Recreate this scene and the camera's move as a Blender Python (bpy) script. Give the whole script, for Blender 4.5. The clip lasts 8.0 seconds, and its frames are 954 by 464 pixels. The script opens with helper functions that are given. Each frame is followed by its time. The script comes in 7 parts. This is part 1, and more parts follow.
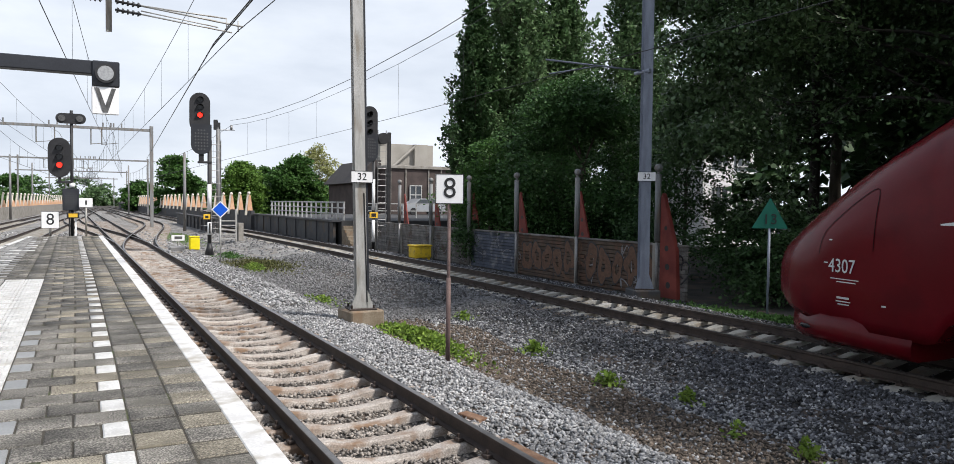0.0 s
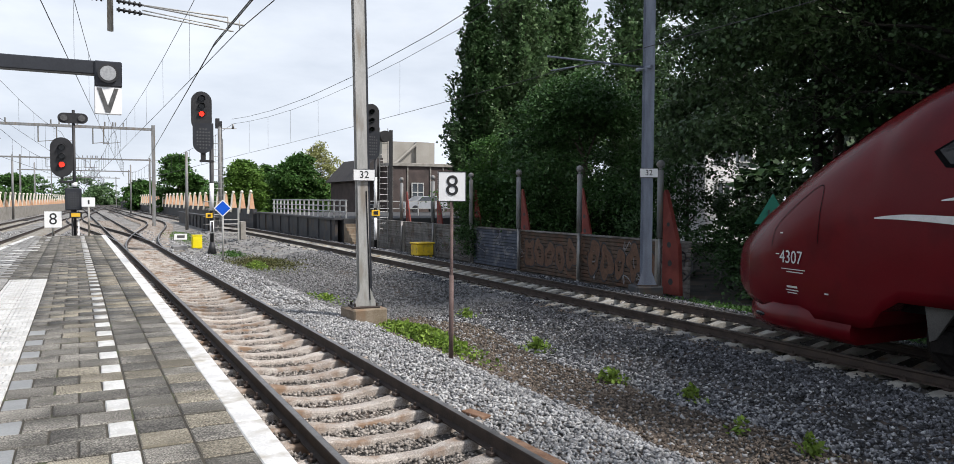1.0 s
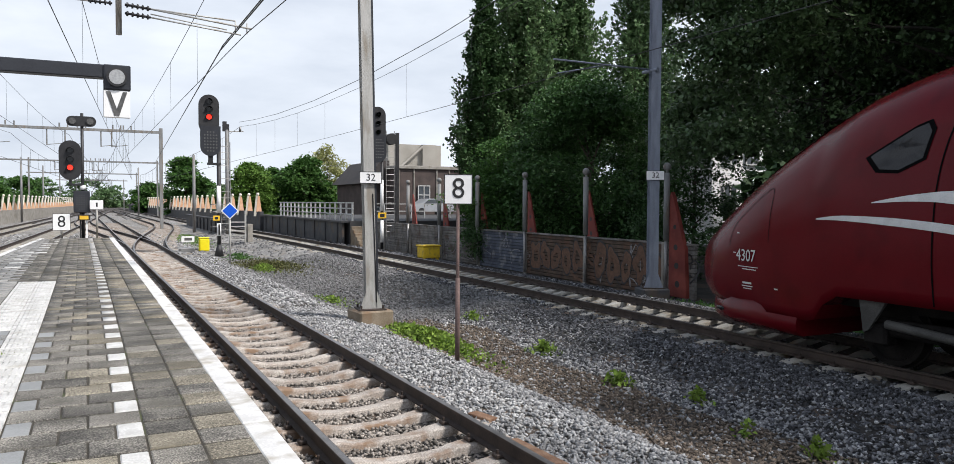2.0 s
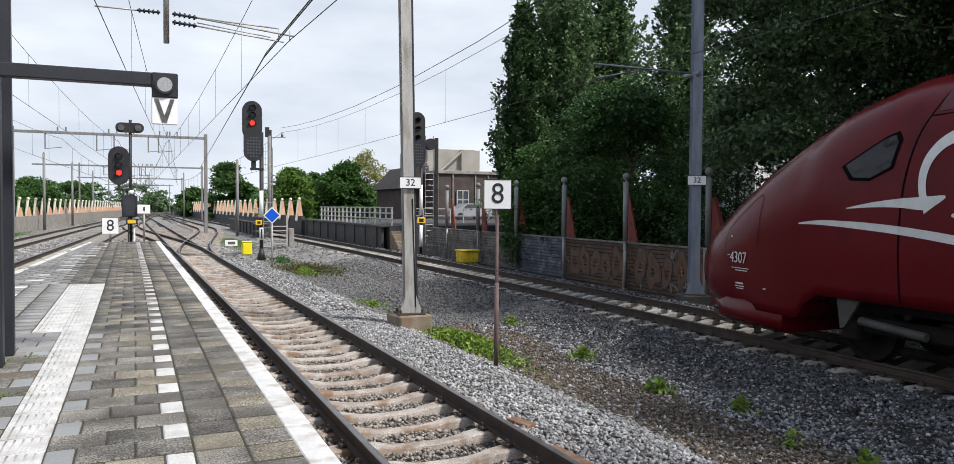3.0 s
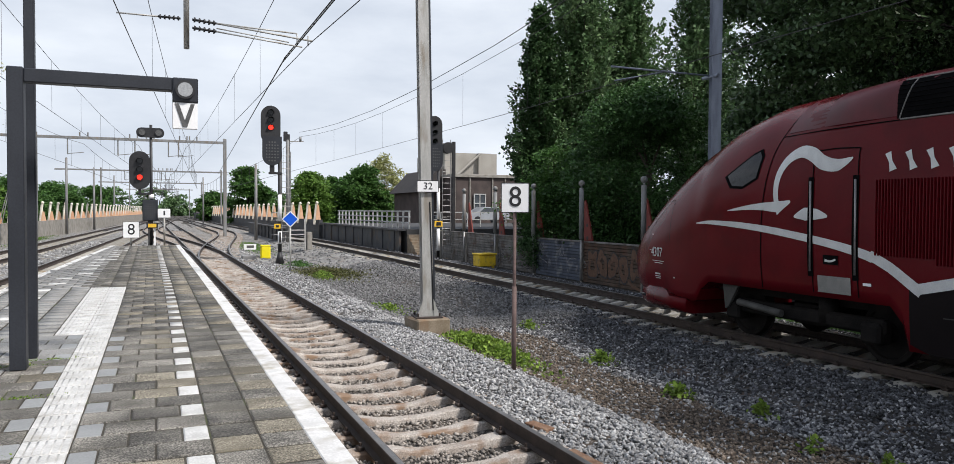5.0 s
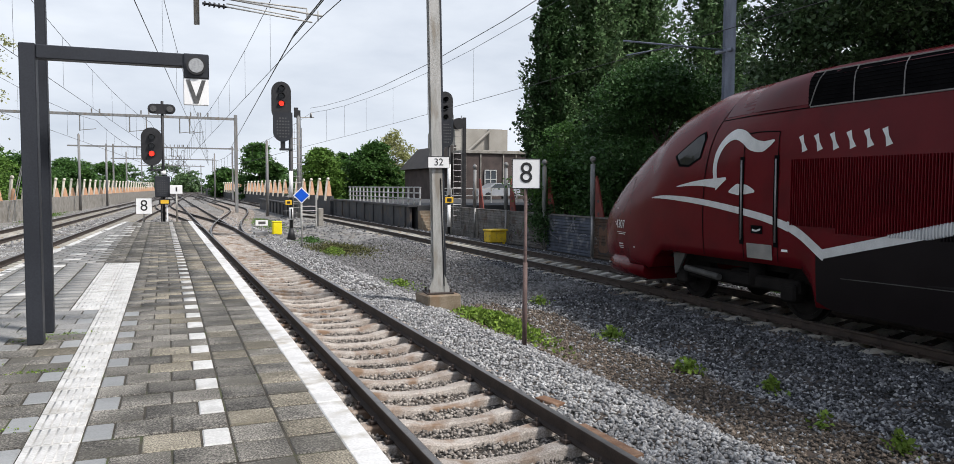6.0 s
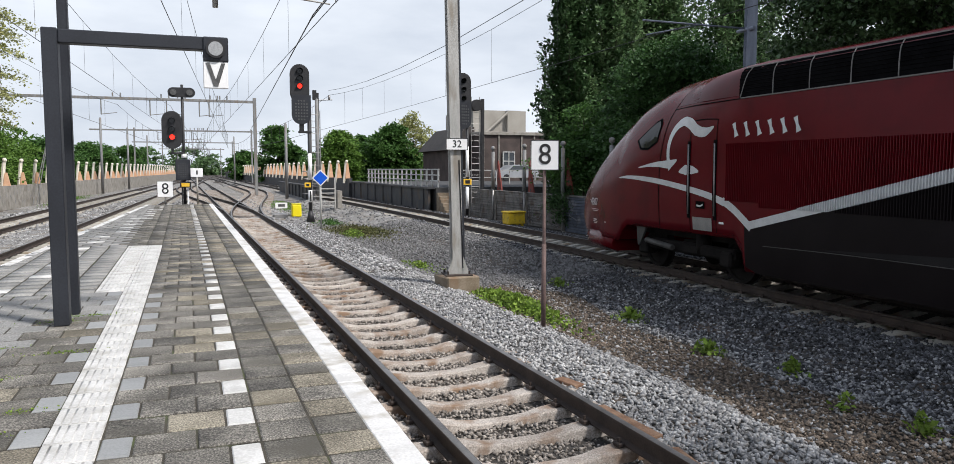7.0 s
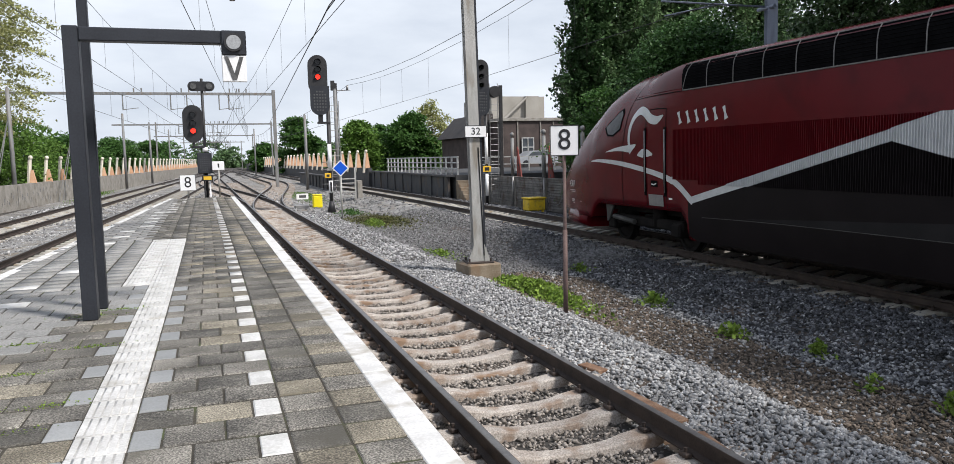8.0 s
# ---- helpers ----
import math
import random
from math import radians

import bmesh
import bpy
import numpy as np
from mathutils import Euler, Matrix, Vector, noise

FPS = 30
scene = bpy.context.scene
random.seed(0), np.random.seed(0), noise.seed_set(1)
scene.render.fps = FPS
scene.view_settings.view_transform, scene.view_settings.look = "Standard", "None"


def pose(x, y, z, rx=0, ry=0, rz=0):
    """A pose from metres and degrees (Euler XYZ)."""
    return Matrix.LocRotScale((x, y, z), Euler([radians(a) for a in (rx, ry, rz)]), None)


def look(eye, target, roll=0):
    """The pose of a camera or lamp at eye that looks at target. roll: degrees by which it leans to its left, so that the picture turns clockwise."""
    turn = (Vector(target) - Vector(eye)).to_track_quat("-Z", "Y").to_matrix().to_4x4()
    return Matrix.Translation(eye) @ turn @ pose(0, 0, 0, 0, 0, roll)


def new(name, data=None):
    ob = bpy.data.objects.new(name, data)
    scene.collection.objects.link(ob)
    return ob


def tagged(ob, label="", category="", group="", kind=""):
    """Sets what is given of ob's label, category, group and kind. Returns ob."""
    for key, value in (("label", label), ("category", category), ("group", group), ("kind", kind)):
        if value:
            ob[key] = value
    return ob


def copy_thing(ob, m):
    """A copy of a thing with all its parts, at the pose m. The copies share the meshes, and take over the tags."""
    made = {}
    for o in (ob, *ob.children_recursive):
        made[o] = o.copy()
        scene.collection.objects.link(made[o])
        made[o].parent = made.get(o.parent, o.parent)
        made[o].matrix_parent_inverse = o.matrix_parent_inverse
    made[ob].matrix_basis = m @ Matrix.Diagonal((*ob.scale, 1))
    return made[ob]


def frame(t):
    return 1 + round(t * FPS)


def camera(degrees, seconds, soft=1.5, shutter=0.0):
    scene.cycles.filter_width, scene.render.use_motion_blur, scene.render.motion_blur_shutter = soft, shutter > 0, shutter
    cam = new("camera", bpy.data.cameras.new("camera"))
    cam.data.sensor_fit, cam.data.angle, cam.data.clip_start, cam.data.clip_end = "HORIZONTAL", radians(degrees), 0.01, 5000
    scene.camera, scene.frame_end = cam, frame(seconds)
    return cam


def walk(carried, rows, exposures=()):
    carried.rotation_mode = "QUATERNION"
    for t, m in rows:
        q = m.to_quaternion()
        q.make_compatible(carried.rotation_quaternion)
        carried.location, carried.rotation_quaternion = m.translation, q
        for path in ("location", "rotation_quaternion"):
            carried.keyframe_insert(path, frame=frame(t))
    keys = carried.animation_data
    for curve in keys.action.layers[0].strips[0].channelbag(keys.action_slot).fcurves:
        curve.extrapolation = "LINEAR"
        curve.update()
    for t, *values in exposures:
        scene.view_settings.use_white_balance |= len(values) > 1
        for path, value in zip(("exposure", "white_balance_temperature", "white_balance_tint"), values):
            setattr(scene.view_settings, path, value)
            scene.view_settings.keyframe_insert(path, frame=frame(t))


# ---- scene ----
cam = camera(64.0, 8.0, 0.6)
PATH = [
    (0, (0.0253, 0.0015, 1.4150), (4.6154, 8.8779, 1.0414), 0.650),
    (0.5, (0.0198, -0.0001, 1.4197), (4.6154, 8.8733, 1.0414), 0.425),
    (1, (0.0165, 0.0041, 1.4221), (4.5829, 8.8911, 1.0102), 0.329),
    (2.5, (0.0043, -0.0177, 1.4235), (4.3459, 8.9842, 1.0833), 0.407),
    (3, (0.0006, -0.0029, 1.4268), (4.0391, 9.1398, 1.1079), 0.400),
    (3.5, (0.0029, -0.0011, 1.4279), (3.9137, 9.1989, 1.1696), 0.282),
    (4, (0.0004, -0.0010, 1.4259), (3.9472, 9.1837, 1.1741), 0.537),
    (4.5, (-0.0017, 0.0044, 1.4250), (3.8843, 9.2153, 1.1844), 0.338),
    (6, (-0.0092, -0.0001, 1.4238), (3.6912, 9.2715, 0.8376), 0.266),
    (6.5, (-0.0113, 0.0074, 1.4220), (3.5521, 9.3160, 0.6149), -0.072),
    (7, (-0.0157, -0.0004, 1.4227), (3.4558, 9.3416, 0.6000), 0.021),
    (7.5, (-0.0144, 0.0007, 1.4217), (3.2981, 9.3904, 0.4938), -0.610),
    (8, (-0.0148, 0.0055, 1.4281), (3.1955, 9.4244, 0.4385), -1.290),
]
walk(cam, [(t, look(eye, target, roll)) for t, eye, target, roll in PATH], [(0.0, 0.0), (1.2, 0.0), (3.5, -0.07), (6.5, -0.11), (8.0, -0.06)])

# ---- light ----
SUN_EL, SUN_AZ = 51.0, 138.0   # degrees; azimuth clockwise from +y
world = bpy.data.worlds.new("sky")
scene.world = world
world.use_nodes = True
wn, wl = world.node_tree.nodes, world.node_tree.links
wn.clear()
sky = wn.new("ShaderNodeTexSky")
sky.sky_type, sky.sun_disc = "NISHITA", False
sky.sun_elevation, sky.sun_rotation = radians(SUN_EL), radians(SUN_AZ)
w_co = wn.new("ShaderNodeTexCoord")
w_map = wn.new("ShaderNodeMapping")
w_map.inputs["Scale"].default_value = (1.6, 1.6, 5.0)
w_noise = wn.new("ShaderNodeTexNoise")
w_noise.inputs["Scale"].default_value, w_noise.inputs["Detail"].default_value = 1.7, 7.0
w_noise.inputs["Roughness"].default_value = 0.55
w_ramp = wn.new("ShaderNodeValToRGB")
w_ramp.color_ramp.elements[0].position, w_ramp.color_ramp.elements[0].color = 0.30, (5.2, 5.75, 6.7, 1)
w_ramp.color_ramp.elements[1].position, w_ramp.color_ramp.elements[1].color = 0.66, (7.95, 8.4, 9.1, 1)
w_mix = wn.new("ShaderNodeMix")
w_mix.data_type = "RGBA"
w_sep = wn.new("ShaderNodeSeparateXYZ")
w_cov = wn.new("ShaderNodeMapRange")   # clouds close up towards the horizon and open overhead
w_cov.interpolation_type = "SMOOTHSTEP"
w_cov.inputs["From Min"].default_value, w_cov.inputs["From Max"].default_value = 0.38, 0.85
w_cov.inputs["To Min"].default_value, w_cov.inputs["To Max"].default_value = 0.95, 0.30
w_bg, w_out = wn.new("ShaderNodeBackground"), wn.new("ShaderNodeOutputWorld")
w_bg.inputs["Strength"].default_value = 0.128
wl.new(w_co.outputs["Generated"], w_map.inputs["Vector"])
wl.new(w_map.outputs["Vector"], w_noise.inputs["Vector"])
wl.new(w_noise.outputs["Fac"], w_ramp.inputs["Fac"])
wl.new(w_co.outputs["Generated"], w_sep.inputs["Vector"])
wl.new(w_sep.outputs["Z"], w_cov.inputs["Value"])
wl.new(w_cov.outputs["Result"], w_mix.inputs["Factor"])
wl.new(sky.outputs["Color"], w_mix.inputs["A"])
wl.new(w_ramp.outputs["Color"], w_mix.inputs["B"])
wl.new(w_mix.outputs["Result"], w_bg.inputs["Color"])
wl.new(w_bg.outputs["Background"], w_out.inputs["Surface"])
sun_data = bpy.data.lights.new("sun", "SUN")
sun_data.energy, sun_data.angle, sun_data.color = 5.0, radians(7.0), (1.0, 0.955, 0.91)
sun = new("sun", sun_data)
sun.rotation_euler = (radians(90 - SUN_EL), 0, radians(180 - SUN_AZ))
scene.view_settings.exposure = 0.0

# ---- materials ----
MATS = {}


def mat(name, c1, c2=None, rough=0.8, scale=3.0, bump=0.0, metal=0.0, vary=0.0, island=False, fine=60.0, stain=None, stain_at=0.62, spec=0.5, transl=0.0, emit=None, power=0.0, stretch=(1, 1, 1), speck=0.0):
    """Two-scale noise colour, optional stains, bump, and a brightness change from piece to piece."""
    if name in MATS:
        return MATS[name]
    m = bpy.data.materials.new(name)
    m.use_nodes = True
    n, l = m.node_tree.nodes, m.node_tree.links
    b = n["Principled BSDF"]
    c2 = c2 or c1
    co = n.new("ShaderNodeTexCoord")
    mp = n.new("ShaderNodeMapping")
    mp.inputs["Scale"].default_value = stretch
    place = n.new("ShaderNodeVectorMath")   # every object starts at its own place in the pattern
    place.operation = "MULTIPLY_ADD"
    place.inputs[1].default_value = (1.37, 1.73, 1.91)
    l.new(n.new("ShaderNodeObjectInfo").outputs["Location"], place.inputs[0])
    l.new(co.outputs["Object"], place.inputs[2])
    l.new(place.outputs[0], mp.inputs["Vector"])
    big, small = n.new("ShaderNodeTexNoise"), n.new("ShaderNodeTexNoise")
    big.inputs["Scale"].default_value, big.inputs["Detail"].default_value = scale, 5.0
    small.inputs["Scale"].default_value, small.inputs["Detail"].default_value = fine, 3.0
    l.new(mp.outputs["Vector"], big.inputs["Vector"])
    l.new(mp.outputs["Vector"], small.inputs["Vector"])
    mixf = n.new("ShaderNodeMath")
    mixf.operation = "MULTIPLY_ADD"
    mixf.inputs[1].default_value = 0.45
    l.new(small.outputs["Fac"], mixf.inputs[0])
    half = n.new("ShaderNodeMath")
    half.operation = "MULTIPLY"
    half.inputs[1].default_value = 0.6
    l.new(big.outputs["Fac"], half.inputs[0])
    l.new(half.outputs[0], mixf.inputs[2])
    ramp = n.new("ShaderNodeValToRGB")
    e = ramp.color_ramp.elements
    e[0].position, e[0].color, e[1].position, e[1].color = 0.42, (*c1, 1), 0.62, (*c2, 1)
    l.new(mixf.outputs[0], ramp.inputs["Fac"])
    colour = ramp.outputs["Color"]
    if speck:
        # fine aggregate: dark and pale grains
        gr = n.new("ShaderNodeTexNoise")
        gr.inputs["Scale"].default_value, gr.inputs["Detail"].default_value = fine * 1.1, 2.0
        l.new(mp.outputs["Vector"], gr.inputs["Vector"])
        gm = n.new("ShaderNodeMapRange")
        gm.inputs["From Min"].default_value, gm.inputs["From Max"].default_value = 0.38, 0.64
        gm.inputs["To Min"].default_value, gm.inputs["To Max"].default_value = 1 - speck, 1 + speck
        l.new(gr.outputs["Fac"], gm.inputs["Value"])
        gh = n.new("ShaderNodeHueSaturation")
        l.new(gm.outputs["Result"], gh.inputs["Value"])
        l.new(colour, gh.inputs["Color"])
        colour = gh.outputs["Color"]
    if stain:
        st = n.new("ShaderNodeTexNoise")
        st.inputs["Scale"].default_value, st.inputs["Detail"].default_value = scale * 0.6 + 0.7, 6.0
        off = n.new("ShaderNodeVectorMath")
        off.inputs[1].default_value = (7.3, 3.1, 5.7)
        l.new(mp.outputs["Vector"], off.inputs[0])
        l.new(off.outputs[0], st.inputs["Vector"])
        sr = n.new("ShaderNodeMapRange")
        sr.inputs["From Min"].default_value, sr.inputs["From Max"].default_value = stain_at - 0.1, stain_at + 0.06
        l.new(st.outputs["Fac"], sr.inputs["Value"])
        mx = n.new("ShaderNodeMix")
        mx.data_type = "RGBA"
        l.new(sr.outputs["Result"], mx.inputs["Factor"])
        l.new(colour, mx.inputs["A"])
        mx.inputs["B"].default_value = (*stain, 1)
        colour = mx.outputs["Result"]
    if vary:
        if island:
            src = n.new("ShaderNodeNewGeometry").outputs["Random Per Island"]
        else:
            src = n.new("ShaderNodeObjectInfo").outputs["Random"]
        vr = n.new("ShaderNodeMapRange")
        vr.inputs["To Min"].default_value, vr.inputs["To Max"].default_value = 1 - vary, 1 + vary
        l.new(src, vr.inputs["Value"])
        hs = n.new("ShaderNodeHueSaturation")
        l.new(vr.outputs["Result"], hs.inputs["Value"])
        l.new(colour, hs.inputs["Color"])
        colour = hs.outputs["Color"]
    l.new(colour, b.inputs["Base Color"])
    b.inputs["Roughness"].default_value, b.inputs["Metallic"].default_value = rough, metal
    b.inputs["Specular IOR Level"].default_value = spec
    if bump:
        bp = n.new("ShaderNodeBump")
        bp.inputs["Strength"].default_value, bp.inputs["Distance"].default_value = min(1.0, bump), 0.01
        l.new(mixf.outputs[0], bp.inputs["Height"])
        l.new(bp.outputs["Normal"], b.inputs["Normal"])
    if transl:
        tr, ad = n.new("ShaderNodeBsdfTranslucent"), n.new("ShaderNodeMixShader")
        l.new(colour, tr.inputs["Color"])
        ad.inputs["Fac"].default_value = transl
        l.new(b.outputs["BSDF"], ad.inputs[1])
        l.new(tr.outputs["BSDF"], ad.inputs[2])
        l.new(ad.outputs["Shader"], n["Material Output"].inputs["Surface"])
    if emit:
        b.inputs["Emission Color"].default_value, b.inputs["Emission Strength"].default_value = (*emit, 1), power
    MATS[name] = m
    return m


# Ground colour kept near black so gaps between loose stones look shaded.
M_GROUND = mat("gravel_ground", (0.022, 0.02, 0.018), (0.06, 0.054, 0.048), 0.95, 1.2, 1.0, fine=35, stain=(0.10, 0.07, 0.05))
M_EARTH = mat("earth", (0.06, 0.045, 0.03), (0.12, 0.09, 0.06), 0.95, 1.0, 0.8)
M_BALLAST = mat("ballast_bed", (0.13, 0.127, 0.122), (0.29, 0.283, 0.272), 0.9, 0.7, 1.0, fine=13, speck=0.5, stain=(0.17, 0.145, 0.115), stain_at=0.6)
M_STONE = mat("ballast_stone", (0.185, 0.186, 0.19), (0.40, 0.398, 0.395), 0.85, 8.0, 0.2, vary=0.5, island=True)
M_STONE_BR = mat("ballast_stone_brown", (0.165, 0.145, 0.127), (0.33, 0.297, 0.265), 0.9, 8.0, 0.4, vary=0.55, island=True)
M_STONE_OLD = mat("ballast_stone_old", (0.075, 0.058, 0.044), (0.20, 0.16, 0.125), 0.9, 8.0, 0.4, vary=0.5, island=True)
# Tree shade is put into the next two stone colours.
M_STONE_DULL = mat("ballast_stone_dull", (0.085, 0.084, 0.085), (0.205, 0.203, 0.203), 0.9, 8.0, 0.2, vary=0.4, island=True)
M_STONE_DK = mat("ballast_stone_shaded", (0.026, 0.027, 0.030), (0.135, 0.137, 0.147), 0.8, 8.0, 0.2, vary=0.85, island=True)
M_SLEEPER = mat("sleeper_concrete", (0.31, 0.268, 0.232), (0.46, 0.42, 0.38), 0.9, 4.0, 0.5, vary=0.12, speck=0.25, stain=(0.22, 0.145, 0.095), stain_at=0.60)
M_SLEEPER2 = mat("sleeper_concrete_pale", (0.30, 0.285, 0.25), (0.43, 0.41, 0.37), 0.9, 4.0, 0.5, vary=0.15, stain=(0.28, 0.22, 0.15))
M_RAIL = mat("rail_rust", (0.026, 0.018, 0.015), (0.055, 0.038, 0.03), 0.75, 5.0, 0.3)
M_RAILTOP = mat("rail_worn", (0.16, 0.15, 0.145), (0.24, 0.23, 0.22), 0.38, 5.0, 0.0, metal=0.8)
M_PAVE = mat("paving_dark", (0.062, 0.058, 0.051), (0.232, 0.217, 0.19), 0.9, 2.0, 0.8, vary=0.33, fine=85, speck=0.55, stain=(0.095, 0.088, 0.072))
M_PAVE_T = mat("paving_tan", (0.105, 0.092, 0.069), (0.27, 0.243, 0.19), 0.9, 2.0, 0.8, vary=0.22, fine=85, speck=0.5, stain=(0.13, 0.115, 0.085))
M_PAVE_I = mat("paving_dark_joined", (0.062, 0.058, 0.051), (0.232, 0.217, 0.19), 0.9, 2.0, 0.8, vary=0.35, island=True, fine=85, speck=0.55, stain=(0.095, 0.088, 0.072))
M_PAVE_L = mat("paving_light", (0.20, 0.20, 0.193), (0.29, 0.286, 0.276), 0.88, 2.0, 0.4, vary=0.17, island=True, fine=80, speck=0.3)
M_PAVE_G = mat("paving_grey", (0.22, 0.228, 0.23), (0.28, 0.288, 0.29), 0.85, 2.0, 0.4, vary=0.1, fine=80)
M_WHITE_T = mat("paving_white", (0.46, 0.455, 0.44), (0.62, 0.615, 0.6), 0.8, 5.0, 0.4, vary=0.06, stain=(0.38, 0.365, 0.33), stain_at=0.66)
M_JOINT = mat("paving_joint", (0.03, 0.026, 0.02), (0.06, 0.053, 0.04), 0.95, 3.0, 0.5, stain=(0.07, 0.09, 0.03), stain_at=0.66)
M_EDGE = mat("edge_white", (0.54, 0.535, 0.525), (0.68, 0.675, 0.665), 0.75, 6.0, 0.4, stain=(0.4, 0.375, 0.33), stain_at=0.64)
M_CONC = mat("concrete", (0.22, 0.205, 0.18), (0.32, 0.30, 0.27), 0.9, 2.0, 0.5, stain=(0.19, 0.17, 0.14))
M_FOOT = mat("concrete_footing", (0.17, 0.13, 0.09), (0.26, 0.215, 0.16), 0.9, 4.0, 0.6, stain=(0.2, 0.13, 0.08))
M_GALV = mat("galvanised", (0.36, 0.36, 0.34), (0.5, 0.49, 0.47), 0.6, 2.5, 0.15, metal=0.35, stain=(0.30, 0.27, 0.23), stretch=(3, 3, 0.6))
M_GALVD = mat("galvanised_dull", (0.17, 0.175, 0.178), (0.26, 0.26, 0.258), 0.7, 2.0, 0.1, metal=0.2, stain=(0.2, 0.17, 0.14), stretch=(3, 3, 0.6))
M_GALVBLUE = mat("galvanised_dark", (0.17, 0.19, 0.24), (0.26, 0.29, 0.35), 0.6, 2.5, 0.1, metal=0.3, stretch=(3, 3, 0.6))
M_DARKPOST = mat("charcoal_paint", (0.015, 0.017, 0.023), (0.025, 0.028, 0.036), 0.5, 2.0, 0.05)
M_BLACK = mat("black_paint", (0.012, 0.012, 0.014), (0.025, 0.025, 0.028), 0.55, 4.0, 0.05)
M_SIGWHITE = mat("white_enamel", (0.84, 0.84, 0.84), (0.88, 0.88, 0.88), 0.45, 3.0)
M_INK = mat("black_enamel", (0.015, 0.015, 0.017), (0.02, 0.02, 0.02), 0.5)
M_VINK = mat("dark_grey_enamel", (0.06, 0.06, 0.06), (0.12, 0.12, 0.12), 0.5, 20)
M_BLUE = mat("blue_enamel", (0.0, 0.09, 0.62), (0.0, 0.11, 0.7), 0.45)
M_YELLOW = mat("yellow_paint", (0.62, 0.42, 0.02), (0.72, 0.5, 0.03), 0.55, 5.0, 0.1, stain=(0.35, 0.24, 0.05))
M_YELLOWB = mat("yellow_bright", (0.8, 0.66, 0.0), (0.85, 0.72, 0.02), 0.5)
M_AMBER = mat("amber_plate", (0.75, 0.42, 0.02), (0.8, 0.5, 0.04), 0.5)
M_GREEN = mat("green_enamel", (0.0, 0.095, 0.066), (0.0, 0.12, 0.082), 0.5)
M_REDLAMP = mat("red_lamp", (0.5, 0.01, 0.01), None, 0.3, emit=(1.0, 0.03, 0.015), power=2.2)
M_LENS = mat("dark_lens", (0.01, 0.01, 0.012), None, 0.15)
M_VLENS = mat("pale_lens", (0.30, 0.31, 0.32), (0.4, 0.41, 0.42), 0.3, 30)
M_TRAIN = mat("crimson_paint", (0.087, 0.0035, 0.0068), (0.103, 0.0044, 0.0082), 0.22, 1.5, 0.0, stain=(0.074, 0.0036, 0.0068), spec=0.14)
M_TRAINROOF = mat("crimson_roof", (0.075, 0.008, 0.012), (0.10, 0.013, 0.019), 0.42, 1.5, stain=(0.07, 0.013, 0.017), spec=0.25)
M_TGREY = mat("train_grey", (0.0085, 0.0066, 0.0073), (0.0118, 0.0092, 0.0101), 0.42, 1.5, spec=0.07)
M_TSILVER = mat("train_silver", (0.50, 0.51, 0.515), (0.59, 0.60, 0.605), 0.35, 6.0, metal=0.15)
M_TSKIRT = mat("train_skirt", (0.017, 0.016, 0.0165), (0.024, 0.0225, 0.023), 0.5, 1.5, spec=0.05)
M_TBLACK = mat("train_grille", (0.003, 0.003, 0.0035), (0.006, 0.006, 0.0065), 0.8, spec=0.02)
M_UNDER = mat("underframe", (0.006, 0.0055, 0.0055), (0.016, 0.014, 0.013), 0.8, 4.0, 0.4, spec=0.1)
M_TSTEEL = mat("train_steel", (0.045, 0.044, 0.042), (0.08, 0.078, 0.074), 0.6, 4.0, spec=0.2)
M_VENTF = mat("vent_frame_paint", (0.13, 0.125, 0.12), (0.18, 0.17, 0.165), 0.5, 4.0)
M_STEEL = mat("grey_steel", (0.22, 0.22, 0.22), (0.32, 0.31, 0.3), 0.5, 4.0, metal=0.5)
M_TGLASS = mat("cab_glass", (0.008, 0.009, 0.012), (0.014, 0.016, 0.02), 0.06, 2.0, spec=0.3)
M_FIN = mat("faded_red_fin", (0.14, 0.02, 0.015), (0.2, 0.034, 0.024), 0.7, 2.0, 0.1, stain=(0.24, 0.05, 0.035))
M_FINOR = mat("orange_fin", (0.62, 0.34, 0.2), (0.72, 0.46, 0.3), 0.7, 2.0, 0.1)
M_FINPALE = mat("pale_fin", (0.72, 0.66, 0.55), (0.8, 0.76, 0.66), 0.7, 2.0, 0.1)
M_BOARD = mat("weathered_panel", (0.09, 0.085, 0.08), (0.19, 0.18, 0.17), 0.85, 2.5, 0.4, vary=0.15, stain=(0.08, 0.06, 0.045))
M_BOARDBR = mat("brown_panel", (0.043, 0.029, 0.021), (0.098, 0.066, 0.046), 0.85, 2.5, 0.4, vary=0.15, stain=(0.1, 0.05, 0.03))
M_BOARDBL = mat("blue_panel", (0.038, 0.046, 0.066), (0.082, 0.096, 0.126), 0.85, 2.5, 0.4, vary=0.2, stain=(0.2, 0.2, 0.21))
M_PAINTW = mat("spray_white", (0.16, 0.16, 0.17), (0.26, 0.26, 0.265), 0.8, 9.0)
M_PAINTBL = mat("spray_black", (0.02, 0.02, 0.022), (0.04, 0.04, 0.045), 0.8, 9.0)
M_PAINTOR = mat("spray_orange", (0.085, 0.044, 0.027), (0.135, 0.072, 0.043), 0.8, 9.0)
M_GIRDER = mat("dark_girder", (0.035, 0.037, 0.042), (0.06, 0.062, 0.068), 0.7, 1.5, 0.2, stain=(0.08, 0.06, 0.045))
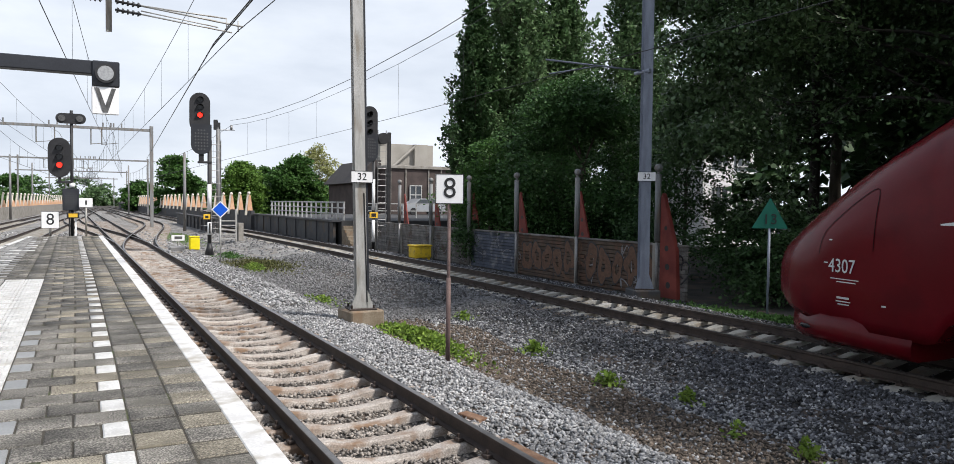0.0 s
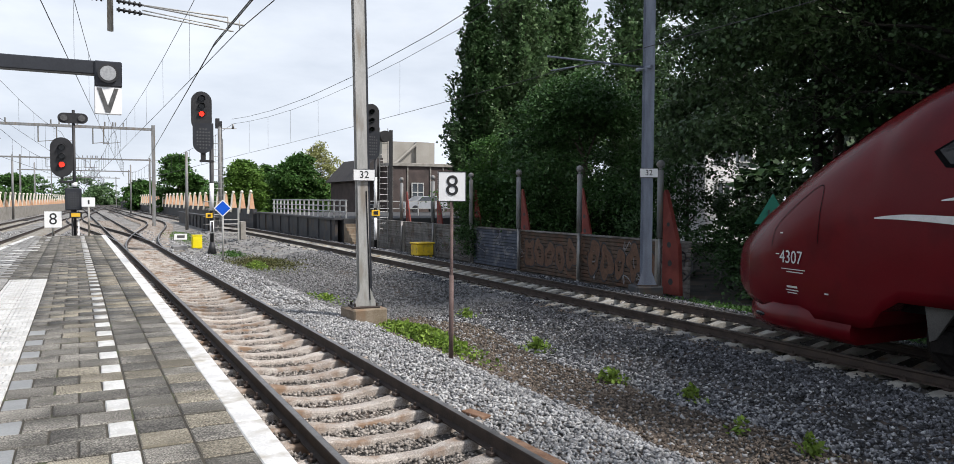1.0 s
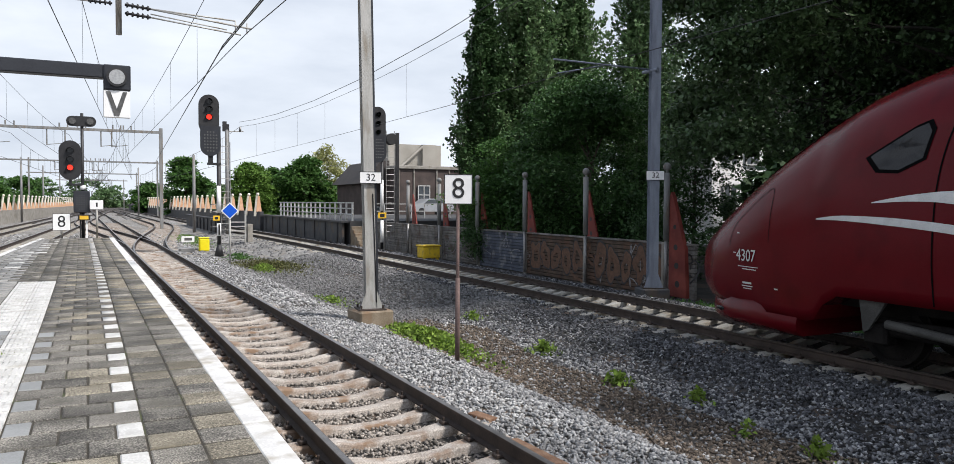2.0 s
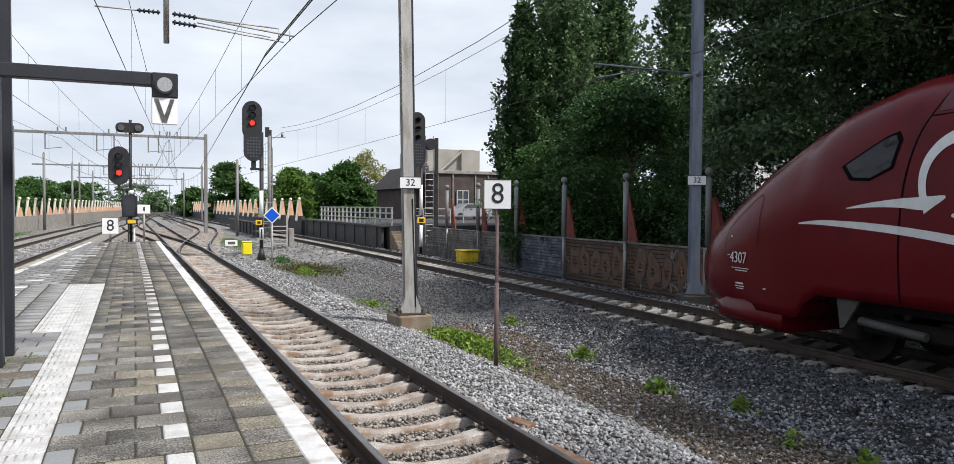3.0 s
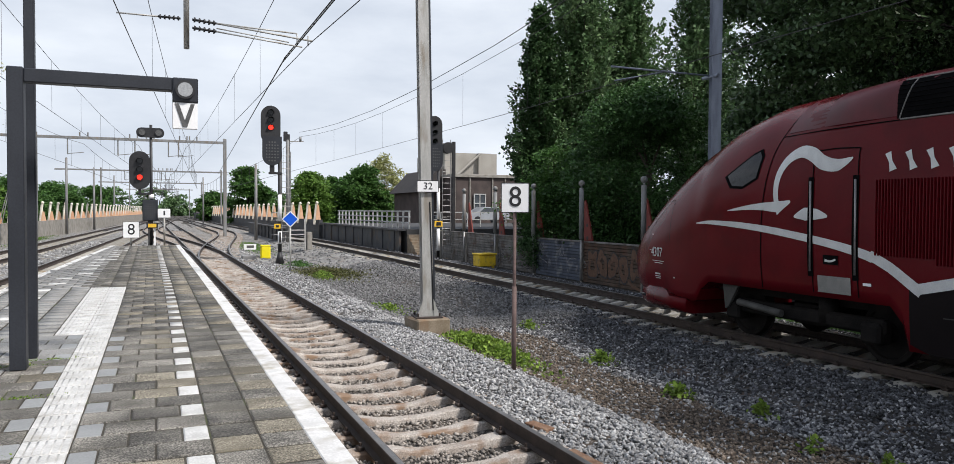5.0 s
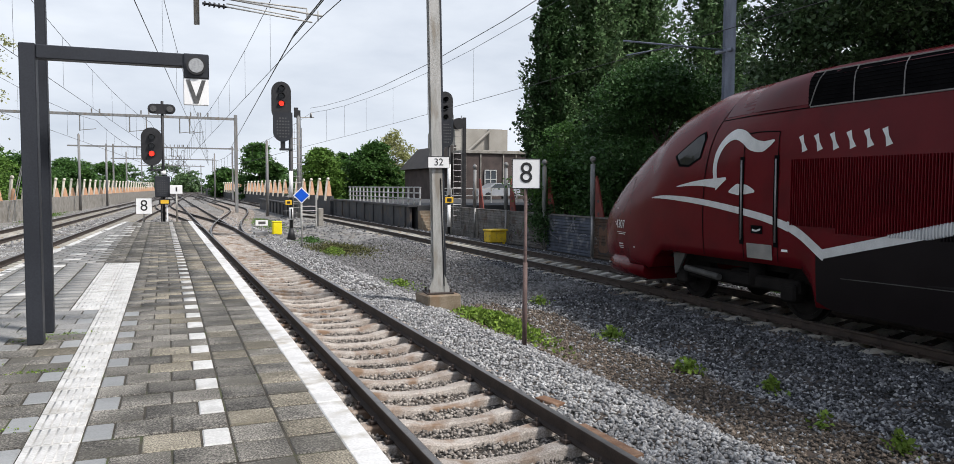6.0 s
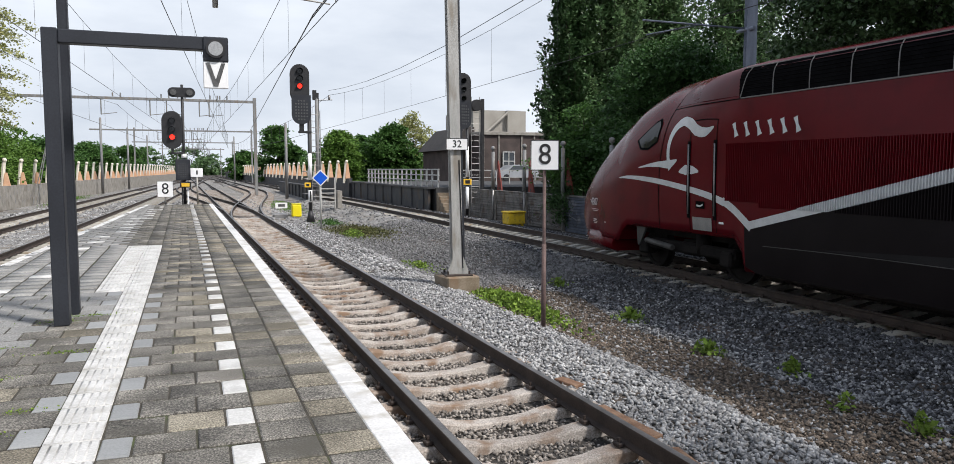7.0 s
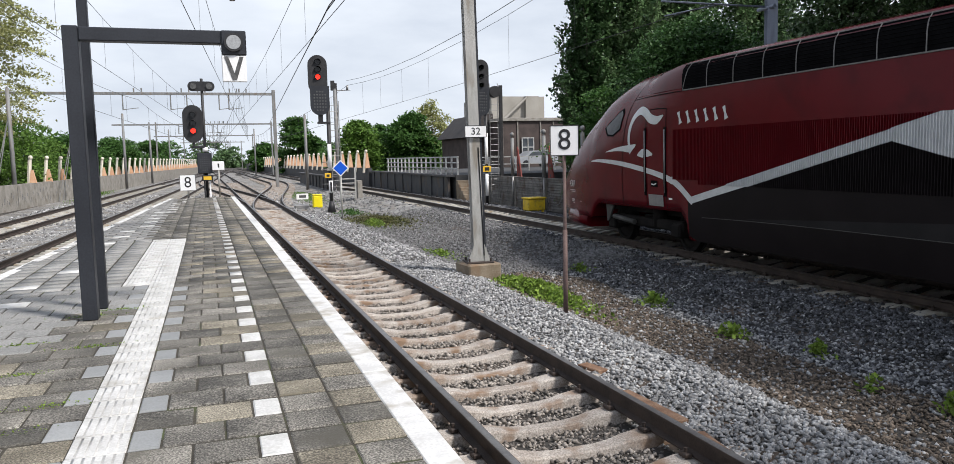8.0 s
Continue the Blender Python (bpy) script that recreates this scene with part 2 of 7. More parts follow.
M_BRICK = mat("brown_brick", (0.05, 0.039, 0.036), (0.088, 0.066, 0.06), 0.9, 1.0, 0.3, fine=40)
M_CONCTOWER = mat("tower_concrete", (0.29, 0.272, 0.24), (0.37, 0.35, 0.315), 0.9, 0.5)
M_HOUSE = mat("white_render", (0.7, 0.7, 0.7), (0.8, 0.8, 0.8), 0.8, 0.5)
M_ROOF = mat("dark_roof", (0.032, 0.028, 0.027), (0.055, 0.047, 0.045), 0.8, 2.0)
M_WINDOW = mat("window_glass", (0.05, 0.06, 0.07), (0.1, 0.11, 0.12), 0.1, 1.0)
M_RAILWHITE = mat("white_railing_paint", (0.40, 0.405, 0.40), (0.52, 0.525, 0.52), 0.6, 5.0, stain=(0.25, 0.23, 0.2))
M_LEAF = mat("leaf_green", (0.04, 0.10, 0.022), (0.08, 0.165, 0.04), 0.55, 1.2, vary=0.4, island=True, spec=0.2, transl=0.3)
M_LEAFDK = mat("leaf_dark", (0.031, 0.068, 0.024), (0.062, 0.115, 0.043), 0.5, 1.2, vary=0.45, island=True, spec=0.2, transl=0.22)
M_LEAFBEECH = mat("leaf_beech", (0.048, 0.09, 0.036), (0.098, 0.16, 0.07), 0.4, 1.2, vary=0.5, island=True, spec=0.4, transl=0.25)
M_LEAFPOP = mat("leaf_poplar", (0.075, 0.145, 0.055), (0.155, 0.235, 0.11), 0.5, 1.2, vary=0.45, island=True, spec=0.2, transl=0.32)
M_LEAFMAPLE = mat("leaf_maple", (0.034, 0.082, 0.022), (0.066, 0.138, 0.042), 0.5, 1.2, vary=0.45, island=True, spec=0.3, transl=0.28)
M_LEAFLT = mat("leaf_bright", (0.085, 0.17, 0.03), (0.14, 0.24, 0.05), 0.6, 1.2, vary=0.35, island=True, spec=0.2, transl=0.35)
M_WEED = mat("weed_leaf", (0.11, 0.19, 0.028), (0.21, 0.30, 0.055), 0.6, 3.0, vary=0.5, island=True, spec=0.2, transl=0.3)
M_LEAFSPRING = mat("leaf_spring", (0.25, 0.27, 0.10), (0.36, 0.36, 0.16), 0.6, 1.2, vary=0.35, island=True, spec=0.2, transl=0.3)
M_BARKDK = mat("dark_bark", (0.016, 0.013, 0.011), (0.034, 0.029, 0.024), 0.95, 3.0, 0.8, stretch=(1, 1, 0.3))
M_BARK = mat("bark", (0.05, 0.04, 0.03), (0.1, 0.085, 0.065), 0.95, 3.0, 0.8, stretch=(1, 1, 0.3))
M_CAR = mat("car_paint_silver", (0.45, 0.47, 0.5), (0.52, 0.54, 0.57), 0.3, metal=0.5)
M_CARDK = mat("car_paint_dark", (0.03, 0.035, 0.045), (0.04, 0.045, 0.055), 0.25)
M_MOSS = mat("olive_moss_leaf", (0.06, 0.068, 0.025), (0.12, 0.118, 0.05), 0.7, 1.5, vary=0.5, island=True, spec=0.1, transl=0.2)
M_ASPHALT = mat("asphalt", (0.04, 0.04, 0.042), (0.065, 0.065, 0.066), 0.9, 1.0, 0.4)

# ---- mesh helpers ----


def part(name, bm, material, parent=None, label=""):
    """Links a bmesh as one mesh object, under a thing or a part."""
    me = bpy.data.meshes.new(name)
    bmesh.ops.recalc_face_normals(bm, faces=bm.faces)
    bm.to_mesh(me)
    bm.free()
    return put(name, me, material, parent, label)


def put(name, me, material, parent=None, label=""):
    if material and not me.materials:
        me.materials.append(material)
    ob = new(name, me)
    if parent:
        ob.parent = parent
    if label:
        ob["label"] = label
    return ob


def thing(name, x=0, y=0, z=0, rz=0, label="", category="", group="", kind=""):
    ob = new(name)
    ob.matrix_basis = pose(x, y, z, 0, 0, rz)
    return tagged(ob, label, category, group, kind)


def box(bm, lo, hi, bev=0.0, rot=None):
    """An axis-aligned block from corner lo to corner hi, its edges bevelled."""
    c = [(a + b) / 2 for a, b in zip(lo, hi)]
    s = [abs(b - a) for a, b in zip(lo, hi)]
    m = Matrix.Translation(c) @ Matrix.Diagonal((*s, 1))
    if rot:
        m = rot @ m
    r = bmesh.ops.create_cube(bm, size=1.0, matrix=m)
    if bev:
        es = list({e for v in r["verts"] for e in v.link_edges})
        bmesh.ops.bevel(bm, geom=es, offset=bev, segments=1, affect="EDGES")
    return bm


def tube(bm, p0, p1, r0, r1=None, n=10, caps=True):
    """A round bar from p0 to p1."""
    p0, p1 = Vector(p0), Vector(p1)
    r1 = r0 if r1 is None else r1
    d = p1 - p0
    q = d.to_track_quat("Z", "Y")
    rings = []
    for p, r in ((p0, r0), (p1, r1)):
        rings.append([bm.verts.new(p + q @ Vector((r * math.cos(2 * math.pi * k / n), r * math.sin(2 * math.pi * k / n), 0))) for k in range(n)])
    for k in range(n):
        f = bm.faces.new((rings[0][k], rings[0][(k + 1) % n], rings[1][(k + 1) % n], rings[1][k]))
        f.smooth = n > 6
    if caps:
        bm.faces.new(rings[0][::-1])
        bm.faces.new(rings[1])
    return bm


def prism(bm, pts, vec):
    """A flat outline pushed along vec."""
    a = [bm.verts.new(p) for p in pts]
    b = [bm.verts.new(Vector(p) + Vector(vec)) for p in pts]
    n = len(a)
    for k in range(n):
        bm.faces.new((a[k], a[(k + 1) % n], b[(k + 1) % n], b[k]))
    bm.faces.new(a[::-1])
    bm.faces.new(b)
    return bm


def sweep(bm, outline, path):
    """A closed outline (across, up) carried along a path of points; across is to the path's right."""
    rings = []
    for k, p in enumerate(path):
        a, b = Vector(path[max(0, k - 1)]), Vector(path[min(len(path) - 1, k + 1)])
        d = (b - a).normalized()
        right = Vector((d.y, -d.x, 0)).normalized()
        rings.append([bm.verts.new(Vector(p) + right * u + Vector((0, 0, v))) for u, v in outline])
    n = len(outline)
    for r0, r1 in zip(rings, rings[1:]):
        for k in range(n):
            bm.faces.new((r0[k], r0[(k + 1) % n], r1[(k + 1) % n], r1[k]))
    bm.faces.new(rings[0][::-1])
    bm.faces.new(rings[-1])
    return bm


def letters(name, body, size, material, parent, m, depth=0.003, sx=1.0):
    """Writing in the built-in font, as a mesh lying in its own xy plane, placed by m."""
    cu = bpy.data.curves.new(name, "FONT")
    cu.body, cu.size, cu.extrude, cu.align_x, cu.align_y = body, size, depth, "CENTER", "CENTER"
    cu.resolution_u = 4
    tmp = bpy.data.objects.new(name, cu)
    me = bpy.data.meshes.new_from_object(tmp)
    bpy.data.objects.remove(tmp)
    me.name = name
    me.transform(Matrix.Diagonal((sx, 1, 1, 1)))
    me.materials.clear()
    ob = put(name, me, material, parent)
    ob.matrix_basis = m
    return ob


FACE = pose(0, 0, 0, 90, 0, 0)   # turns writing upright, to be read from -y


def mesh_np(name, verts, faces, material, parent=None, smooth=False):
    me = bpy.data.meshes.new(name)
    nf, k = faces.shape
    me.vertices.add(len(verts))
    me.vertices.foreach_set("co", np.asarray(verts, dtype=np.float32).ravel())
    me.loops.add(nf * k)
    me.loops.foreach_set("vertex_index", faces.astype(np.int32).ravel())
    me.polygons.add(nf)
    me.polygons.foreach_set("loop_start", np.arange(0, nf * k, k, dtype=np.int32))
    me.polygons.foreach_set("loop_total", np.full(nf, k, dtype=np.int32))
    if smooth:
        me.polygons.foreach_set("use_smooth", np.ones(nf, dtype=bool))
    me.update(calc_edges=True)
    return put(name, me, material, parent)


# ---- the plan ----
RAIL = -0.76      # rail head above the platform's zero
GND = -0.97       # ballast


def bend(y):
    y = max(0.0, y)
    return -0.00035 * min(y, 20.0) ** 2 - 0.0125 * max(0.0, y - 20.0)


def t1(y):
    return 2.67 + bend(y)


def t2(y):
    return 10.55 + 0.0129 * (y - 12) - 0.00043 * (min(y, 60) - 12) ** 2 * (1 if y > 0 else 0.3) + (-0.028 * (y - 60) if y > 60 else 0)


def tA(y):
    return -4.07 + 0.040 * (y - 20)


def tB(y):
    return tA(y) - 3.75


def pl_left(y):
    return -2.77 + 0.046 * (y - 11.5)


def wallx(y):
    return 14.3

# ---- ground ----


def ground_z(x, y):
    """Ballast beds under the tracks, a shallow hollow between them."""
    z = -1.16
    for c in (t1(y), t2(y), tA(y), tB(y)):
        d = abs(x - c)
        k = max(0.0, min(1.0, (3.1 - d) / 1.2))
        dip = max(0.0, min(1.0, (0.98 - d) / 0.2))
        z = max(z, -1.16 + 0.20 * k * k * (3 - 2 * k) - 0.085 * dip)
    return z


def build_ground():
    xs = sorted(set([-400, -150, -60, -30, -20] + [round(-14 + 0.5 * i, 2) for i in range(60)] + [18, 25, 40, 70, 150, 400]))
    ys = sorted(set([-300, -80, -30] + [-10 + 1.0 * i for i in range(60)] + [52, 56, 60, 66, 72, 80, 90, 110, 140, 180, 250, 400, 800, 1500]))
    v = np.array([(x, y, ground_z(x, y) - (0.05 if abs(x) > 30 else 0)) for y in ys for x in xs])
    n = len(xs)
    f = np.array([(j * n + i, j * n + i + 1, (j + 1) * n + i + 1, (j + 1) * n + i) for j in range(len(ys) - 1) for i in range(n - 1)])
    g = mesh_np("ground", v, f, M_GROUND, smooth=True)
    tagged(g, "grey-brown gravel and earth ground along the railway", "ground", kind="structure")


build_ground()

CHIP = np.array([(1, 0, 0), (-1, 0, 0), (0, 1, 0), (0, -1, 0), (0, 0, 1), (0, 0, -1)]) * 1.05
CHIPF = np.array([(0, 2, 4), (2, 1, 4), (1, 3, 4), (3, 0, 4), (2, 0, 5), (1, 2, 5), (3, 1, 5), (0, 3, 5)])


def stones(name, label, pos, size, material, rng):
    """Many loose angular stones as one object."""
    n = len(pos)
    base = CHIP[None] + rng.uniform(-0.42, 0.42, (n, 6, 3))
    base = base * np.stack([rng.uniform(0.95, 1.5, n), rng.uniform(0.75, 1.1, n), rng.uniform(0.65, 1.0, n)], 1)[:, None, :]
    a, b = rng.uniform(0, 6.283, n), rng.uniform(-1.2, 1.2, n)
    ca, sa, cb, sb = np.cos(a)[:, None], np.sin(a)[:, None], np.cos(b)[:, None], np.sin(b)[:, None]
    x, y, z = base[..., 0], base[..., 1], base[..., 2]
    y, z = y * cb - z * sb, y * sb + z * cb
    x, y = x * ca - y * sa, x * sa + y * ca
    v = np.stack([x, y, z], -1) * size[:, None, None] + pos[:, None, :]
    f = CHIPF[None] + (np.arange(n) * 6)[:, None, None]
    ob = mesh_np(name, v.reshape(-1, 3), f.reshape(-1, 3), material)
    return tagged(ob, label, "gravel", kind="stuff")


def scatter(rng, x0, x1, y0, y1, per, keep):
    n = int((x1 - x0) * (y1 - y0) * per)
    p = np.stack([rng.uniform(x0, x1, n), rng.uniform(y0, y1, n)], 1)
    return p[[keep(a, b) for a, b in p]]


def ballast_sheet(name, label, x0, x1, y0, y1, step):
    """Far ballast, a sheet a little above the ground that follows the beds."""
    nx, ny = int((x1 - x0) / 0.4), int((y1 - y0) / step)
    v, f = [], []
    for j in range(ny + 1):
        y = y0 + (y1 - y0) * j / ny
        hi = min(x1, pl_left(y) - 0.06) if y < 32.7 and x1 < 0 else x1
        for i in range(nx + 1):
            x = x0 + (hi - x0) * i / nx
            v.append((x, y, ground_z(x, y) + 0.015))
    n = nx + 1
    f = [(j * n + i, j * n + i + 1, (j + 1) * n + i + 1, (j + 1) * n + i) for j in range(ny) for i in range(nx)]
    ob = mesh_np(name, np.array(v), np.array(f), M_BALLAST, smooth=True)
    return tagged(ob, label, "ballast", kind="structure")


ballast_sheet("ballast_bed", "pale grey ballast bed of the distant tracks", -10.8, 12.2, 33.2, 170, 2.0)
ballast_sheet("ballast_bed", "pale grey ballast bed between the side tracks", -12.0, -1.8, -14, 33.2, 1.0)
ballast_sheet("ballast_bed", "grey ballast bed behind the start of the loose stones", 1.06, 14.2, -14, 2.25, 1.0)


def build_ballast():
    rng = np.random.default_rng(5)
    kinds = {"grey": [], "brown": [], "old": [], "dusty": [], "dull": []}

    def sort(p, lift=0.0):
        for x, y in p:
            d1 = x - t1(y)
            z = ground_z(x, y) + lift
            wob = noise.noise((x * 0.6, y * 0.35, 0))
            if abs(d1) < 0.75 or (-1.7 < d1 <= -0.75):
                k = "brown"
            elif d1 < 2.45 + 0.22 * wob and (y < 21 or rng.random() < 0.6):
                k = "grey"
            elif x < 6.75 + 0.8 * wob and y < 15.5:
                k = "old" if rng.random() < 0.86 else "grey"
            # The duller and darker kinds from here on paint in tree shade.
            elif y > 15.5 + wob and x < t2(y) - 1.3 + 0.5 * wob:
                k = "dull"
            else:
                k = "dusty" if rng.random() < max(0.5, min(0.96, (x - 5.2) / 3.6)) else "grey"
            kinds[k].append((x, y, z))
    def free(x, y):
        return x > pl_edge(y) + 0.02 or x < pl_left(y) - 0.02
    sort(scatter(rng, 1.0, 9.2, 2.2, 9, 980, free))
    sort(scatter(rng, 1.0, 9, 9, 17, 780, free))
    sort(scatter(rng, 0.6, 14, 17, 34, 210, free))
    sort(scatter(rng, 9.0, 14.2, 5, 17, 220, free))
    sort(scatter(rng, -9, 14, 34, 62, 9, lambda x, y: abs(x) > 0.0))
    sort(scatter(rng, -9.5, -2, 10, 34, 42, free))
    for k, m, lab in (("grey", M_STONE, "loose angular grey ballast stones beside the tracks"), ("brown", M_STONE_BR, "brownish dust-covered ballast stones between the sleepers"),
                      ("dusty", M_STONE_DK, "ballast stones darkened to stand in for tree shade along the train's track"), ("dull", M_STONE_DULL, "dull grey ballast stones between the tracks"), ("old", M_STONE_OLD, "older dark brown ballast with soil between the tracks")):
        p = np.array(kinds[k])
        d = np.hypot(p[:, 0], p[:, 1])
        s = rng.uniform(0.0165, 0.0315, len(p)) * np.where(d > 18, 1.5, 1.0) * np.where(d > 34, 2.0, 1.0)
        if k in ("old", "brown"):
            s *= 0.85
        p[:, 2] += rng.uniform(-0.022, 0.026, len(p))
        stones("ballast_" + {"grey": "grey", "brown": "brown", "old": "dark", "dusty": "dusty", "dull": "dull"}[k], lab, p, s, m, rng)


# ---- tracks ----
RAILP = [(-0.036, 0), (-0.036, -0.03), (-0.009, -0.045), (-0.009, -0.13), (-0.062, -0.145), (-0.062, -0.16), (0.062, -0.16), (0.062, -0.145), (0.009, -0.13), (0.009, -0.045), (0.036, -0.03), (0.036, 0)]
RAILT = [(-0.03, 0.001), (-0.03, 0.0035), (0.03, 0.0035), (0.03, 0.001)]


def rails(parent, f, y0, y1, step, off):
    n = int((y1 - y0) / step)
    path = [(f(y0 + (y1 - y0) * k / n) + off, y0 + (y1 - y0) * k / n, RAIL) for k in range(n + 1)]
    r = part("rail", sweep(bmesh.new(), RAILP, path), M_RAIL, parent, "rusty brown steel rail")
    part("rail_head", sweep(bmesh.new(), RAILT, path), M_RAILTOP, r, "worn bright running surface")


def sleeper_mesh():
    """Concrete sleeper with a dip in the middle."""
    bm = bmesh.new()
    prof = [(-1.26, 0.10), (-1.24, -0.03), (-1.0, 0.0), (-0.62, 0.0), (-0.48, -0.016), (-0.34, -0.046), (-0.18, -0.058), (0.18, -0.058), (0.34, -0.046), (0.48, -0.016), (0.62, 0.0), (1.0, 0.0), (1.24, -0.03), (1.26, 0.10)]
    rings = []
    for x, dz in prof:
        top = -0.17 + (dz if dz < 0 else 0) - (0.03 if abs(x) > 1.25 else 0)
        w = 0.11 - 0.035 * max(0.0, min(1.0, (0.7 - abs(x)) / 0.5))
        rings.append([bm.verts.new((x, a, b)) for a, b in ((-w - 0.03, -0.38), (-w, top - 0.015), (-w + 0.015, top), (w - 0.015, top), (w, top - 0.015), (w + 0.03, -0.38))])
    for a, b in zip(rings, rings[1:]):
        for k in range(5):
            bm.faces.new((a[k], a[k + 1], b[k + 1], b[k]))
    bm.faces.new(rings[0])
    bm.faces.new(rings[-1][::-1])
    bmesh.ops.recalc_face_normals(bm, faces=bm.faces)
    me = bpy.data.meshes.new("sleeper")
    bm.to_mesh(me)
    bm.free()
    return me


def clip_mesh():
    """Rail fastening: base plate and two spring clips."""
    bm = bmesh.new()
    for s in (-1, 1):
        box(bm, (s * 0.1 - 0.035, -0.05, -0.165), (s * 0.1 + 0.035, 0.05, -0.125), 0.008)
        tube(bm, (s * 0.1, 0, -0.13), (s * 0.1, 0, -0.09), 0.016, n=6)
    me = bpy.data.meshes.new("rail_clip")
    bm.to_mesh(me)
    bm.free()
    me.materials.append(M_RAIL)
    return me


SLEEPER, SLEEPER2, CLIP = sleeper_mesh(), sleeper_mesh(), clip_mesh()
SLEEPER.materials.append(M_SLEEPER)
SLEEPER2.materials.append(M_SLEEPER2)


def build_track(name, f, y0, y1, me, label, clips=0.0):
    tr = thing(name, label=label, category="railway track", kind="structure")
    for s in (-0.755, 0.755):
        rails(tr, f, y0, y1, 1.0 if y1 < 100 else 2.0, s)
    y, k = y0 + 0.3, 0
    rnd = random.Random(len(name))
    far = bmesh.new()
    while y < min(y1, 90):
        g = (f(y + 0.5) - f(y - 0.5))
        m = Matrix.Translation((f(y), y, RAIL + rnd.uniform(-0.006, 0.006))) @ pose(0, 0, 0, 0, 0, -math.degrees(math.atan(g)) + rnd.uniform(-0.4, 0.4))
        if y < 48:
            o = put("sleeper", me, None, tr)
            o.matrix_basis = m
            if 2 < y < clips:
                for s in (-0.755, 0.755):
                    c = put("rail_clip", CLIP, None, tr)
                    c.matrix_basis = m @ Matrix.Translation((s, 0, 0))
        else:
            box(far, (f(y) - 1.25, y - 0.11, RAIL - 0.3), (f(y) + 1.25, y + 0.11, RAIL - 0.17))
        y += 0.6
    part("sleepers_far", far, me.materials[0], tr)
    return tr


build_track("track_platform", t1, -14, 250, SLEEPER, "rusty railway track on sandy concrete sleepers beside the platform", 22)
build_track("track_train", t2, -30, 250, SLEEPER2, "dark railway track on pale concrete sleepers in tree shade", 20)
build_track("track_side", tA, -8, 250, SLEEPER2, "rusty railway track along the other platform edge")
build_track("track_outer", tB, -8, 250, SLEEPER2, "outer railway track near the boundary wall")


def build_turnout():
    """The diverging track that leaves the platform track beyond the platform's end."""
    def ease(y, y0, y1):
        u = max(0.0, min(1.0, (y - y0) / (y1 - y0)))
        return u * u * (3 - 2 * u)

    def fd(y):
        return t1(y) + 4.3 * ease(y, 33, 84)

    def fl(y):
        return t1(y) + (tA(y) - t1(y)) * ease(y, 40, 104)
    tr = thing("turnout", label="rusty turnout rails curving away beyond the platform end", category="railway track", kind="structure")
    for f, y0, y1 in ((fd, 35.0, 190), (fl, 43.0, 104)):
        for s in (-0.755, 0.755):
            rails(tr, f, y0, y1, 1.0, s)
        bm = bmesh.new()
        y = y0 + 5
        while y < min(y1, 110):
            box(bm, (f(y) - 1.3, y - 0.11, RAIL - 0.3), (f(y) + 1.3, y + 0.11, RAIL - 0.172))
            y += 0.6
        part("sleepers_far", bm, M_SLEEPER, tr)


build_turnout()

# ---- platform ----
PL_END = 32.6


def pl_edge(y):
    return 1.03 + bend(y)


def build_platform():
    pl = thing("platform", label="paved railway platform with white edge and tactile strip", category="platform", kind="structure")
    bm = bmesh.new()
    ys = [-8 + 2.03 * k for k in range(21)]
    rings = []
    for y in ys:
        a, b = pl_left(y) + 0.02, pl_edge(y) - 0.015
        rings.append([bm.verts.new(p) for p in ((a, y, -1.3), (a, y, -0.0085), (b, y, -0.0085), (b, y, -1.3))])
    for r, q in zip(rings, rings[1:]):
        for k in range(3):
            bm.faces.new((r[k], r[k + 1], q[k + 1], q[k]))
    bm.faces.new(rings[0])
    bm.faces.new(rings[-1])
    part("platform_body", bm, M_JOINT, pl)
    return pl


PLATFORM = build_platform()


def tile_mesh(name, w, d, material, bev=0.008, h=0.05):
    bm = bmesh.new()
    a, b = w / 2 - 0.006, d / 2 - 0.0135
    lo = [bm.verts.new((x, y, -h)) for x, y in ((-a, -b), (a, -b), (a, b), (-a, b))]
    mi = [bm.verts.new((x, y, -bev)) for x, y in ((-a, -b), (a, -b), (a, b), (-a, b))]
    up = [bm.verts.new((x, y, 0)) for x, y in ((-a + bev, -b + bev), (a - bev, -b + bev), (a - bev, b - bev), (-a + bev, b - bev))]
    for p, q in ((lo, mi), (mi, up)):
        for k in range(4):
            bm.faces.new((p[k], p[(k + 1) % 4], q[(k + 1) % 4], q[k]))
    bm.faces.new(up)
    me = bpy.data.meshes.new(name)
    bm.to_mesh(me)
    bm.free()
    me.materials.append(material)
    return me


ROW = 0.315
RND = random.Random(11)


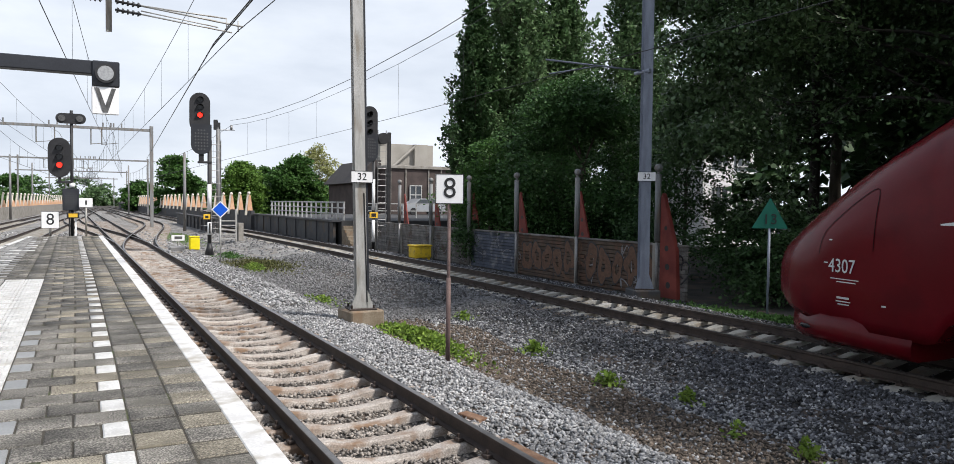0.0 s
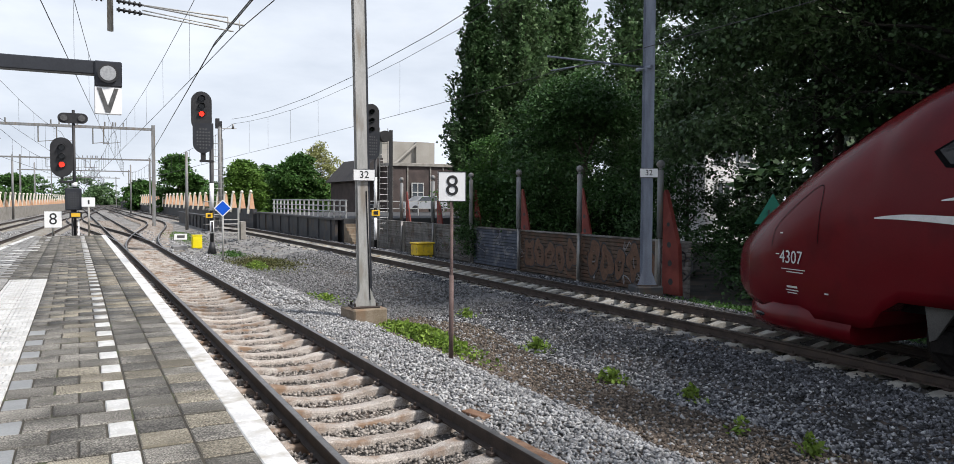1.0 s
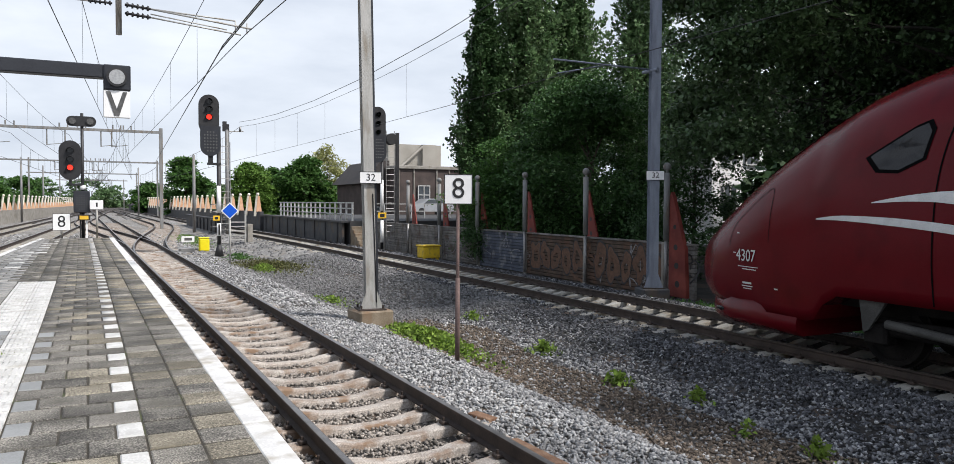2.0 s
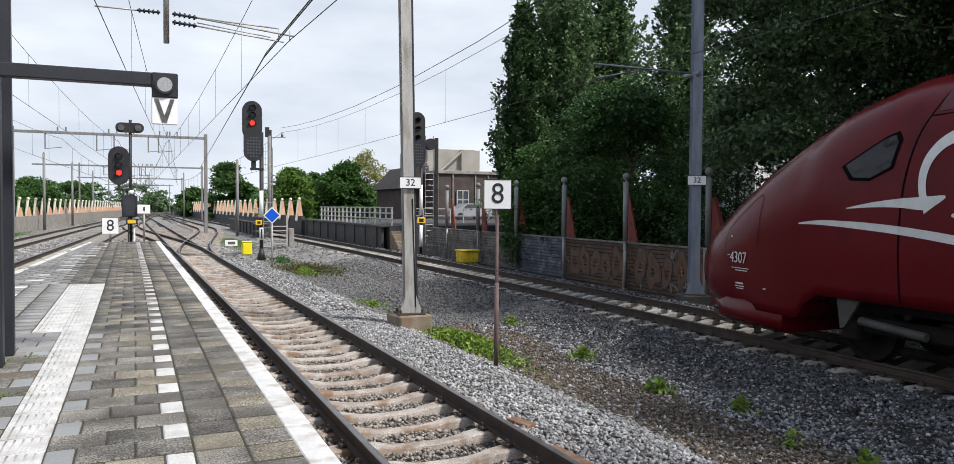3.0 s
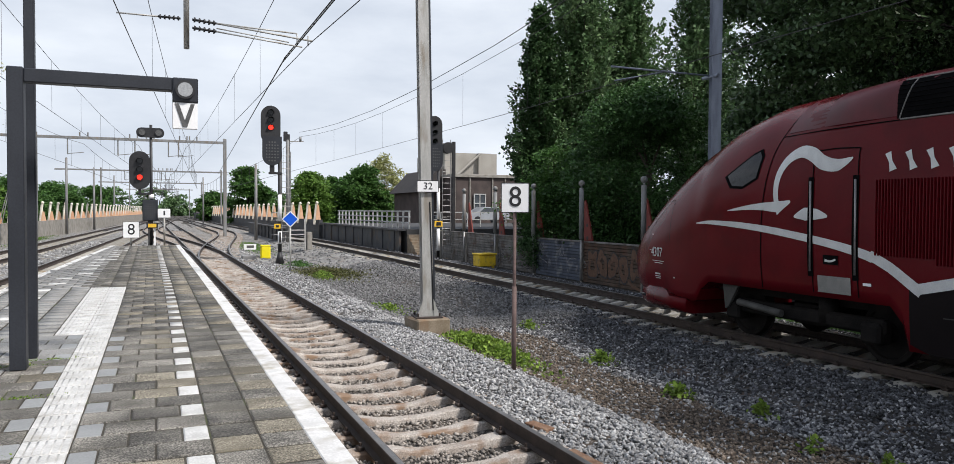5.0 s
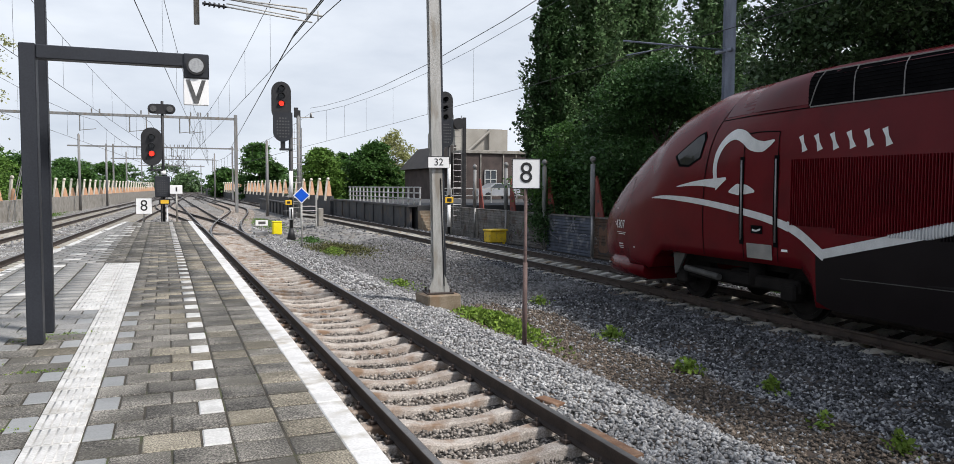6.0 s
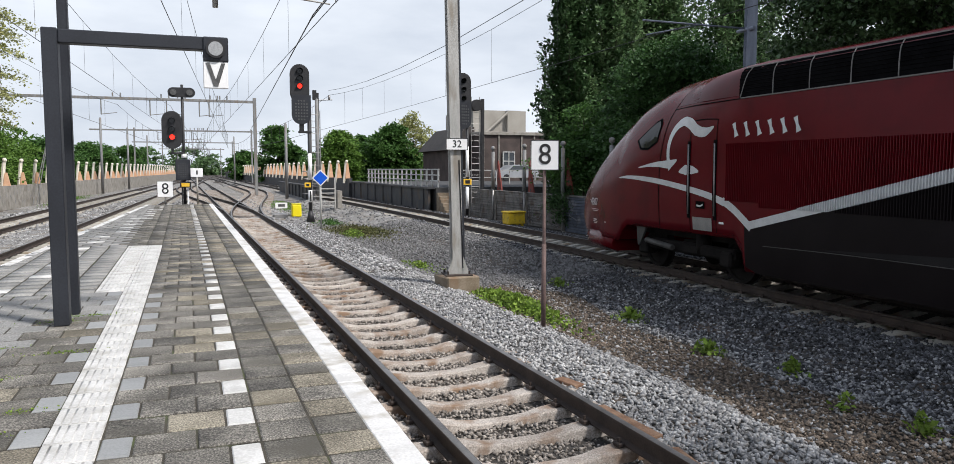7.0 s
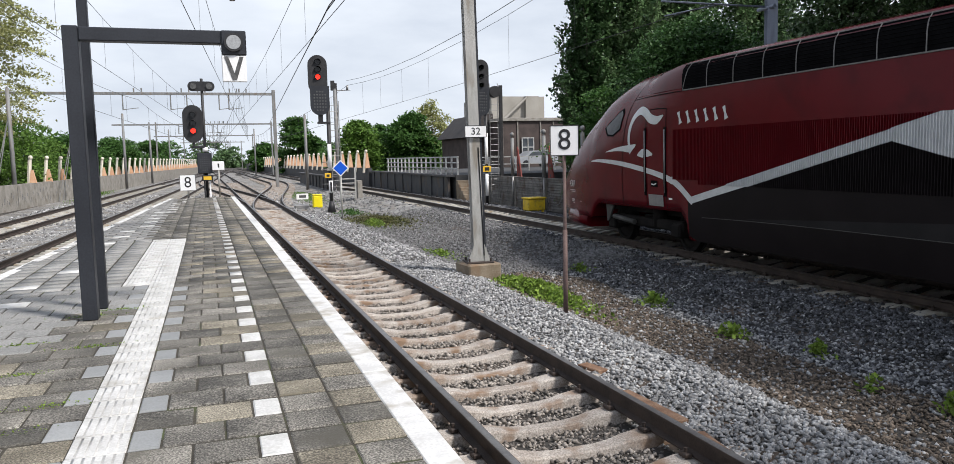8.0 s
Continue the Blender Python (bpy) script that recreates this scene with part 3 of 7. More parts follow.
def lay_platform():
    """Rows of paving: two columns by the edge, a column of white blocks, a bonded field, the tactile strip, and the lighter field beyond."""
    pieces = []

    def lay(x, y, w, d, kind):
        pieces.append((x + bend(y), y, w, d, kind))
    rows = int((PL_END + 1) / ROW)
    for j in range(-24, rows):
        y = j * ROW + 0.12
        if y > PL_END:
            break
        even = j % 2 == 0
        for x, w in ((0.435, 0.29), (0.725, 0.29)):
            lay(x, y, w, ROW, "tan" if RND.random() < 0.35 else "dark")
        if even:
            lay(0.21, y, 0.16, ROW, "white")
            for x in (-0.0275, -0.3425):
                lay(x, y, 0.315, ROW, "tan" if RND.random() < 0.22 else "dark")
        else:
            for x in (0.1325, -0.1825):
                lay(x, y, 0.315, ROW, "tan" if RND.random() < 0.22 else "dark")
            lay(-0.42, y, 0.16, ROW, "grey" if y < 9.5 else "dark")
        if y < 15.4:
            lay(-0.64, y, 0.28, ROW, "strip")
        else:
            lay(-0.64, y, 0.28, ROW, "dark")
        # beyond the strip
        x = -0.78
        second = 9.8 < y < 15.4
        if second:
            lay(-0.93, y, 0.30, ROW, "strip")
            x = -1.08
        k = 0
        lim = pl_left(y) - bend(y)
        first = True
        while x > lim + 0.05:
            if first and not second and even:
                w = 0.16
            else:
                w = 0.315
            if x - w < lim:
                w = x - lim
            if w > 0.05:
                xx = x - w / 2
                if first and even and not second and y < 9.6:
                    kind = "grey"
                elif xx > -1.75 and y < 8.0 and not (6.6 < y and xx < -1.3):
                    kind = "dark" if RND.random() < 0.8 else "tan"
                elif y > 15.4 and xx > -1.15:
                    kind = "dark"
                else:
                    kind = "light"
                if abs(xx - (lim + 0.75)) < 0.17 and y > 8 and j % 4 == 0:
                    kind = "whitel"
                lay(xx, y, w, ROW, kind)
            x -= w
            first = False
    mats = {"dark": M_PAVE, "tan": M_PAVE_T, "white": M_WHITE_T, "whitel": M_WHITE_T, "grey": M_PAVE_G, "light": M_PAVE_L, "strip": M_WHITE_T}
    meshes = {}
    joined = {}
    order = sorted(pieces, key=lambda p: p[0] ** 2 + p[1] ** 2 if p[1] > 2.3 else 999)
    parts_left = 300
    for x, y, w, d, kind in order:
        z = RND.uniform(-0.0035, 0.0035) if kind != "strip" else RND.uniform(-0.002, 0.002)
        tilt = (RND.uniform(-0.5, 0.5), RND.uniform(-0.5, 0.5), RND.uniform(-0.6, 0.6) - math.degrees(math.atan(bend(y + 0.5) - bend(y - 0.5))))
        if parts_left > 0 and kind != "strip":
            parts_left -= 1
            key = (round(w, 3), kind)
            if key not in meshes:
                meshes[key] = tile_mesh("paving_tile", w, d, mats[kind])
            o = put("paving_tile", meshes[key], None, PLATFORM)
            o.matrix_basis = pose(x, y, z, *tilt)
        else:
            joined.setdefault(kind, []).append((x, y, z, w, d, tilt))
    for kind, lst in joined.items():
        vs, fs = [], []
        for x, y, z, w, d, tilt in lst:
            m = pose(x, y, z, *tilt)
            a, b, i = w / 2 - (0.003 if kind == "strip" else 0.016 if kind == "light" else 0.009), d / 2 - (0.008 if kind == "strip" else 0.028 if kind == "light" else 0.017), len(vs)
            for q in ((-a, -b, -0.05), (a, -b, -0.05), (a, b, -0.05), (-a, b, -0.05), (-a, -b, 0), (a, -b, 0), (a, b, 0), (-a, b, 0)):
                vs.append(m @ Vector(q))
            fs += [(i + 4, i + 5, i + 6, i + 7), (i, i + 1, i + 5, i + 4), (i + 1, i + 2, i + 6, i + 5), (i + 2, i + 3, i + 7, i + 6), (i + 3, i, i + 4, i + 7)]
        nm = {"strip": "tactile_strip", "light": "light_paving", "white": "white_blocks", "whitel": "white_blocks_side", "grey": "grey_paving", "dark": "dark_paving", "tan": "tan_paving"}[kind]
        m2 = {"dark": M_PAVE_I, "light": M_PAVE_L}.get(kind, mats[kind])
        o = mesh_np(nm, np.array([tuple(v) for v in vs]), np.array(fs), m2, PLATFORM)
        tagged(o, kind="stuff")
        if kind == "strip":
            bm = bmesh.new()
            for x, y, z, w, d, tilt in lst:
                if y > 15.4:
                    continue
                for k in range(6):
                    xx = x - w / 2 + w * (k + 0.5) / 6
                    sl = (bend(y + 0.5) - bend(y - 0.5)) * (d / 2)
                    box(bm, (xx - 0.017, y - d / 2 + 0.012, z - 0.003), (xx + 0.017, y + d / 2 - 0.012, z + 0.0038))
            part("tactile_ribs", bm, M_WHITE_T, PLATFORM)
    # white edge coping in blocks of one metre
    y = -6.0
    while y < PL_END:
        bm = bmesh.new()
        a, b = bend(y), bend(y + 1)
        g = math.degrees(math.atan(b - a))
        box(bm, (-0.085, -0.4975, -0.11), (0.085, 0.4975, 0.002), 0.007)
        o = part("edge_block", bm, M_EDGE, PLATFORM)
        o.matrix_basis = pose(0.945 + (a + b) / 2, y + 0.5, RND.uniform(-0.003, 0.003), 0, 0, -g)
        y += 1.0
    y = 4.0
    while y < PL_END - 0.5:
        bm = bmesh.new()
        g = math.degrees(math.atan(pl_left(1) - pl_left(0)))
        box(bm, (-0.075, -0.4975, -0.11), (0.075, 0.4975, 0.002), 0.007)
        o = part("edge_block", bm, M_EDGE, PLATFORM)
        o.matrix_basis = pose(pl_left(y + 0.5) + 0.06, y + 0.5, RND.uniform(-0.003, 0.003), 0, 0, -g)
        y += 1.0
    for side, f in ((1, lambda y: pl_edge(y) - 0.02), (-1, lambda y: pl_left(y) + 0.02)):
        bm = bmesh.new()
        path = [(f(-8 + 2.03 * k), -8 + 2.03 * k, 0) for k in range(21)]
        sweep(bm, [(-0.012, -1.3), (-0.012, -0.115), (0.012, -0.115), (0.012, -1.3)], path)
        part("platform_wall", bm, M_CONC, PLATFORM)


# ---- boundary wall with posts and fins ----
POSTS = [5.2 + 3.82 * k for k in range(11)]   # the row of poles along the wall


def build_wall():
    w = thing("boundary_wall", label="low horizontal-board concrete wall sprayed with graffiti along the track", category="wall", kind="structure")
    rnd = random.Random(3)
    y = 15.4
    edges = [15.4] + [p for p in POSTS if p > 15.8] + [46.5]
    edges = [e for e in edges if e < 42] + [42.5]
    for a, b in zip(edges, edges[1:]):
        if b < 17.0:
            base = M_BOARD
        elif b < 21.0:
            base = M_BOARDBR
        elif b < 24.5:
            base = M_BOARDBR if rnd.random() < 0.5 else M_BOARDBL
        elif b < 29:
            base = M_BOARDBL
        else:
            base = M_BOARD
        n = 12
        for k in range(n):
            z0 = -1.14 + k * 0.12
            bm = bmesh.new()
            dx = rnd.uniform(-0.004, 0.004)
            box(bm, (14.27 + dx, a + 0.06, z0 + 0.006), (14.38 + dx, b - 0.06, z0 + 0.114), 0.012)
            part("board", bm, base, w)
        bm = bmesh.new()
        box(bm, (14.24, a + 0.06, 0.30), (14.42, b - 0.06, 0.36), 0.012)
        part("coping", bm, M_BOARD, w)
        if a > 16.2:
            bm = bmesh.new()
            box(bm, (14.2, a - 0.06, -1.2), (14.44, a + 0.06, 0.36), 0.015)
            part("wall_post", bm, M_CONC, w)
    return w


WALL = build_wall()


def graffiti():
    """Sprayed strokes: thin bent ribbons that lie on the boards."""
    rnd = random.Random(8)
    for name, m, y0, y1, n, wd in (("white_strokes", M_PAINTW, 17, 20, 9, 0.035), ("black_strokes", M_PAINTBL, 15.5, 16.2, 7, 0.05), ("tag_strokes", M_PAINTBL, 16.6, 23.6, 9, 0.03), ("orange_strokes", M_PAINTOR, 17, 23.4, 10, 0.10),
                                   ("pale_strokes", M_PAINTW, 23.8, 31, 12, 0.025), ("dark_strokes", M_PAINTBL, 26, 38, 16, 0.035)):
        bm = bmesh.new()
        for _ in range(n):
            y, z = rnd.uniform(y0, y1), rnd.uniform(-0.95, 0.0)
            a = rnd.uniform(0, 6.28)
            turn = rnd.uniform(-1, 1)
            prev = None
            for k in range(14):
                ny, nz = -math.sin(a) * wd / 2, math.cos(a) * wd / 2
                cur = [bm.verts.new((14.262 - 0.002 * (n % 3), y + ny, z + nz)), bm.verts.new((14.262 - 0.002 * (n % 3), y - ny, z - nz))]
                if prev:
                    bm.faces.new((prev[0], cur[0], cur[1], prev[1]))
                prev = cur
                y, z = y + 0.09 * math.cos(a), z + 0.09 * math.sin(a)
                a += turn * 0.4
                turn += rnd.uniform(-0.5, 0.5)
                if z > 0.18 or z < -1.0:
                    a = -a
        part(name, bm, m, WALL, "sprayed paint lines")


graffiti()


def blobs():
    """Sprayed letter shapes on the brown panels: filled rings with a dark outline."""
    rnd = random.Random(21)
    for y0, y1, n in ((16.7, 20.0, 5), (20.6, 23.9, 5)):
        for k in range(n):
            yc, zc = y0 + (y1 - y0) * (k + 0.5) / n, -0.42 + rnd.uniform(-0.08, 0.08)
            ry, rz_ = rnd.uniform(0.26, 0.36), rnd.uniform(0.36, 0.52)
            ph, lob = rnd.uniform(0, 6.28), rnd.choice((2, 3, 4))
            for name, m, o0, o1, x in (("letter_fill", M_PAINTOR, 0.42, 0.98, 14.2585), ("letter_outline", M_PAINTBL, 0.98, 1.10, 14.2565)):
                bm = bmesh.new()
                ring = []
                for i in range(29):
                    a = 6.28319 * i / 28
                    w = 1 + 0.2 * math.sin(lob * a + ph) + 0.08 * math.sin(5 * a + 2 * ph)
                    ring.append([bm.verts.new((x, yc + ry * w * q * math.cos(a), zc + rz_ * w * q * math.sin(a))) for q in (o0, o1)])
                for i in range(28):
                    bm.faces.new((ring[i][0], ring[i][1], ring[i + 1][1], ring[i + 1][0]))
                part(name, bm, m, WALL)


blobs()


def build_ball_post():
    """Round grey pole with a ball on top, bolted to the wall."""
    t = thing("ball_post", label="grey round post topped with a ball beside the boundary wall", category="post", group="posts along the wall")
    part("pole", tube(bmesh.new(), (0, 0, 0.42), (0, 0, 2.28), 0.085, n=14), M_GALVD, t)
    part("stem", tube(bmesh.new(), (0, 0, -1.1), (0, 0, 0.43), 0.05, n=10), M_STEEL, t)
    part("neck", tube(bmesh.new(), (0, 0, 2.28), (0, 0, 2.36), 0.04, n=10), M_STEEL, t)
    bm = bmesh.new()
    bmesh.ops.create_uvsphere(bm, u_segments=16, v_segments=10, radius=0.115, matrix=Matrix.Translation((0, 0, 2.45)))
    for f in bm.faces:
        f.smooth = True
    part("ball", bm, M_GALVD, t)
    return t


def build_fin():
    """Tall tapering plate with round holes."""
    t = thing("red_fin", label="faded red tapering steel fin with round holes behind the wall", category="fin", group="fins along the wall")
    bm = bmesh.new()
    prism(bm, [(-0.03, -0.2, -1.45), (-0.03, 0.58, -1.45), (-0.03, 0.58, 1.5), (-0.03, 0.53, 1.56), (-0.03, 0.48, 1.5), (-0.03, -0.02, 0)], (0.06, 0, 0))
    part("plate", bm, M_FIN, t)
    for k, z in enumerate((0.15, 0.62)):
        bm = bmesh.new()
        yc = 0.33 + 0.06 * z
        tube(bm, (-0.033, yc, z), (0.033, yc, z), 0.075 - 0.012 * z, n=12)
        part("hole", bm, M_BLACK, t)
    return t


bp = build_ball_post()
bp.matrix_basis = pose(14.12, 16.42, 0)
for k in range(1, 6):
    copy_thing(bp, pose(14.12, 16.42 + 3.86 * k, 0, 0, 0, 20 * k))
fin = build_fin()
fin.matrix_basis = pose(14.62, 20.3, 0.3)
for k in range(1, 5):
    copy_thing(fin, pose(14.62, 20.3 + 3.86 * k, 0.3))
big = thing("red_fin", 14.2, 16.0, -1.1, label="large red steel fin standing at the end of the wall", category="fin", group="fins along the wall")
bm = prism(bmesh.new(), [(-0.06, -0.38, 0), (-0.06, 0.32, 0), (-0.06, 0.32, 2.75), (-0.06, 0.26, 2.85), (-0.06, 0.20, 2.75), (-0.06, -0.30, 1.3)], (0.12, 0, 0))
part("plate", bm, M_FIN, big)
for z, r in ((0.35, 0.09), (0.85, 0.085), (1.35, 0.08), (1.9, 0.06)):
    part("hole", tube(bmesh.new(), (-0.063, -0.05 + 0.08 * z, z), (0.063, -0.05 + 0.08 * z, z), r, n=14), M_BLACK, big)

# ---- masts, signs ----


def i_mast(name, x, y, z0, z1, material, label, web=0.24, flange=0.24, lean=0.0, rz=0.0):
    """Rolled steel I-section mast on a concrete foot with a base plate and gussets."""
    t = thing(name, x, y, 0, rz, label=label, category="mast", group="overhead line masts")
    bm = bmesh.new()
    a, b, w = web / 2, flange / 2, 0.018
    prism(bm, [(-b, -a, z0), (b, -a, z0), (b, -a + w, z0), (0.008, -a + w, z0), (0.008, a - w, z0), (b, a - w, z0), (b, a, z0), (-b, a, z0), (-b, a - w, z0), (-0.008, a - w, z0), (-0.008, -a + w, z0), (-b, -a + w, z0)], (lean, 0, z1 - z0))
    part("column", bm, material, t)
    part("base_plate", box(bmesh.new(), (-0.28, -0.28, z0 - 0.03), (0.28, 0.28, z0), 0.006), M_RAIL, t)
    for s in (-1, 1):
        bm = prism(bmesh.new(), [(s * b, -0.01 - web / 2, z0), (s * (b + 0.13), -0.01 - web / 2, z0), (s * b, -0.01 - web / 2, z0 + 0.36)], (0, 0.02, 0))
        part("gusset", bm, material, t)
        for q in (-0.2, 0.2):
            part("bolt", tube(bmesh.new(), (s * 0.22, q, z0), (s * 0.22, q, z0 + 0.07), 0.02, n=6), M_RAIL, t)
    bm = box(bmesh.new(), (-0.36, -0.36, -1.45), (0.36, 0.36, z0 - 0.03), 0.03)
    f = part("footing", bm, M_FOOT if x < 10 else M_GIRDER, t, "stained concrete footing")
    f.matrix_basis = pose(0, 0, 0, 0, 0, 12)
    return t


def number_plate(parent, x, y, z, w, h, text, size):
    p = part("plate", box(bmesh.new(), (x - w / 2, y - 0.006, z - h / 2), (x + w / 2, y, z + h / 2), 0.004), M_SIGWHITE, parent, "white plate with black numerals")
    bm = bmesh.new()
    t, y0 = 0.012, y - 0.009
    for lo, hi in (((x - w / 2, z - h / 2), (x + w / 2, z - h / 2 + t)), ((x - w / 2, z + h / 2 - t), (x + w / 2, z + h / 2)), ((x - w / 2, z - h / 2 + t), (x - w / 2 + t, z + h / 2 - t)), ((x + w / 2 - t, z - h / 2 + t), (x + w / 2, z + h / 2 - t))):
        box(bm, (lo[0], y0, lo[1]), (hi[0], y - 0.005, hi[1]))
    part("border", bm, M_INK, p)
    letters("numerals", text, size, M_INK, p, pose(x, y - 0.008, z) @ FACE)
    return p


m32 = i_mast("line_mast", 5.04, 14.8, -0.72, 8.2, M_GALV, "weathered galvanised steel mast on a concrete footing", web=0.27, flange=0.21, lean=-0.18, rz=-7)
# Thin bar added to stand for the mast's dark right side.
part("conduit", prism(bmesh.new(), [(0.106, -0.13, -0.70), (0.148, -0.13, -0.70), (0.148, -0.07, -0.70), (0.106, -0.07, -0.70)], (-0.18, 0, 8.9)), M_DARKPOST, m32, "dark strip added along the mast's right edge")
number_plate(m32, -0.03, -0.18, 1.92, 0.45, 0.24, "32", 0.2)
m32b = i_mast("line_mast", 13.3, 16.0, -0.78, 9.2, M_GALVBLUE, "dark grey steel mast standing against the boundary wall", web=0.46, flange=0.24, rz=-30)
number_plate(m32b, 0.0, -0.27, 2.17, 0.48, 0.25, "32", 0.2)
for zz in (1.75, 2.1):
    part("cable", tube(bmesh.new(), (0.1, -0.14, -0.6 + zz * 0), (0.02, -0.14, 1.6), 0.012, n=6), M_BLACK, m32)


def speed_board(name, x, y, z0, zc, s, text, label, posth, rz=0, thick=0.026, post_mat=None, board=True):
    t = thing(name, x, y, 0, rz, label=label, category="railway sign", group="speed boards")
    part("post", tube(bmesh.new(), (0, 0, z0), (0.0, 0, zc + s * 0.3), thick, n=10), post_mat or M_RAIL, t)
    p = part("board", box(bmesh.new(), (-s / 2, -0.05, zc - s * 0.53), (s / 2, -0.03, zc + s * 0.53), 0.006), M_SIGWHITE, t, "white square board")
    letters("numeral", text, s * 1.02, M_INK, p, pose(0, -0.053, zc) @ FACE, sx=0.95)
    bm = bmesh.new()
    w, h, k = s / 2, s * 0.53, 0.012
    for lo, hi in (((-w, zc - h), (w, zc - h + k)), ((-w, zc + h - k), (w, zc + h)), ((-w, zc - h + k), (-w + k, zc + h - k)), ((w - k, zc - h + k), (w, zc + h - k))):
        box(bm, (lo[0], -0.053, lo[1]), (hi[0], -0.049, hi[1]))
    part("border", bm, M_INK, p)
    return t


sb = speed_board("speed_board", 4.975, 10.5, -1.1, 1.63, 0.43, "8", "white square speed board on a thin rusty post in the gravel", 2, rz=-20, post_mat=mat("rusty_post", (0.085, 0.055, 0.05), (0.16, 0.11, 0.10), 0.8, 6))
part("sleeve", tube(bmesh.new(), (0, 0, -1.1), (0, 0, 0.28), 0.036, n=10), MATS["rusty_post"], sb)
speed_board("speed_board", -1.05, 32.85, 0, 0.62, 0.60, "8", "small white speed board on a short post at the platform end", 1, rz=0, thick=0.04, post_mat=M_GALV)

tri = thing("triangle_sign", 14.0, 12.45, 0, -35, label="green triangular sign on a thin post among the bushes", category="railway sign")
part("post", tube(bmesh.new(), (0, 0, -1.15), (0, 0, 1.2), 0.03, n=8), M_GALVBLUE, tri)
bp2 = part("board", prism(bmesh.new(), [(-0.40, -0.04, 0.92), (0.40, -0.04, 0.92), (0, -0.04, 1.62)], (0, 0.02, 0)), M_GREEN, tri)
letters("numerals", "13", 0.34, M_INK, bp2, pose(0, -0.045, 1.12) @ FACE)

dia = thing("diamond_sign", 4.72, 30.5, 0, -8, label="blue diamond sign with white border on a thin post", category="railway sign")
part("post", tube(bmesh.new(), (0, 0, -1.1), (0, 0, 1.0), 0.03, n=8), M_GALV, dia)
d0 = part("board", prism(bmesh.new(), [(-0.33, -0.05, 1.07), (0, -0.05, 0.74), (0.33, -0.05, 1.07), (0, -0.05, 1.40)], (0, 0.02, 0)), M_SIGWHITE, dia)
part("face", prism(bmesh.new(), [(-0.275, -0.056, 1.07), (0, -0.056, 0.795), (0.275, -0.056, 1.07), (0, -0.056, 1.345)], (0, 0.005, 0)), M_BLUE, d0)

# the departure-signal bracket on the platform
VP = thing("bracket_post", -1.166, 7.775, 0, 0, label="charcoal square steel post with a long bracket arm on the platform", category="signal post")
part("upright", box(bmesh.new(), (-0.065, -0.07, 0), (0.065, 0.07, 2.665), 0.008), M_DARKPOST, VP)
part("arm", box(bmesh.new(), (0.067, -0.07, 2.535), (1.30, 0.07, 2.655), 0.008), M_DARKPOST, VP)
lb = part("lamp_box", box(bmesh.new(), (1.275, -0.09, 2.43), (1.50, 0.07, 2.657), 0.01), M_DARKPOST, VP)
part("lamp_ring", tube(bmesh.new(), (1.385, -0.115, 2.545), (1.385, -0.085, 2.545), 0.086, n=24), M_BLACK, lb)
part("lens", tube(bmesh.new(), (1.385, -0.118, 2.545), (1.385, -0.112, 2.545), 0.066, n=24), M_VLENS, lb, "pale ribbed unlit lens")
vb = part("letter_board", box(bmesh.new(), (1.27, -0.08, 2.178), (1.494, -0.06, 2.428), 0.008), M_SIGWHITE, VP, "white board with a dark letter")
part("letter", prism(bmesh.new(), [(1.382 + q, -0.085, h - 0.024) for q, h in ((-0.088, 2.44), (-0.052, 2.44), (0, 2.285), (0.052, 2.44), (0.088, 2.44), (0.02, 2.222), (-0.02, 2.222))], (0, 0.006, 0)), M_VINK, vb)

tall = thing("tall_post", -1.136, 8.34, 0, label="tall charcoal steel lamp column behind the bracket post", category="post")
part("column", box(bmesh.new(), (-0.045, -0.05, 0), (0.045, 0.05, 6.5), 0.01), M_DARKPOST, tall)


# ---- signals ----


def signal_head(parent, x, y, z0, z1, w, lit, aspects):
    """Oval backboard with hooded lamps."""
    bm = bmesh.new()
    r, n = w / 2, 12
    pts = [(x + r * math.cos(math.pi * k / n), y, z1 - r + r * math.sin(math.pi * k / n)) for k in range(n + 1)]
    pts += [(x - r * math.cos(math.pi * k / n), y, z0 + r - r * math.sin(math.pi * k / n)) for k in range(n + 1)]
    prism(bm, pts, (0, 0.16, 0))
    h = part("backboard", bm, M_BLACK, parent, "black oval signal head")
    for k, zz in enumerate(aspects):
        bm = bmesh.new()
        # hood: half tube over the lamp
        prev = None
        rr = w * 0.17
        for a in range(13):
            an = -0.5 + (math.pi + 1.0) * a / 12
            cur = [bm.verts.new((x + rr * math.cos(an), y, zz + rr * math.sin(an))), bm.verts.new((x + rr * math.cos(an), y - 0.22 * (0.35 + 0.65 * max(0, math.sin(an))), zz + rr * math.sin(an) - 0.03))]
            if prev:
                bm.faces.new((prev[0], prev[1], cur[1], cur[0]))
            prev = cur
        part("hood", bm, M_BLACK, h)
        part("lens", tube(bmesh.new(), (x, y - 0.012, zz), (x, y + 0.002, zz), rr * 0.78, n=18), M_REDLAMP if k == lit else M_LENS, h, "glowing red lamp" if k == lit else "")
    return h


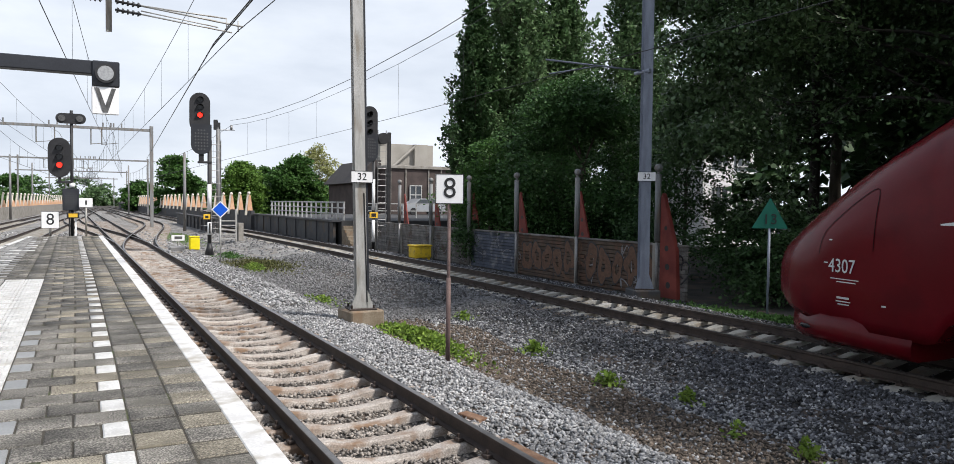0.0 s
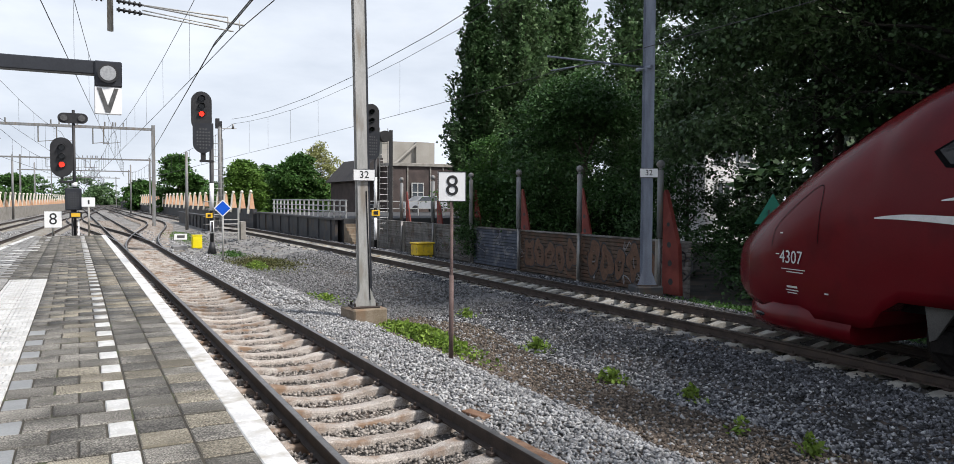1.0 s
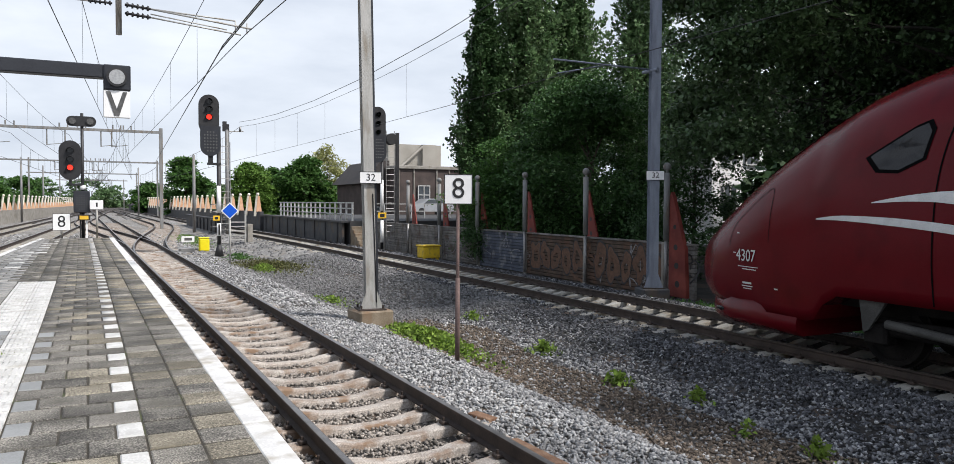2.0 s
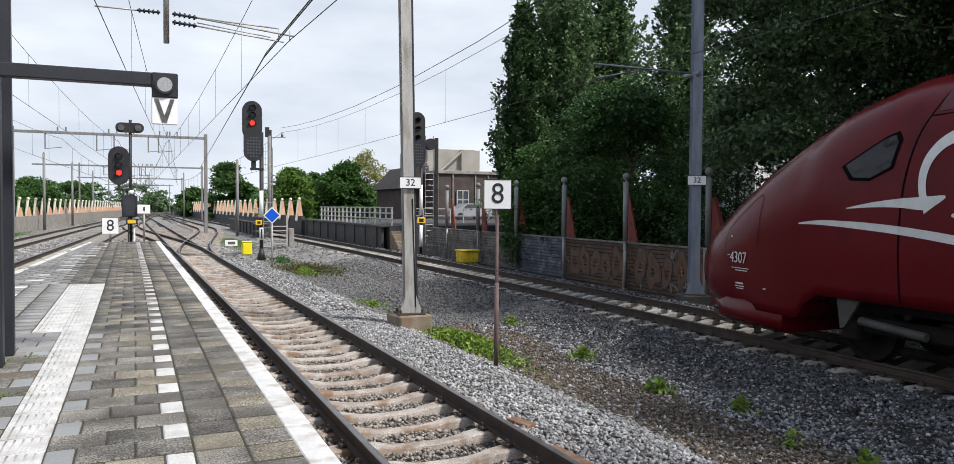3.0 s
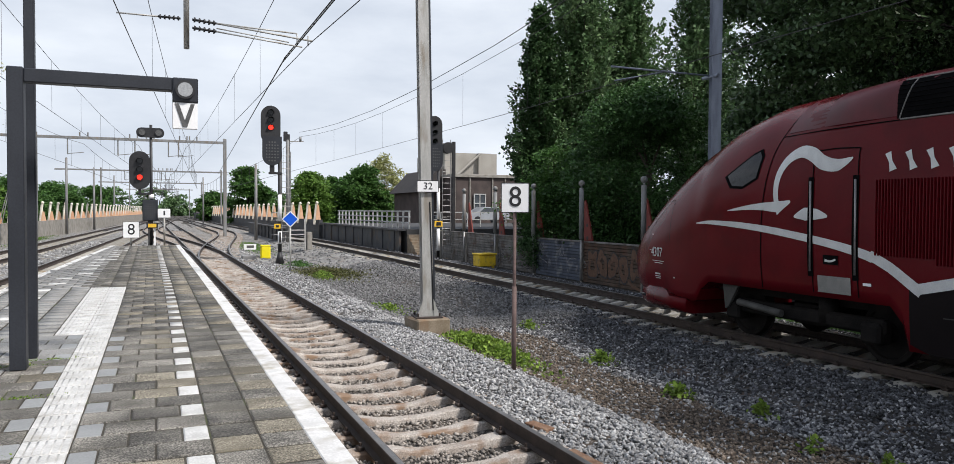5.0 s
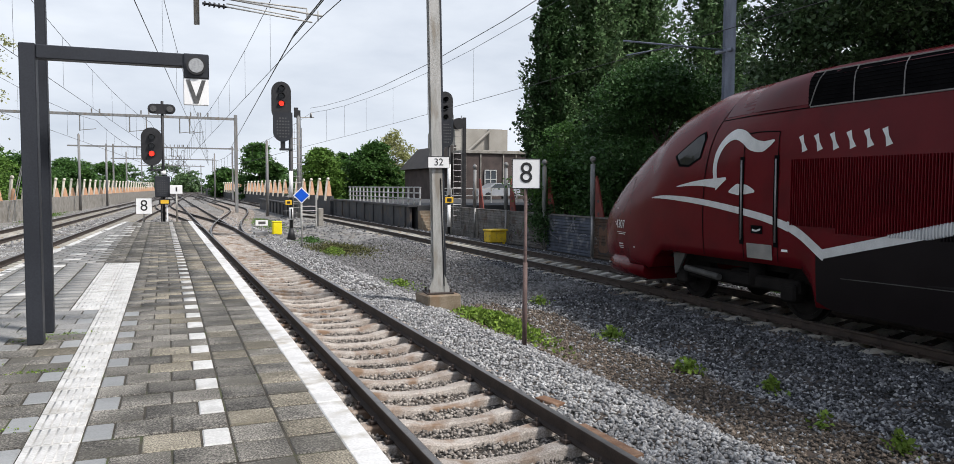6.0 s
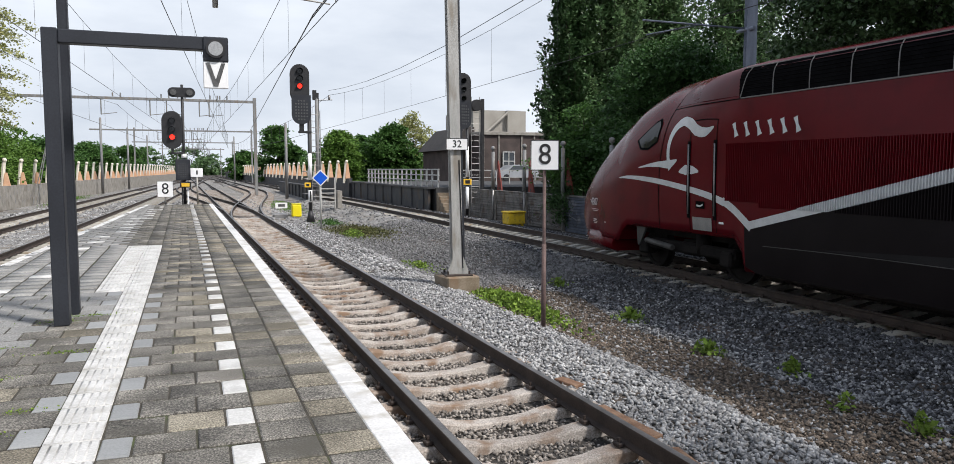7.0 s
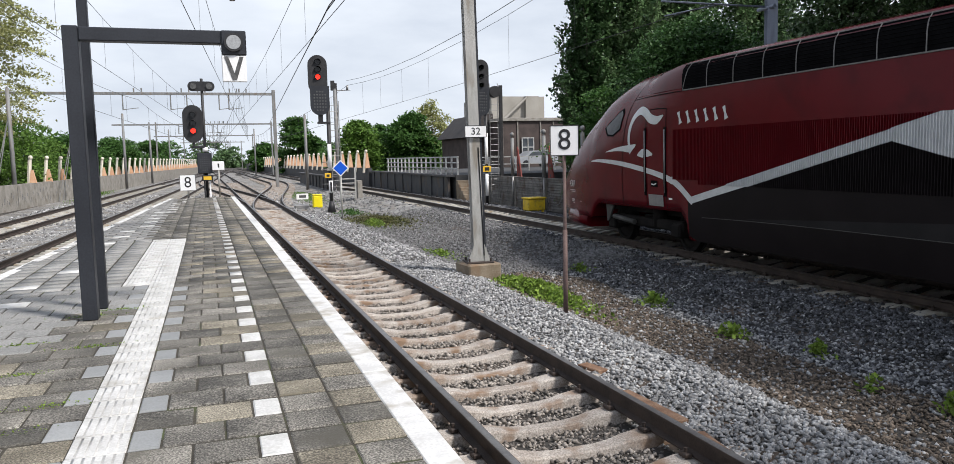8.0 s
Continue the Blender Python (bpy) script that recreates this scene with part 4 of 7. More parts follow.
def dot_box(parent, x, y, z0, z1, w, shape_r=0.0):
    """Route indicator: dark box with a matrix of small lenses."""
    bm = bmesh.new()
    if shape_r:
        n = 10
        pts = [(x + w / 2, y, z1), (x - w / 2, y, z1)]
        pts += [(x - w / 2 * math.cos(math.pi * k / n), y, z0 + w / 2 - w / 2 * math.sin(math.pi * k / n)) for k in range(n + 1)]
        prism(bm, pts, (0, 0.14, 0))
    else:
        box(bm, (x - w / 2, y, z0), (x + w / 2, y + 0.16, z1), 0.02)
    b = part("indicator", bm, M_DARKPOST, parent, "black route indicator with small lamp dots")
    rows, cols = 7, 5
    dot = bpy.data.meshes.new("dot")
    bm = tube(bmesh.new(), (0, -0.012, 0), (0, 0, 0), w * 0.045, n=8)
    bm.to_mesh(dot)
    bm.free()
    for i in range(rows):
        for j in range(cols):
            if abs(i - 3) == 3 and j in (0, 4):
                continue
            o = put("dot", dot, M_VINK, b)
            o.matrix_basis = pose(x + (j - 2) * w * 0.145, y, (z0 + z1) / 2 - 0.02 + (i - 3) * (z1 - z0) * 0.105)
    return b


def striped_post(parent, x, y, z0, z1, r):
    part("post", tube(bmesh.new(), (x, y, z0), (x, y, z1), r, n=12), M_BLACK, parent)


def ladder(parent, x, y, z0, z1, w=0.4):
    for s in (-1, 1):
        part("ladder_rail", tube(bmesh.new(), (x + s * w / 2, y, z0), (x + s * w / 2, y, z1), 0.02, n=6), M_STEEL, parent)
    z = z0 + 0.2
    while z < z1:
        part("rung", tube(bmesh.new(), (x - w / 2, y, z), (x + w / 2, y, z), 0.014, n=6), M_STEEL, parent)
        z += 0.3


def build_signals():
    # platform-end signal
    a = thing("platform_signal", -0.36, 32.7, 0, label="railway signal showing red on a black post at the platform end", category="railway signal", group="signals")
    striped_post(a, 0.04, 0.1, 0, 4.75, 0.055)
    signal_head(a, -0.37, -0.05, 2.22, 3.7, 0.76, 2, (3.33, 3.0, 2.68))
    part("bracket", box(bmesh.new(), (-0.45, 0.0, 2.0), (0.05, 0.12, 2.08), 0.01), M_BLACK, a)
    part("bracket", box(bmesh.new(), (-0.42, 0.0, 2.05), (-0.32, 0.12, 2.25), 0.01), M_BLACK, a)
    hd = bmesh.new()
    n, r = 10, 0.19
    prism(hd, [(0.34 + r * math.sin(math.pi * k / n), 0, 4.44 + r * math.cos(math.pi * k / n)) for k in range(n + 1)] + [(-0.30 - r * math.sin(math.pi * k / n), 0, 4.44 - r * math.cos(math.pi * k / n)) for k in range(n + 1)], (0, 0.12, 0))
    h2 = part("twin_head", hd, M_BLACK, a, "black twin lamp head")
    for s in (-0.28, 0.32):
        part("lens", tube(bmesh.new(), (s, -0.05, 4.44), (s, 0.01, 4.44), 0.12, n=16), M_VINK, h2)
    dot_box(a, 0.0, -0.08, 0.98, 1.8, 0.56)
    part("sleeve", tube(bmesh.new(), (0.04, 0.1, 1.85), (0.04, 0.1, 2.02), 0.1, n=12), M_SIGWHITE, a)
    pp = part("number_sign", box(bmesh.new(), (-0.14, -0.06, 0.68), (0.28, -0.03, 0.9), 0.01), M_BLACK, a)
    part("bars", box(bmesh.new(), (-0.08, -0.066, 0.72), (0.22, -0.058, 0.86)), M_AMBER, pp)
    for s in (-0.05, 0.16):
        part("leg", box(bmesh.new(), (s - 0.03, 0.04, 0), (s + 0.03, 0.14, 0.98), 0.005), M_BLACK if s < 0 else M_SIGWHITE, a)
    # small white board beside it
    j = thing("marker_board", 0.15, 32.55, 0, label="small white marker board on a thin post at the platform end", category="railway sign")
    part("post", tube(bmesh.new(), (0, 0, 0), (0, 0, 1.3), 0.035, n=8), M_GALV, j)
    mb = part("board", box(bmesh.new(), (-0.24, -0.05, 1.1), (0.22, -0.03, 1.45), 0.01), M_SIGWHITE, j)
    part("bars", box(bmesh.new(), (-0.03, -0.054, 1.2), (0.03, -0.049, 1.36)), M_INK, mb)
    # tall signal between the tracks
    b = thing("main_signal", 5.2, 36.65, 0, label="tall railway signal showing red with a route indicator and ladder", category="railway signal", group="signals")
    striped_post(b, 0.0, 0.1, -1.1, 4.0, 0.085)
    b1 = part("white_band", tube(bmesh.new(), (0, 0.1, 0.9), (0, 0.1, 2.15), 0.09, n=12), M_SIGWHITE, b)
    b2 = part("white_band", tube(bmesh.new(), (0, 0.1, -0.15), (0, 0.1, 0.42), 0.09, n=12), M_SIGWHITE, b)
    part("bars", box(bmesh.new(), (-0.04, 0.0, -0.1), (0.04, 0.008, 0.38)), M_INK, b2)
    signal_head(b, -0.42, -0.05, 4.5, 6.28, 0.88, 2, (5.97, 5.63, 5.27))
    dot_box(b, -0.36, -0.06, 3.5, 4.86, 0.88, 0.3)
    part("bracket", box(bmesh.new(), (-0.5, 0.0, 3.1), (0.1, 0.2, 3.2), 0.01), M_BLACK, b)
    part("bracket", box(bmesh.new(), (-0.45, 0.0, 3.2), (-0.25, 0.2, 3.55), 0.01), M_BLACK, b)
    am = part("number_sign", box(bmesh.new(), (-0.28, -0.02, 0.55), (0.02, 0.0, 0.78), 0.01), M_AMBER, b)
    part("bars", box(bmesh.new(), (-0.2, -0.026, 0.61), (-0.06, -0.018, 0.72)), M_INK, am)
    part("foot", tube(bmesh.new(), (0, 0.1, -1.1), (0, 0.1, -0.55), 0.22, 0.09, n=12), M_BLACK, b)
    ladder(b, 0.36, 0.5, -1.0, 4.2, 0.42)
    for k in range(7):
        part("step_iron", tube(bmesh.new(), (-0.34, 0.45, -0.8 + 0.35 * k), (0.16, 0.45, -0.8 + 0.35 * k), 0.02, n=6), M_STEEL, b)
    # tall dark lamp column next to it
    c = thing("line_post", 9.2, 60.5, 0, label="slim black steel post with small top fittings", category="post")
    part("column", box(bmesh.new(), (-0.15, -0.12, -1.1), (0.13, 0.12, 7.3), 0.01), M_BLACK, c)
    part("fitting", box(bmesh.new(), (-0.34, -0.14, 6.75), (-0.05, 0.14, 7.5), 0.02), M_BLACK, c)
    part("arm", tube(bmesh.new(), (0.1, 0, 6.75), (1.2, 0, 6.8), 0.04, n=6), M_STEEL, c)
    part("insulator", tube(bmesh.new(), (0.95, 0, 6.8), (0.95, 0, 7.15), 0.09, n=8), M_STEEL, c)
    # signal beyond the mast, beside the wall
    d = thing("far_signal", 13.3, 37.6, 0, label="dark railway signal with ladder beside the boundary wall", category="railway signal", group="signals")
    striped_post(d, 0.15, 0.1, -1.1, 4.2, 0.08)
    part("white_band", tube(bmesh.new(), (0.15, 0.1, 1.0), (0.15, 0.1, 2.6), 0.085, n=12), M_SIGWHITE, d)
    part("white_band", tube(bmesh.new(), (0.15, 0.1, -0.65), (0.15, 0.1, 0.5), 0.085, n=12), M_SIGWHITE, d)
    signal_head(d, -0.12, -0.05, 4.6, 6.35, 0.85, 9, (5.95, 5.5, 5.05))
    dot_box(d, -0.08, -0.06, 3.5, 4.95, 0.8, 0.3)
    am = part("number_sign", box(bmesh.new(), (-0.1, -0.02, 0.6), (0.35, 0.0, 0.9), 0.01), M_AMBER, d)
    part("bars", box(bmesh.new(), (0.0, -0.026, 0.66), (0.25, -0.018, 0.84)), M_INK, am)
    ladder(d, 0.75, 0.5, -0.9, 5.2, 0.45)
    part("column", box(bmesh.new(), (1.05, 0.4, -1.1), (1.22, 0.57, 5.1), 0.01), M_BLACK, d)
    part("lamp", tube(bmesh.new(), (0.75, 0.2, 4.75), (0.75, 0.6, 4.75), 0.3, n=14), M_BLACK, d)


build_signals()

# yellow boxes and plates by the track
yb = thing("yellow_box", 12.85, 30.1, -1.05, 4, label="yellow lineside equipment box on legs beside the wall", category="box")
part("body", box(bmesh.new(), (-0.40, -0.3, 0.12), (0.40, 0.3, 0.60), 0.03), M_YELLOW, yb)
part("lid", box(bmesh.new(), (-0.45, -0.34, 0.60), (0.45, 0.34, 0.68), 0.03), M_YELLOW, yb)
for sx in (-0.3, 0.3):
    for sy in (-0.2, 0.2):
        part("leg", box(bmesh.new(), (sx - 0.05, sy - 0.05, -0.1), (sx + 0.05, sy + 0.05, 0.12)), M_YELLOW, yb)
yd = thing("yellow_marker", 4.95, 40.1, -1.05, 0, label="bright yellow trackside cabinet", category="box")
part("body", box(bmesh.new(), (-0.24, -0.2, 0), (0.24, 0.2, 0.64), 0.05), M_YELLOWB, yd)
part("cap", box(bmesh.new(), (-0.25, -0.21, 0.64), (0.25, 0.21, 0.69), 0.02), M_YELLOWB, yd)
wp = thing("white_marker", 4.3, 41.0, -1.05, 0, label="low white trackside number plate", category="railway sign")
part("stake", tube(bmesh.new(), (0, 0, 0), (0, 0, 0.5), 0.03, n=6), M_GALV, wp)
w1 = part("board", box(bmesh.new(), (-0.32, -0.04, 0.42), (0.3, -0.02, 0.72), 0.02), M_SIGWHITE, wp)
part("bars", box(bmesh.new(), (-0.18, -0.045, 0.5), (0.18, -0.039, 0.64)), M_VINK, w1)
pm = thing("point_motor", 3.95, 38.2, -1.0, 0, label="grey point machine with rods beside the turnout", category="point machine")
part("case", box(bmesh.new(), (-0.35, -0.25, 0), (0.35, 0.25, 0.25), 0.05), M_STEEL, pm)
part("rod", tube(bmesh.new(), (-1.4, 0, 0.08), (-0.35, 0, 0.1), 0.03, n=6), M_STEEL, pm)

# ---- the train ----
SECT = 30


def lerp(x, tab):
    for (a, b), (c, d) in zip(tab, tab[1:]):
        if x <= c:
            k = max(0.0, (x - a) / (c - a))
            return b + (d - b) * k
    return tab[-1][1]


TOP = [(0, 1.46), (0.06, 1.56), (0.3, 1.76), (0.85, 2.12), (1.4, 2.45), (1.85, 2.72), (2.6, 3.12), (3.4, 3.48), (4.15, 3.76), (4.7, 3.92), (5.45, 4.07), (6.2, 4.12), (7.0, 4.13), (30, 4.13)]
BOT = [(0, 1.26), (0.06, 1.13), (0.3, 0.86), (0.6, 0.68), (1.2, 0.55), (3.7, 0.5), (3.86, 0.62), (4.0, 0.92), (8.2, 0.92), (8.4, 0.7), (8.5, 0.36), (30, 0.36)]
WID = [(0, 0.2), (0.06, 0.38), (0.3, 0.66), (0.85, 0.93), (1.4, 1.08), (1.85, 1.16), (2.6, 1.26), (3.4, 1.33), (4.15, 1.37), (5.0, 1.395), (6.0, 1.40), (30, 1.40)]


NOSE = 0.82
for TAB in (TOP, BOT, WID):
    TAB[:] = [(NOSE + a * (1 - NOSE / 5.4) if a < 5.4 else a, b) for a, b in TAB]


def half(s, h):
    """Half width of the power car, s metres behind its nose, h above the rail."""
    top, bot, w = lerp(s, TOP), lerp(s, BOT), lerp(s, WID)
    low = min(bot, 0.9)
    hw = low + (top - low) * (0.30 if s > 2 else 0.25 + 0.025 * s)
    if h >= hw:
        u = min(1.0, (h - hw) / (top - hw))
        k = 2.2 + 0.2 * s if s <= 6 else 3.4 + 26.0 * min(1.0, (s - 6) / 2.6) ** 2
        return w * math.sqrt(max(0.0, 1 - u ** k))
    u = min(1.0, max(0.0, (hw - h) / max(0.01, hw - low + 0.25)))
    return w * math.sqrt(max(0.02, 1 - 0.35 * u ** 2.2 * (1 if s < 3 else 0.35)))


def car_body(name, s0, s1, steps, parent, material, closed=True):
    bm = bmesh.new()
    rings = []
    for s in steps:
        top, bot = lerp(s, TOP), lerp(s, BOT)
        ring = []
        for k in range(SECT + 1):
            a = k / SECT
            # denser towards the roof
            h = bot + (top - bot) * (1 - (1 - a) ** 1.7)
            ring.append((half(s, h), h))
        pts = [(-w, -s, h) for w, h in ring] + [(w, -s, h) for w, h in ring[-2::-1]]
        rings.append([bm.verts.new(p) for p in pts])
    n = len(rings[0])
    for r, q in zip(rings, rings[1:]):
        for k in range(n - 1):
            f = bm.faces.new((r[k], r[k + 1], q[k + 1], q[k]))
            f.smooth = True
        bm.faces.new((r[0], q[0], q[-1], r[-1]))
    bm.faces.new(rings[0])
    bm.faces.new(rings[-1][::-1])
    return part(name, bm, material, parent)


def on_side(s, h, out=0.004, side=-1):
    return Vector((side * (half(s, h) + out), -s, h))


def decal(name, material, parent, s0, s1, lo, hi, n=24, rows=4, out=0.004, label="", both=True):
    """A thin painted or applied panel that follows the car's side between the heights lo(s) and hi(s)."""
    for side in ((1, -1) if both else (-1,)):
        bm = bmesh.new()
        grid = []
        for i in range(n + 1):
            s = s0 + (s1 - s0) * i / n
            a, b = lo(s), hi(s)
            grid.append([bm.verts.new(on_side(s, a + (b - a) * k / rows, out, side)) for k in range(rows + 1)])
        for g, q in zip(grid, grid[1:]):
            for k in range(rows):
                f = bm.faces.new((g[k], g[k + 1], q[k + 1], q[k]))
                f.smooth = True
        ob = part(name, bm, material, parent, label)
    return ob


def stroke(name, material, parent, pts, wid, out=0.006, label="", both=True):
    """A painted band of changing width along points (s, h)."""
    fine = []
    for k in range(len(pts) - 1):
        p0, p1, p2, p3 = (pts[max(0, k - 1)], pts[k], pts[k + 1], pts[min(len(pts) - 1, k + 2)])
        for i in range(6):
            t = i / 6
            c = [0.5 * ((2 * b) + (-a + c_) * t + (2 * a - 5 * b + 4 * c_ - d) * t * t + (-a + 3 * b - 3 * c_ + d) * t ** 3) for a, b, c_, d in zip(p0, p1, p2, p3)]
            w = wid[k] + (wid[k + 1] - wid[k]) * t
            fine.append((c[0], c[1], w))
    fine.append((*pts[-1], wid[-1]))
    for side in ((1, -1) if both else (-1,)):
        bm = bmesh.new()
        prev = None
        for k, (s, h, w) in enumerate(fine):
            a, b = fine[max(0, k - 1)], fine[min(len(fine) - 1, k + 1)]
            dx, dy = b[0] - a[0], b[1] - a[1]
            ln = math.hypot(dx, dy) or 1
            nx, ny = -dy / ln * w / 2, dx / ln * w / 2
            cur = [bm.verts.new(on_side(s + nx * q, h + ny * q, out, side)) for q in (-1, 0, 1)]
            if prev:
                for q in (0, 1):
                    bm.faces.new((prev[q], prev[q + 1], cur[q + 1], cur[q]))
            prev = cur
        ob = part(name, bm, material, parent, label)
    return ob


def band_mid(s):
    """Middle height of the silver V on the flank."""
    return 1.62 - (s - 7.95) * 0.66 if s < 8.7 else 1.20 + (s - 8.7) * 0.2376


def build_train():
    tr = thing("train", label="crimson high-speed train with silver bands and a sloping nose", category="train")
    steps = [0.40, 0.42, 0.46, 0.52, 0.6, 0.72, 0.88, 1.05, 1.25, 1.45, 1.65, 1.9, 2.2, 2.6, 3.0, 3.4, 3.7, 3.86, 4.0, 4.15, 4.4, 4.7, 5.1, 5.45, 5.8, 6.2, 7.0, 8.2, 8.4, 8.5, 10, 12, 14, 16, 18, 20, 22]
    steps = [NOSE + (s - 0.4) * (3.4 - NOSE) / 3.0 if s < 3.4 else s for s in steps]
    body = car_body("body", 0, 22, steps, tr, M_TRAIN)
    # roof ahead of the vents, a duller red
    def roof_lo(s):
        return min(lerp(s, TOP) - 0.02, 3.45 + 0.012 * (s - 6))
    decal("roof_panel", M_TRAINROOF, body, 6.15, 21.9, roof_lo, lambda s: lerp(s, TOP) - 0.003, 30, 10, 0.006, "duller red roof cover")
    decal("vent_band", M_TBLACK, body, 8.3, 21.5, lambda s: 3.44, lambda s: 3.95, 30, 5, 0.012, "black ventilation grilles along the roof edge")
    for side in (-1, 1):
        s = 8.34
        while s < 21.6:
            bm = bmesh.new()
            lean = 0.2 if s < 8.5 else 0.0
            for k in range(5):
                tube(bm, on_side(s + lean * k / 5, 3.44 + 0.102 * k, 0.02, side), on_side(s + lean * (k + 1) / 5, 3.44 + 0.102 * (k + 1), 0.02, side), 0.0095, n=6)
            part("vent_mullion", bm, M_VENTF, body)
            s += 0.82
        for h in (3.43, 3.955):
            bm = bmesh.new()
            for k in range(26):
                tube(bm, on_side(8.35 + 0.5 * k, h, 0.012, side), on_side(8.85 + 0.5 * k, h, 0.012, side), 0.014, n=5)
            part("vent_frame", bm, M_VENTF, body)
    bm = bmesh.new()
    for h in (3.52, 3.58, 3.64, 3.70, 3.76, 3.82, 3.88):
        for k in range(26):
            tube(bm, on_side(8.3 + 0.5 * k, h, 0.014, -1), on_side(8.8 + 0.5 * k, h, 0.014, -1), 0.008, n=4, caps=False)
    part("louvres", bm, M_TBLACK, body)
    # flank: dark lower panel, silver V band
    decal("dark_flank", M_TGREY, body, 8.52, 21.95, lambda s: 0.355 if s > 8.8 else 0.45, lambda s: band_mid(s) - 0.03 if s < 13.54 else 2.28 - 0.254 * (s - 13.54) if s < 17 else 1.4, 46, 6, 0.005, "dark grey lower flank")
    stroke("silver_band", M_TSILVER, body, [(4.05, 1.98), (4.5, 2.0), (5.2, 1.97), (5.9, 1.91), (6.6, 1.82), (7.2, 1.73), (7.7, 1.63), (7.95, 1.56)], [0.015, 0.07, 0.10, 0.11, 0.115, 0.12, 0.13, 0.14], 0.008, "silver stripe")
    stroke("silver_band", M_TSILVER, body, [(7.9, 1.60), (8.2, 1.46), (8.45, 1.31), (8.7, 1.15)], [0.14, 0.145, 0.145, 0.145], 0.010)
    stroke("silver_band", M_TSILVER, body, [(8.64, 1.19), (9.4, 1.37), (10.4, 1.604), (11.6, 1.889), (13.0, 2.222), (13.6, 2.364)], [0.14, 0.14, 0.145, 0.155, 0.17, 0.17], 0.011)
    decal("silver_wedge", M_TSILVER, body, 13.5, 17.5, lambda s: 2.27 - 0.254 * (s - 13.54), lambda s: min(2.64, 2.44 + 0.24 * (s - 13.5)), 20, 4, 0.0105, "widening silver wedge")
    decal("skirt_band", M_TSKIRT, body, 10.4, 21.9, lambda s: 0.92, lambda s: 0.93 + 0.055 * (s - 10.4), 24, 2, 0.0085, "lighter grey wedge along the skirt")
    stroke("skirt_joint", M_TSTEEL, body, [(9.0, 0.86), (11, 0.90), (14, 0.91), (18, 0.91), (21.9, 0.91)], [0.014] * 5, 0.011)
    # the emblem: a bent silver profile
    stroke("emblem", M_TSILVER, body, [(6.22, 2.20), (6.12, 2.36), (6.10, 2.62), (6.18, 2.86), (6.36, 3.04), (6.62, 3.12), (6.86, 3.06), (7.06, 2.93), (7.32, 2.88), (7.6, 2.97)], [0.2, 0.10, 0.11, 0.13, 0.15, 0.18, 0.22, 0.22, 0.18, 0.02], 0.009, "silver painted emblem")
    stroke("emblem", M_TSILVER, body, [(4.95, 2.21), (5.4, 2.26), (5.8, 2.28), (6.15, 2.28), (6.42, 2.36)], [0.01, 0.07, 0.12, 0.18, 0.03], 0.0085)
    stroke("emblem", M_TSILVER, body, [(6.50, 2.12), (6.72, 2.16), (6.95, 2.16), (7.15, 2.13)], [0.02, 0.2, 0.16, 0.03], 0.0085)
    # lettering on the flank as plain slanted bars
    for k in range(6):
        s = 8.12 + 0.305 * k
        stroke("name_bar", M_TSILVER, body, [(s + 0.13, 2.76 + 0.004 * k), (s + 0.09, 2.88 + 0.004 * k), (s + 0.05, 3.0 + 0.004 * k)], [0.12, 0.055, 0.10], 0.008, both=False)
    # ribs of the side grille; each takes the colour of the paint behind it
    ribs = {"red": bmesh.new(), "silver": bmesh.new(), "grey": bmesh.new()}
    s = 8.0
    while s < 21.5:
        mid = band_mid(s)
        lo, hi = 1.52, 2.64
        spans = []
        if s < 8.9:
            spans = [("red", 1.6 + 0.0 * s, hi)]
        else:
            a, b = mid - 0.09, min(hi, mid + 0.09)
            if s > 13.54:
                a, b = max(lo, 2.27 - 0.254 * (s - 13.54)), min(hi, 2.44 + 0.24 * (s - 13.5))
            spans = [("grey", lo, a), ("silver", max(lo, a), b), ("red", max(lo, b), hi)]
        for side in (-1,):
            for kind, z0, z1 in spans:
                if z1 - z0 < 0.03:
                    continue
                w = 0.011
                pts = []
                for z in (z0, (z0 + z1) / 2, z1):
                    pts.append((on_side(s - w, z, 0.006, side), on_side(s - w * 0.5, z, 0.034, side), on_side(s + w * 0.5, z, 0.034, side), on_side(s + w, z, 0.006, side)))
                bmx = ribs[kind]
                vs = [[bmx.verts.new(p) for p in row] for row in pts]
                for r, q in zip(vs, vs[1:]):
                    for k in range(3):
                        bmx.faces.new((r[k], r[k + 1], q[k + 1], q[k]))
        s += 0.048
    for kind, m in (("red", M_TRAIN), ("silver", M_TSILVER), ("grey", M_TGREY)):
        tagged(part("grille_ribs", ribs[kind], m, body, kind + " upright grille ribs"), kind="stuff")
    # joints and doors
    def line(name, pts, w=0.02, m=M_TBLACK, out=0.0075):
        return stroke(name, m, body, pts, [w] * len(pts), out)
    line("panel_joint", [(5.80, 0.55 + 0.4), (5.78, 1.6), (5.82, 2.4), (5.95, 3.1), (6.1, 3.5), (6.2, 3.8)], 0.022)
    line("panel_joint", [(6.05, 3.40), (7.0, 3.41), (8.3, 3.42), (12, 3.43), (21, 3.43)], 0.016)
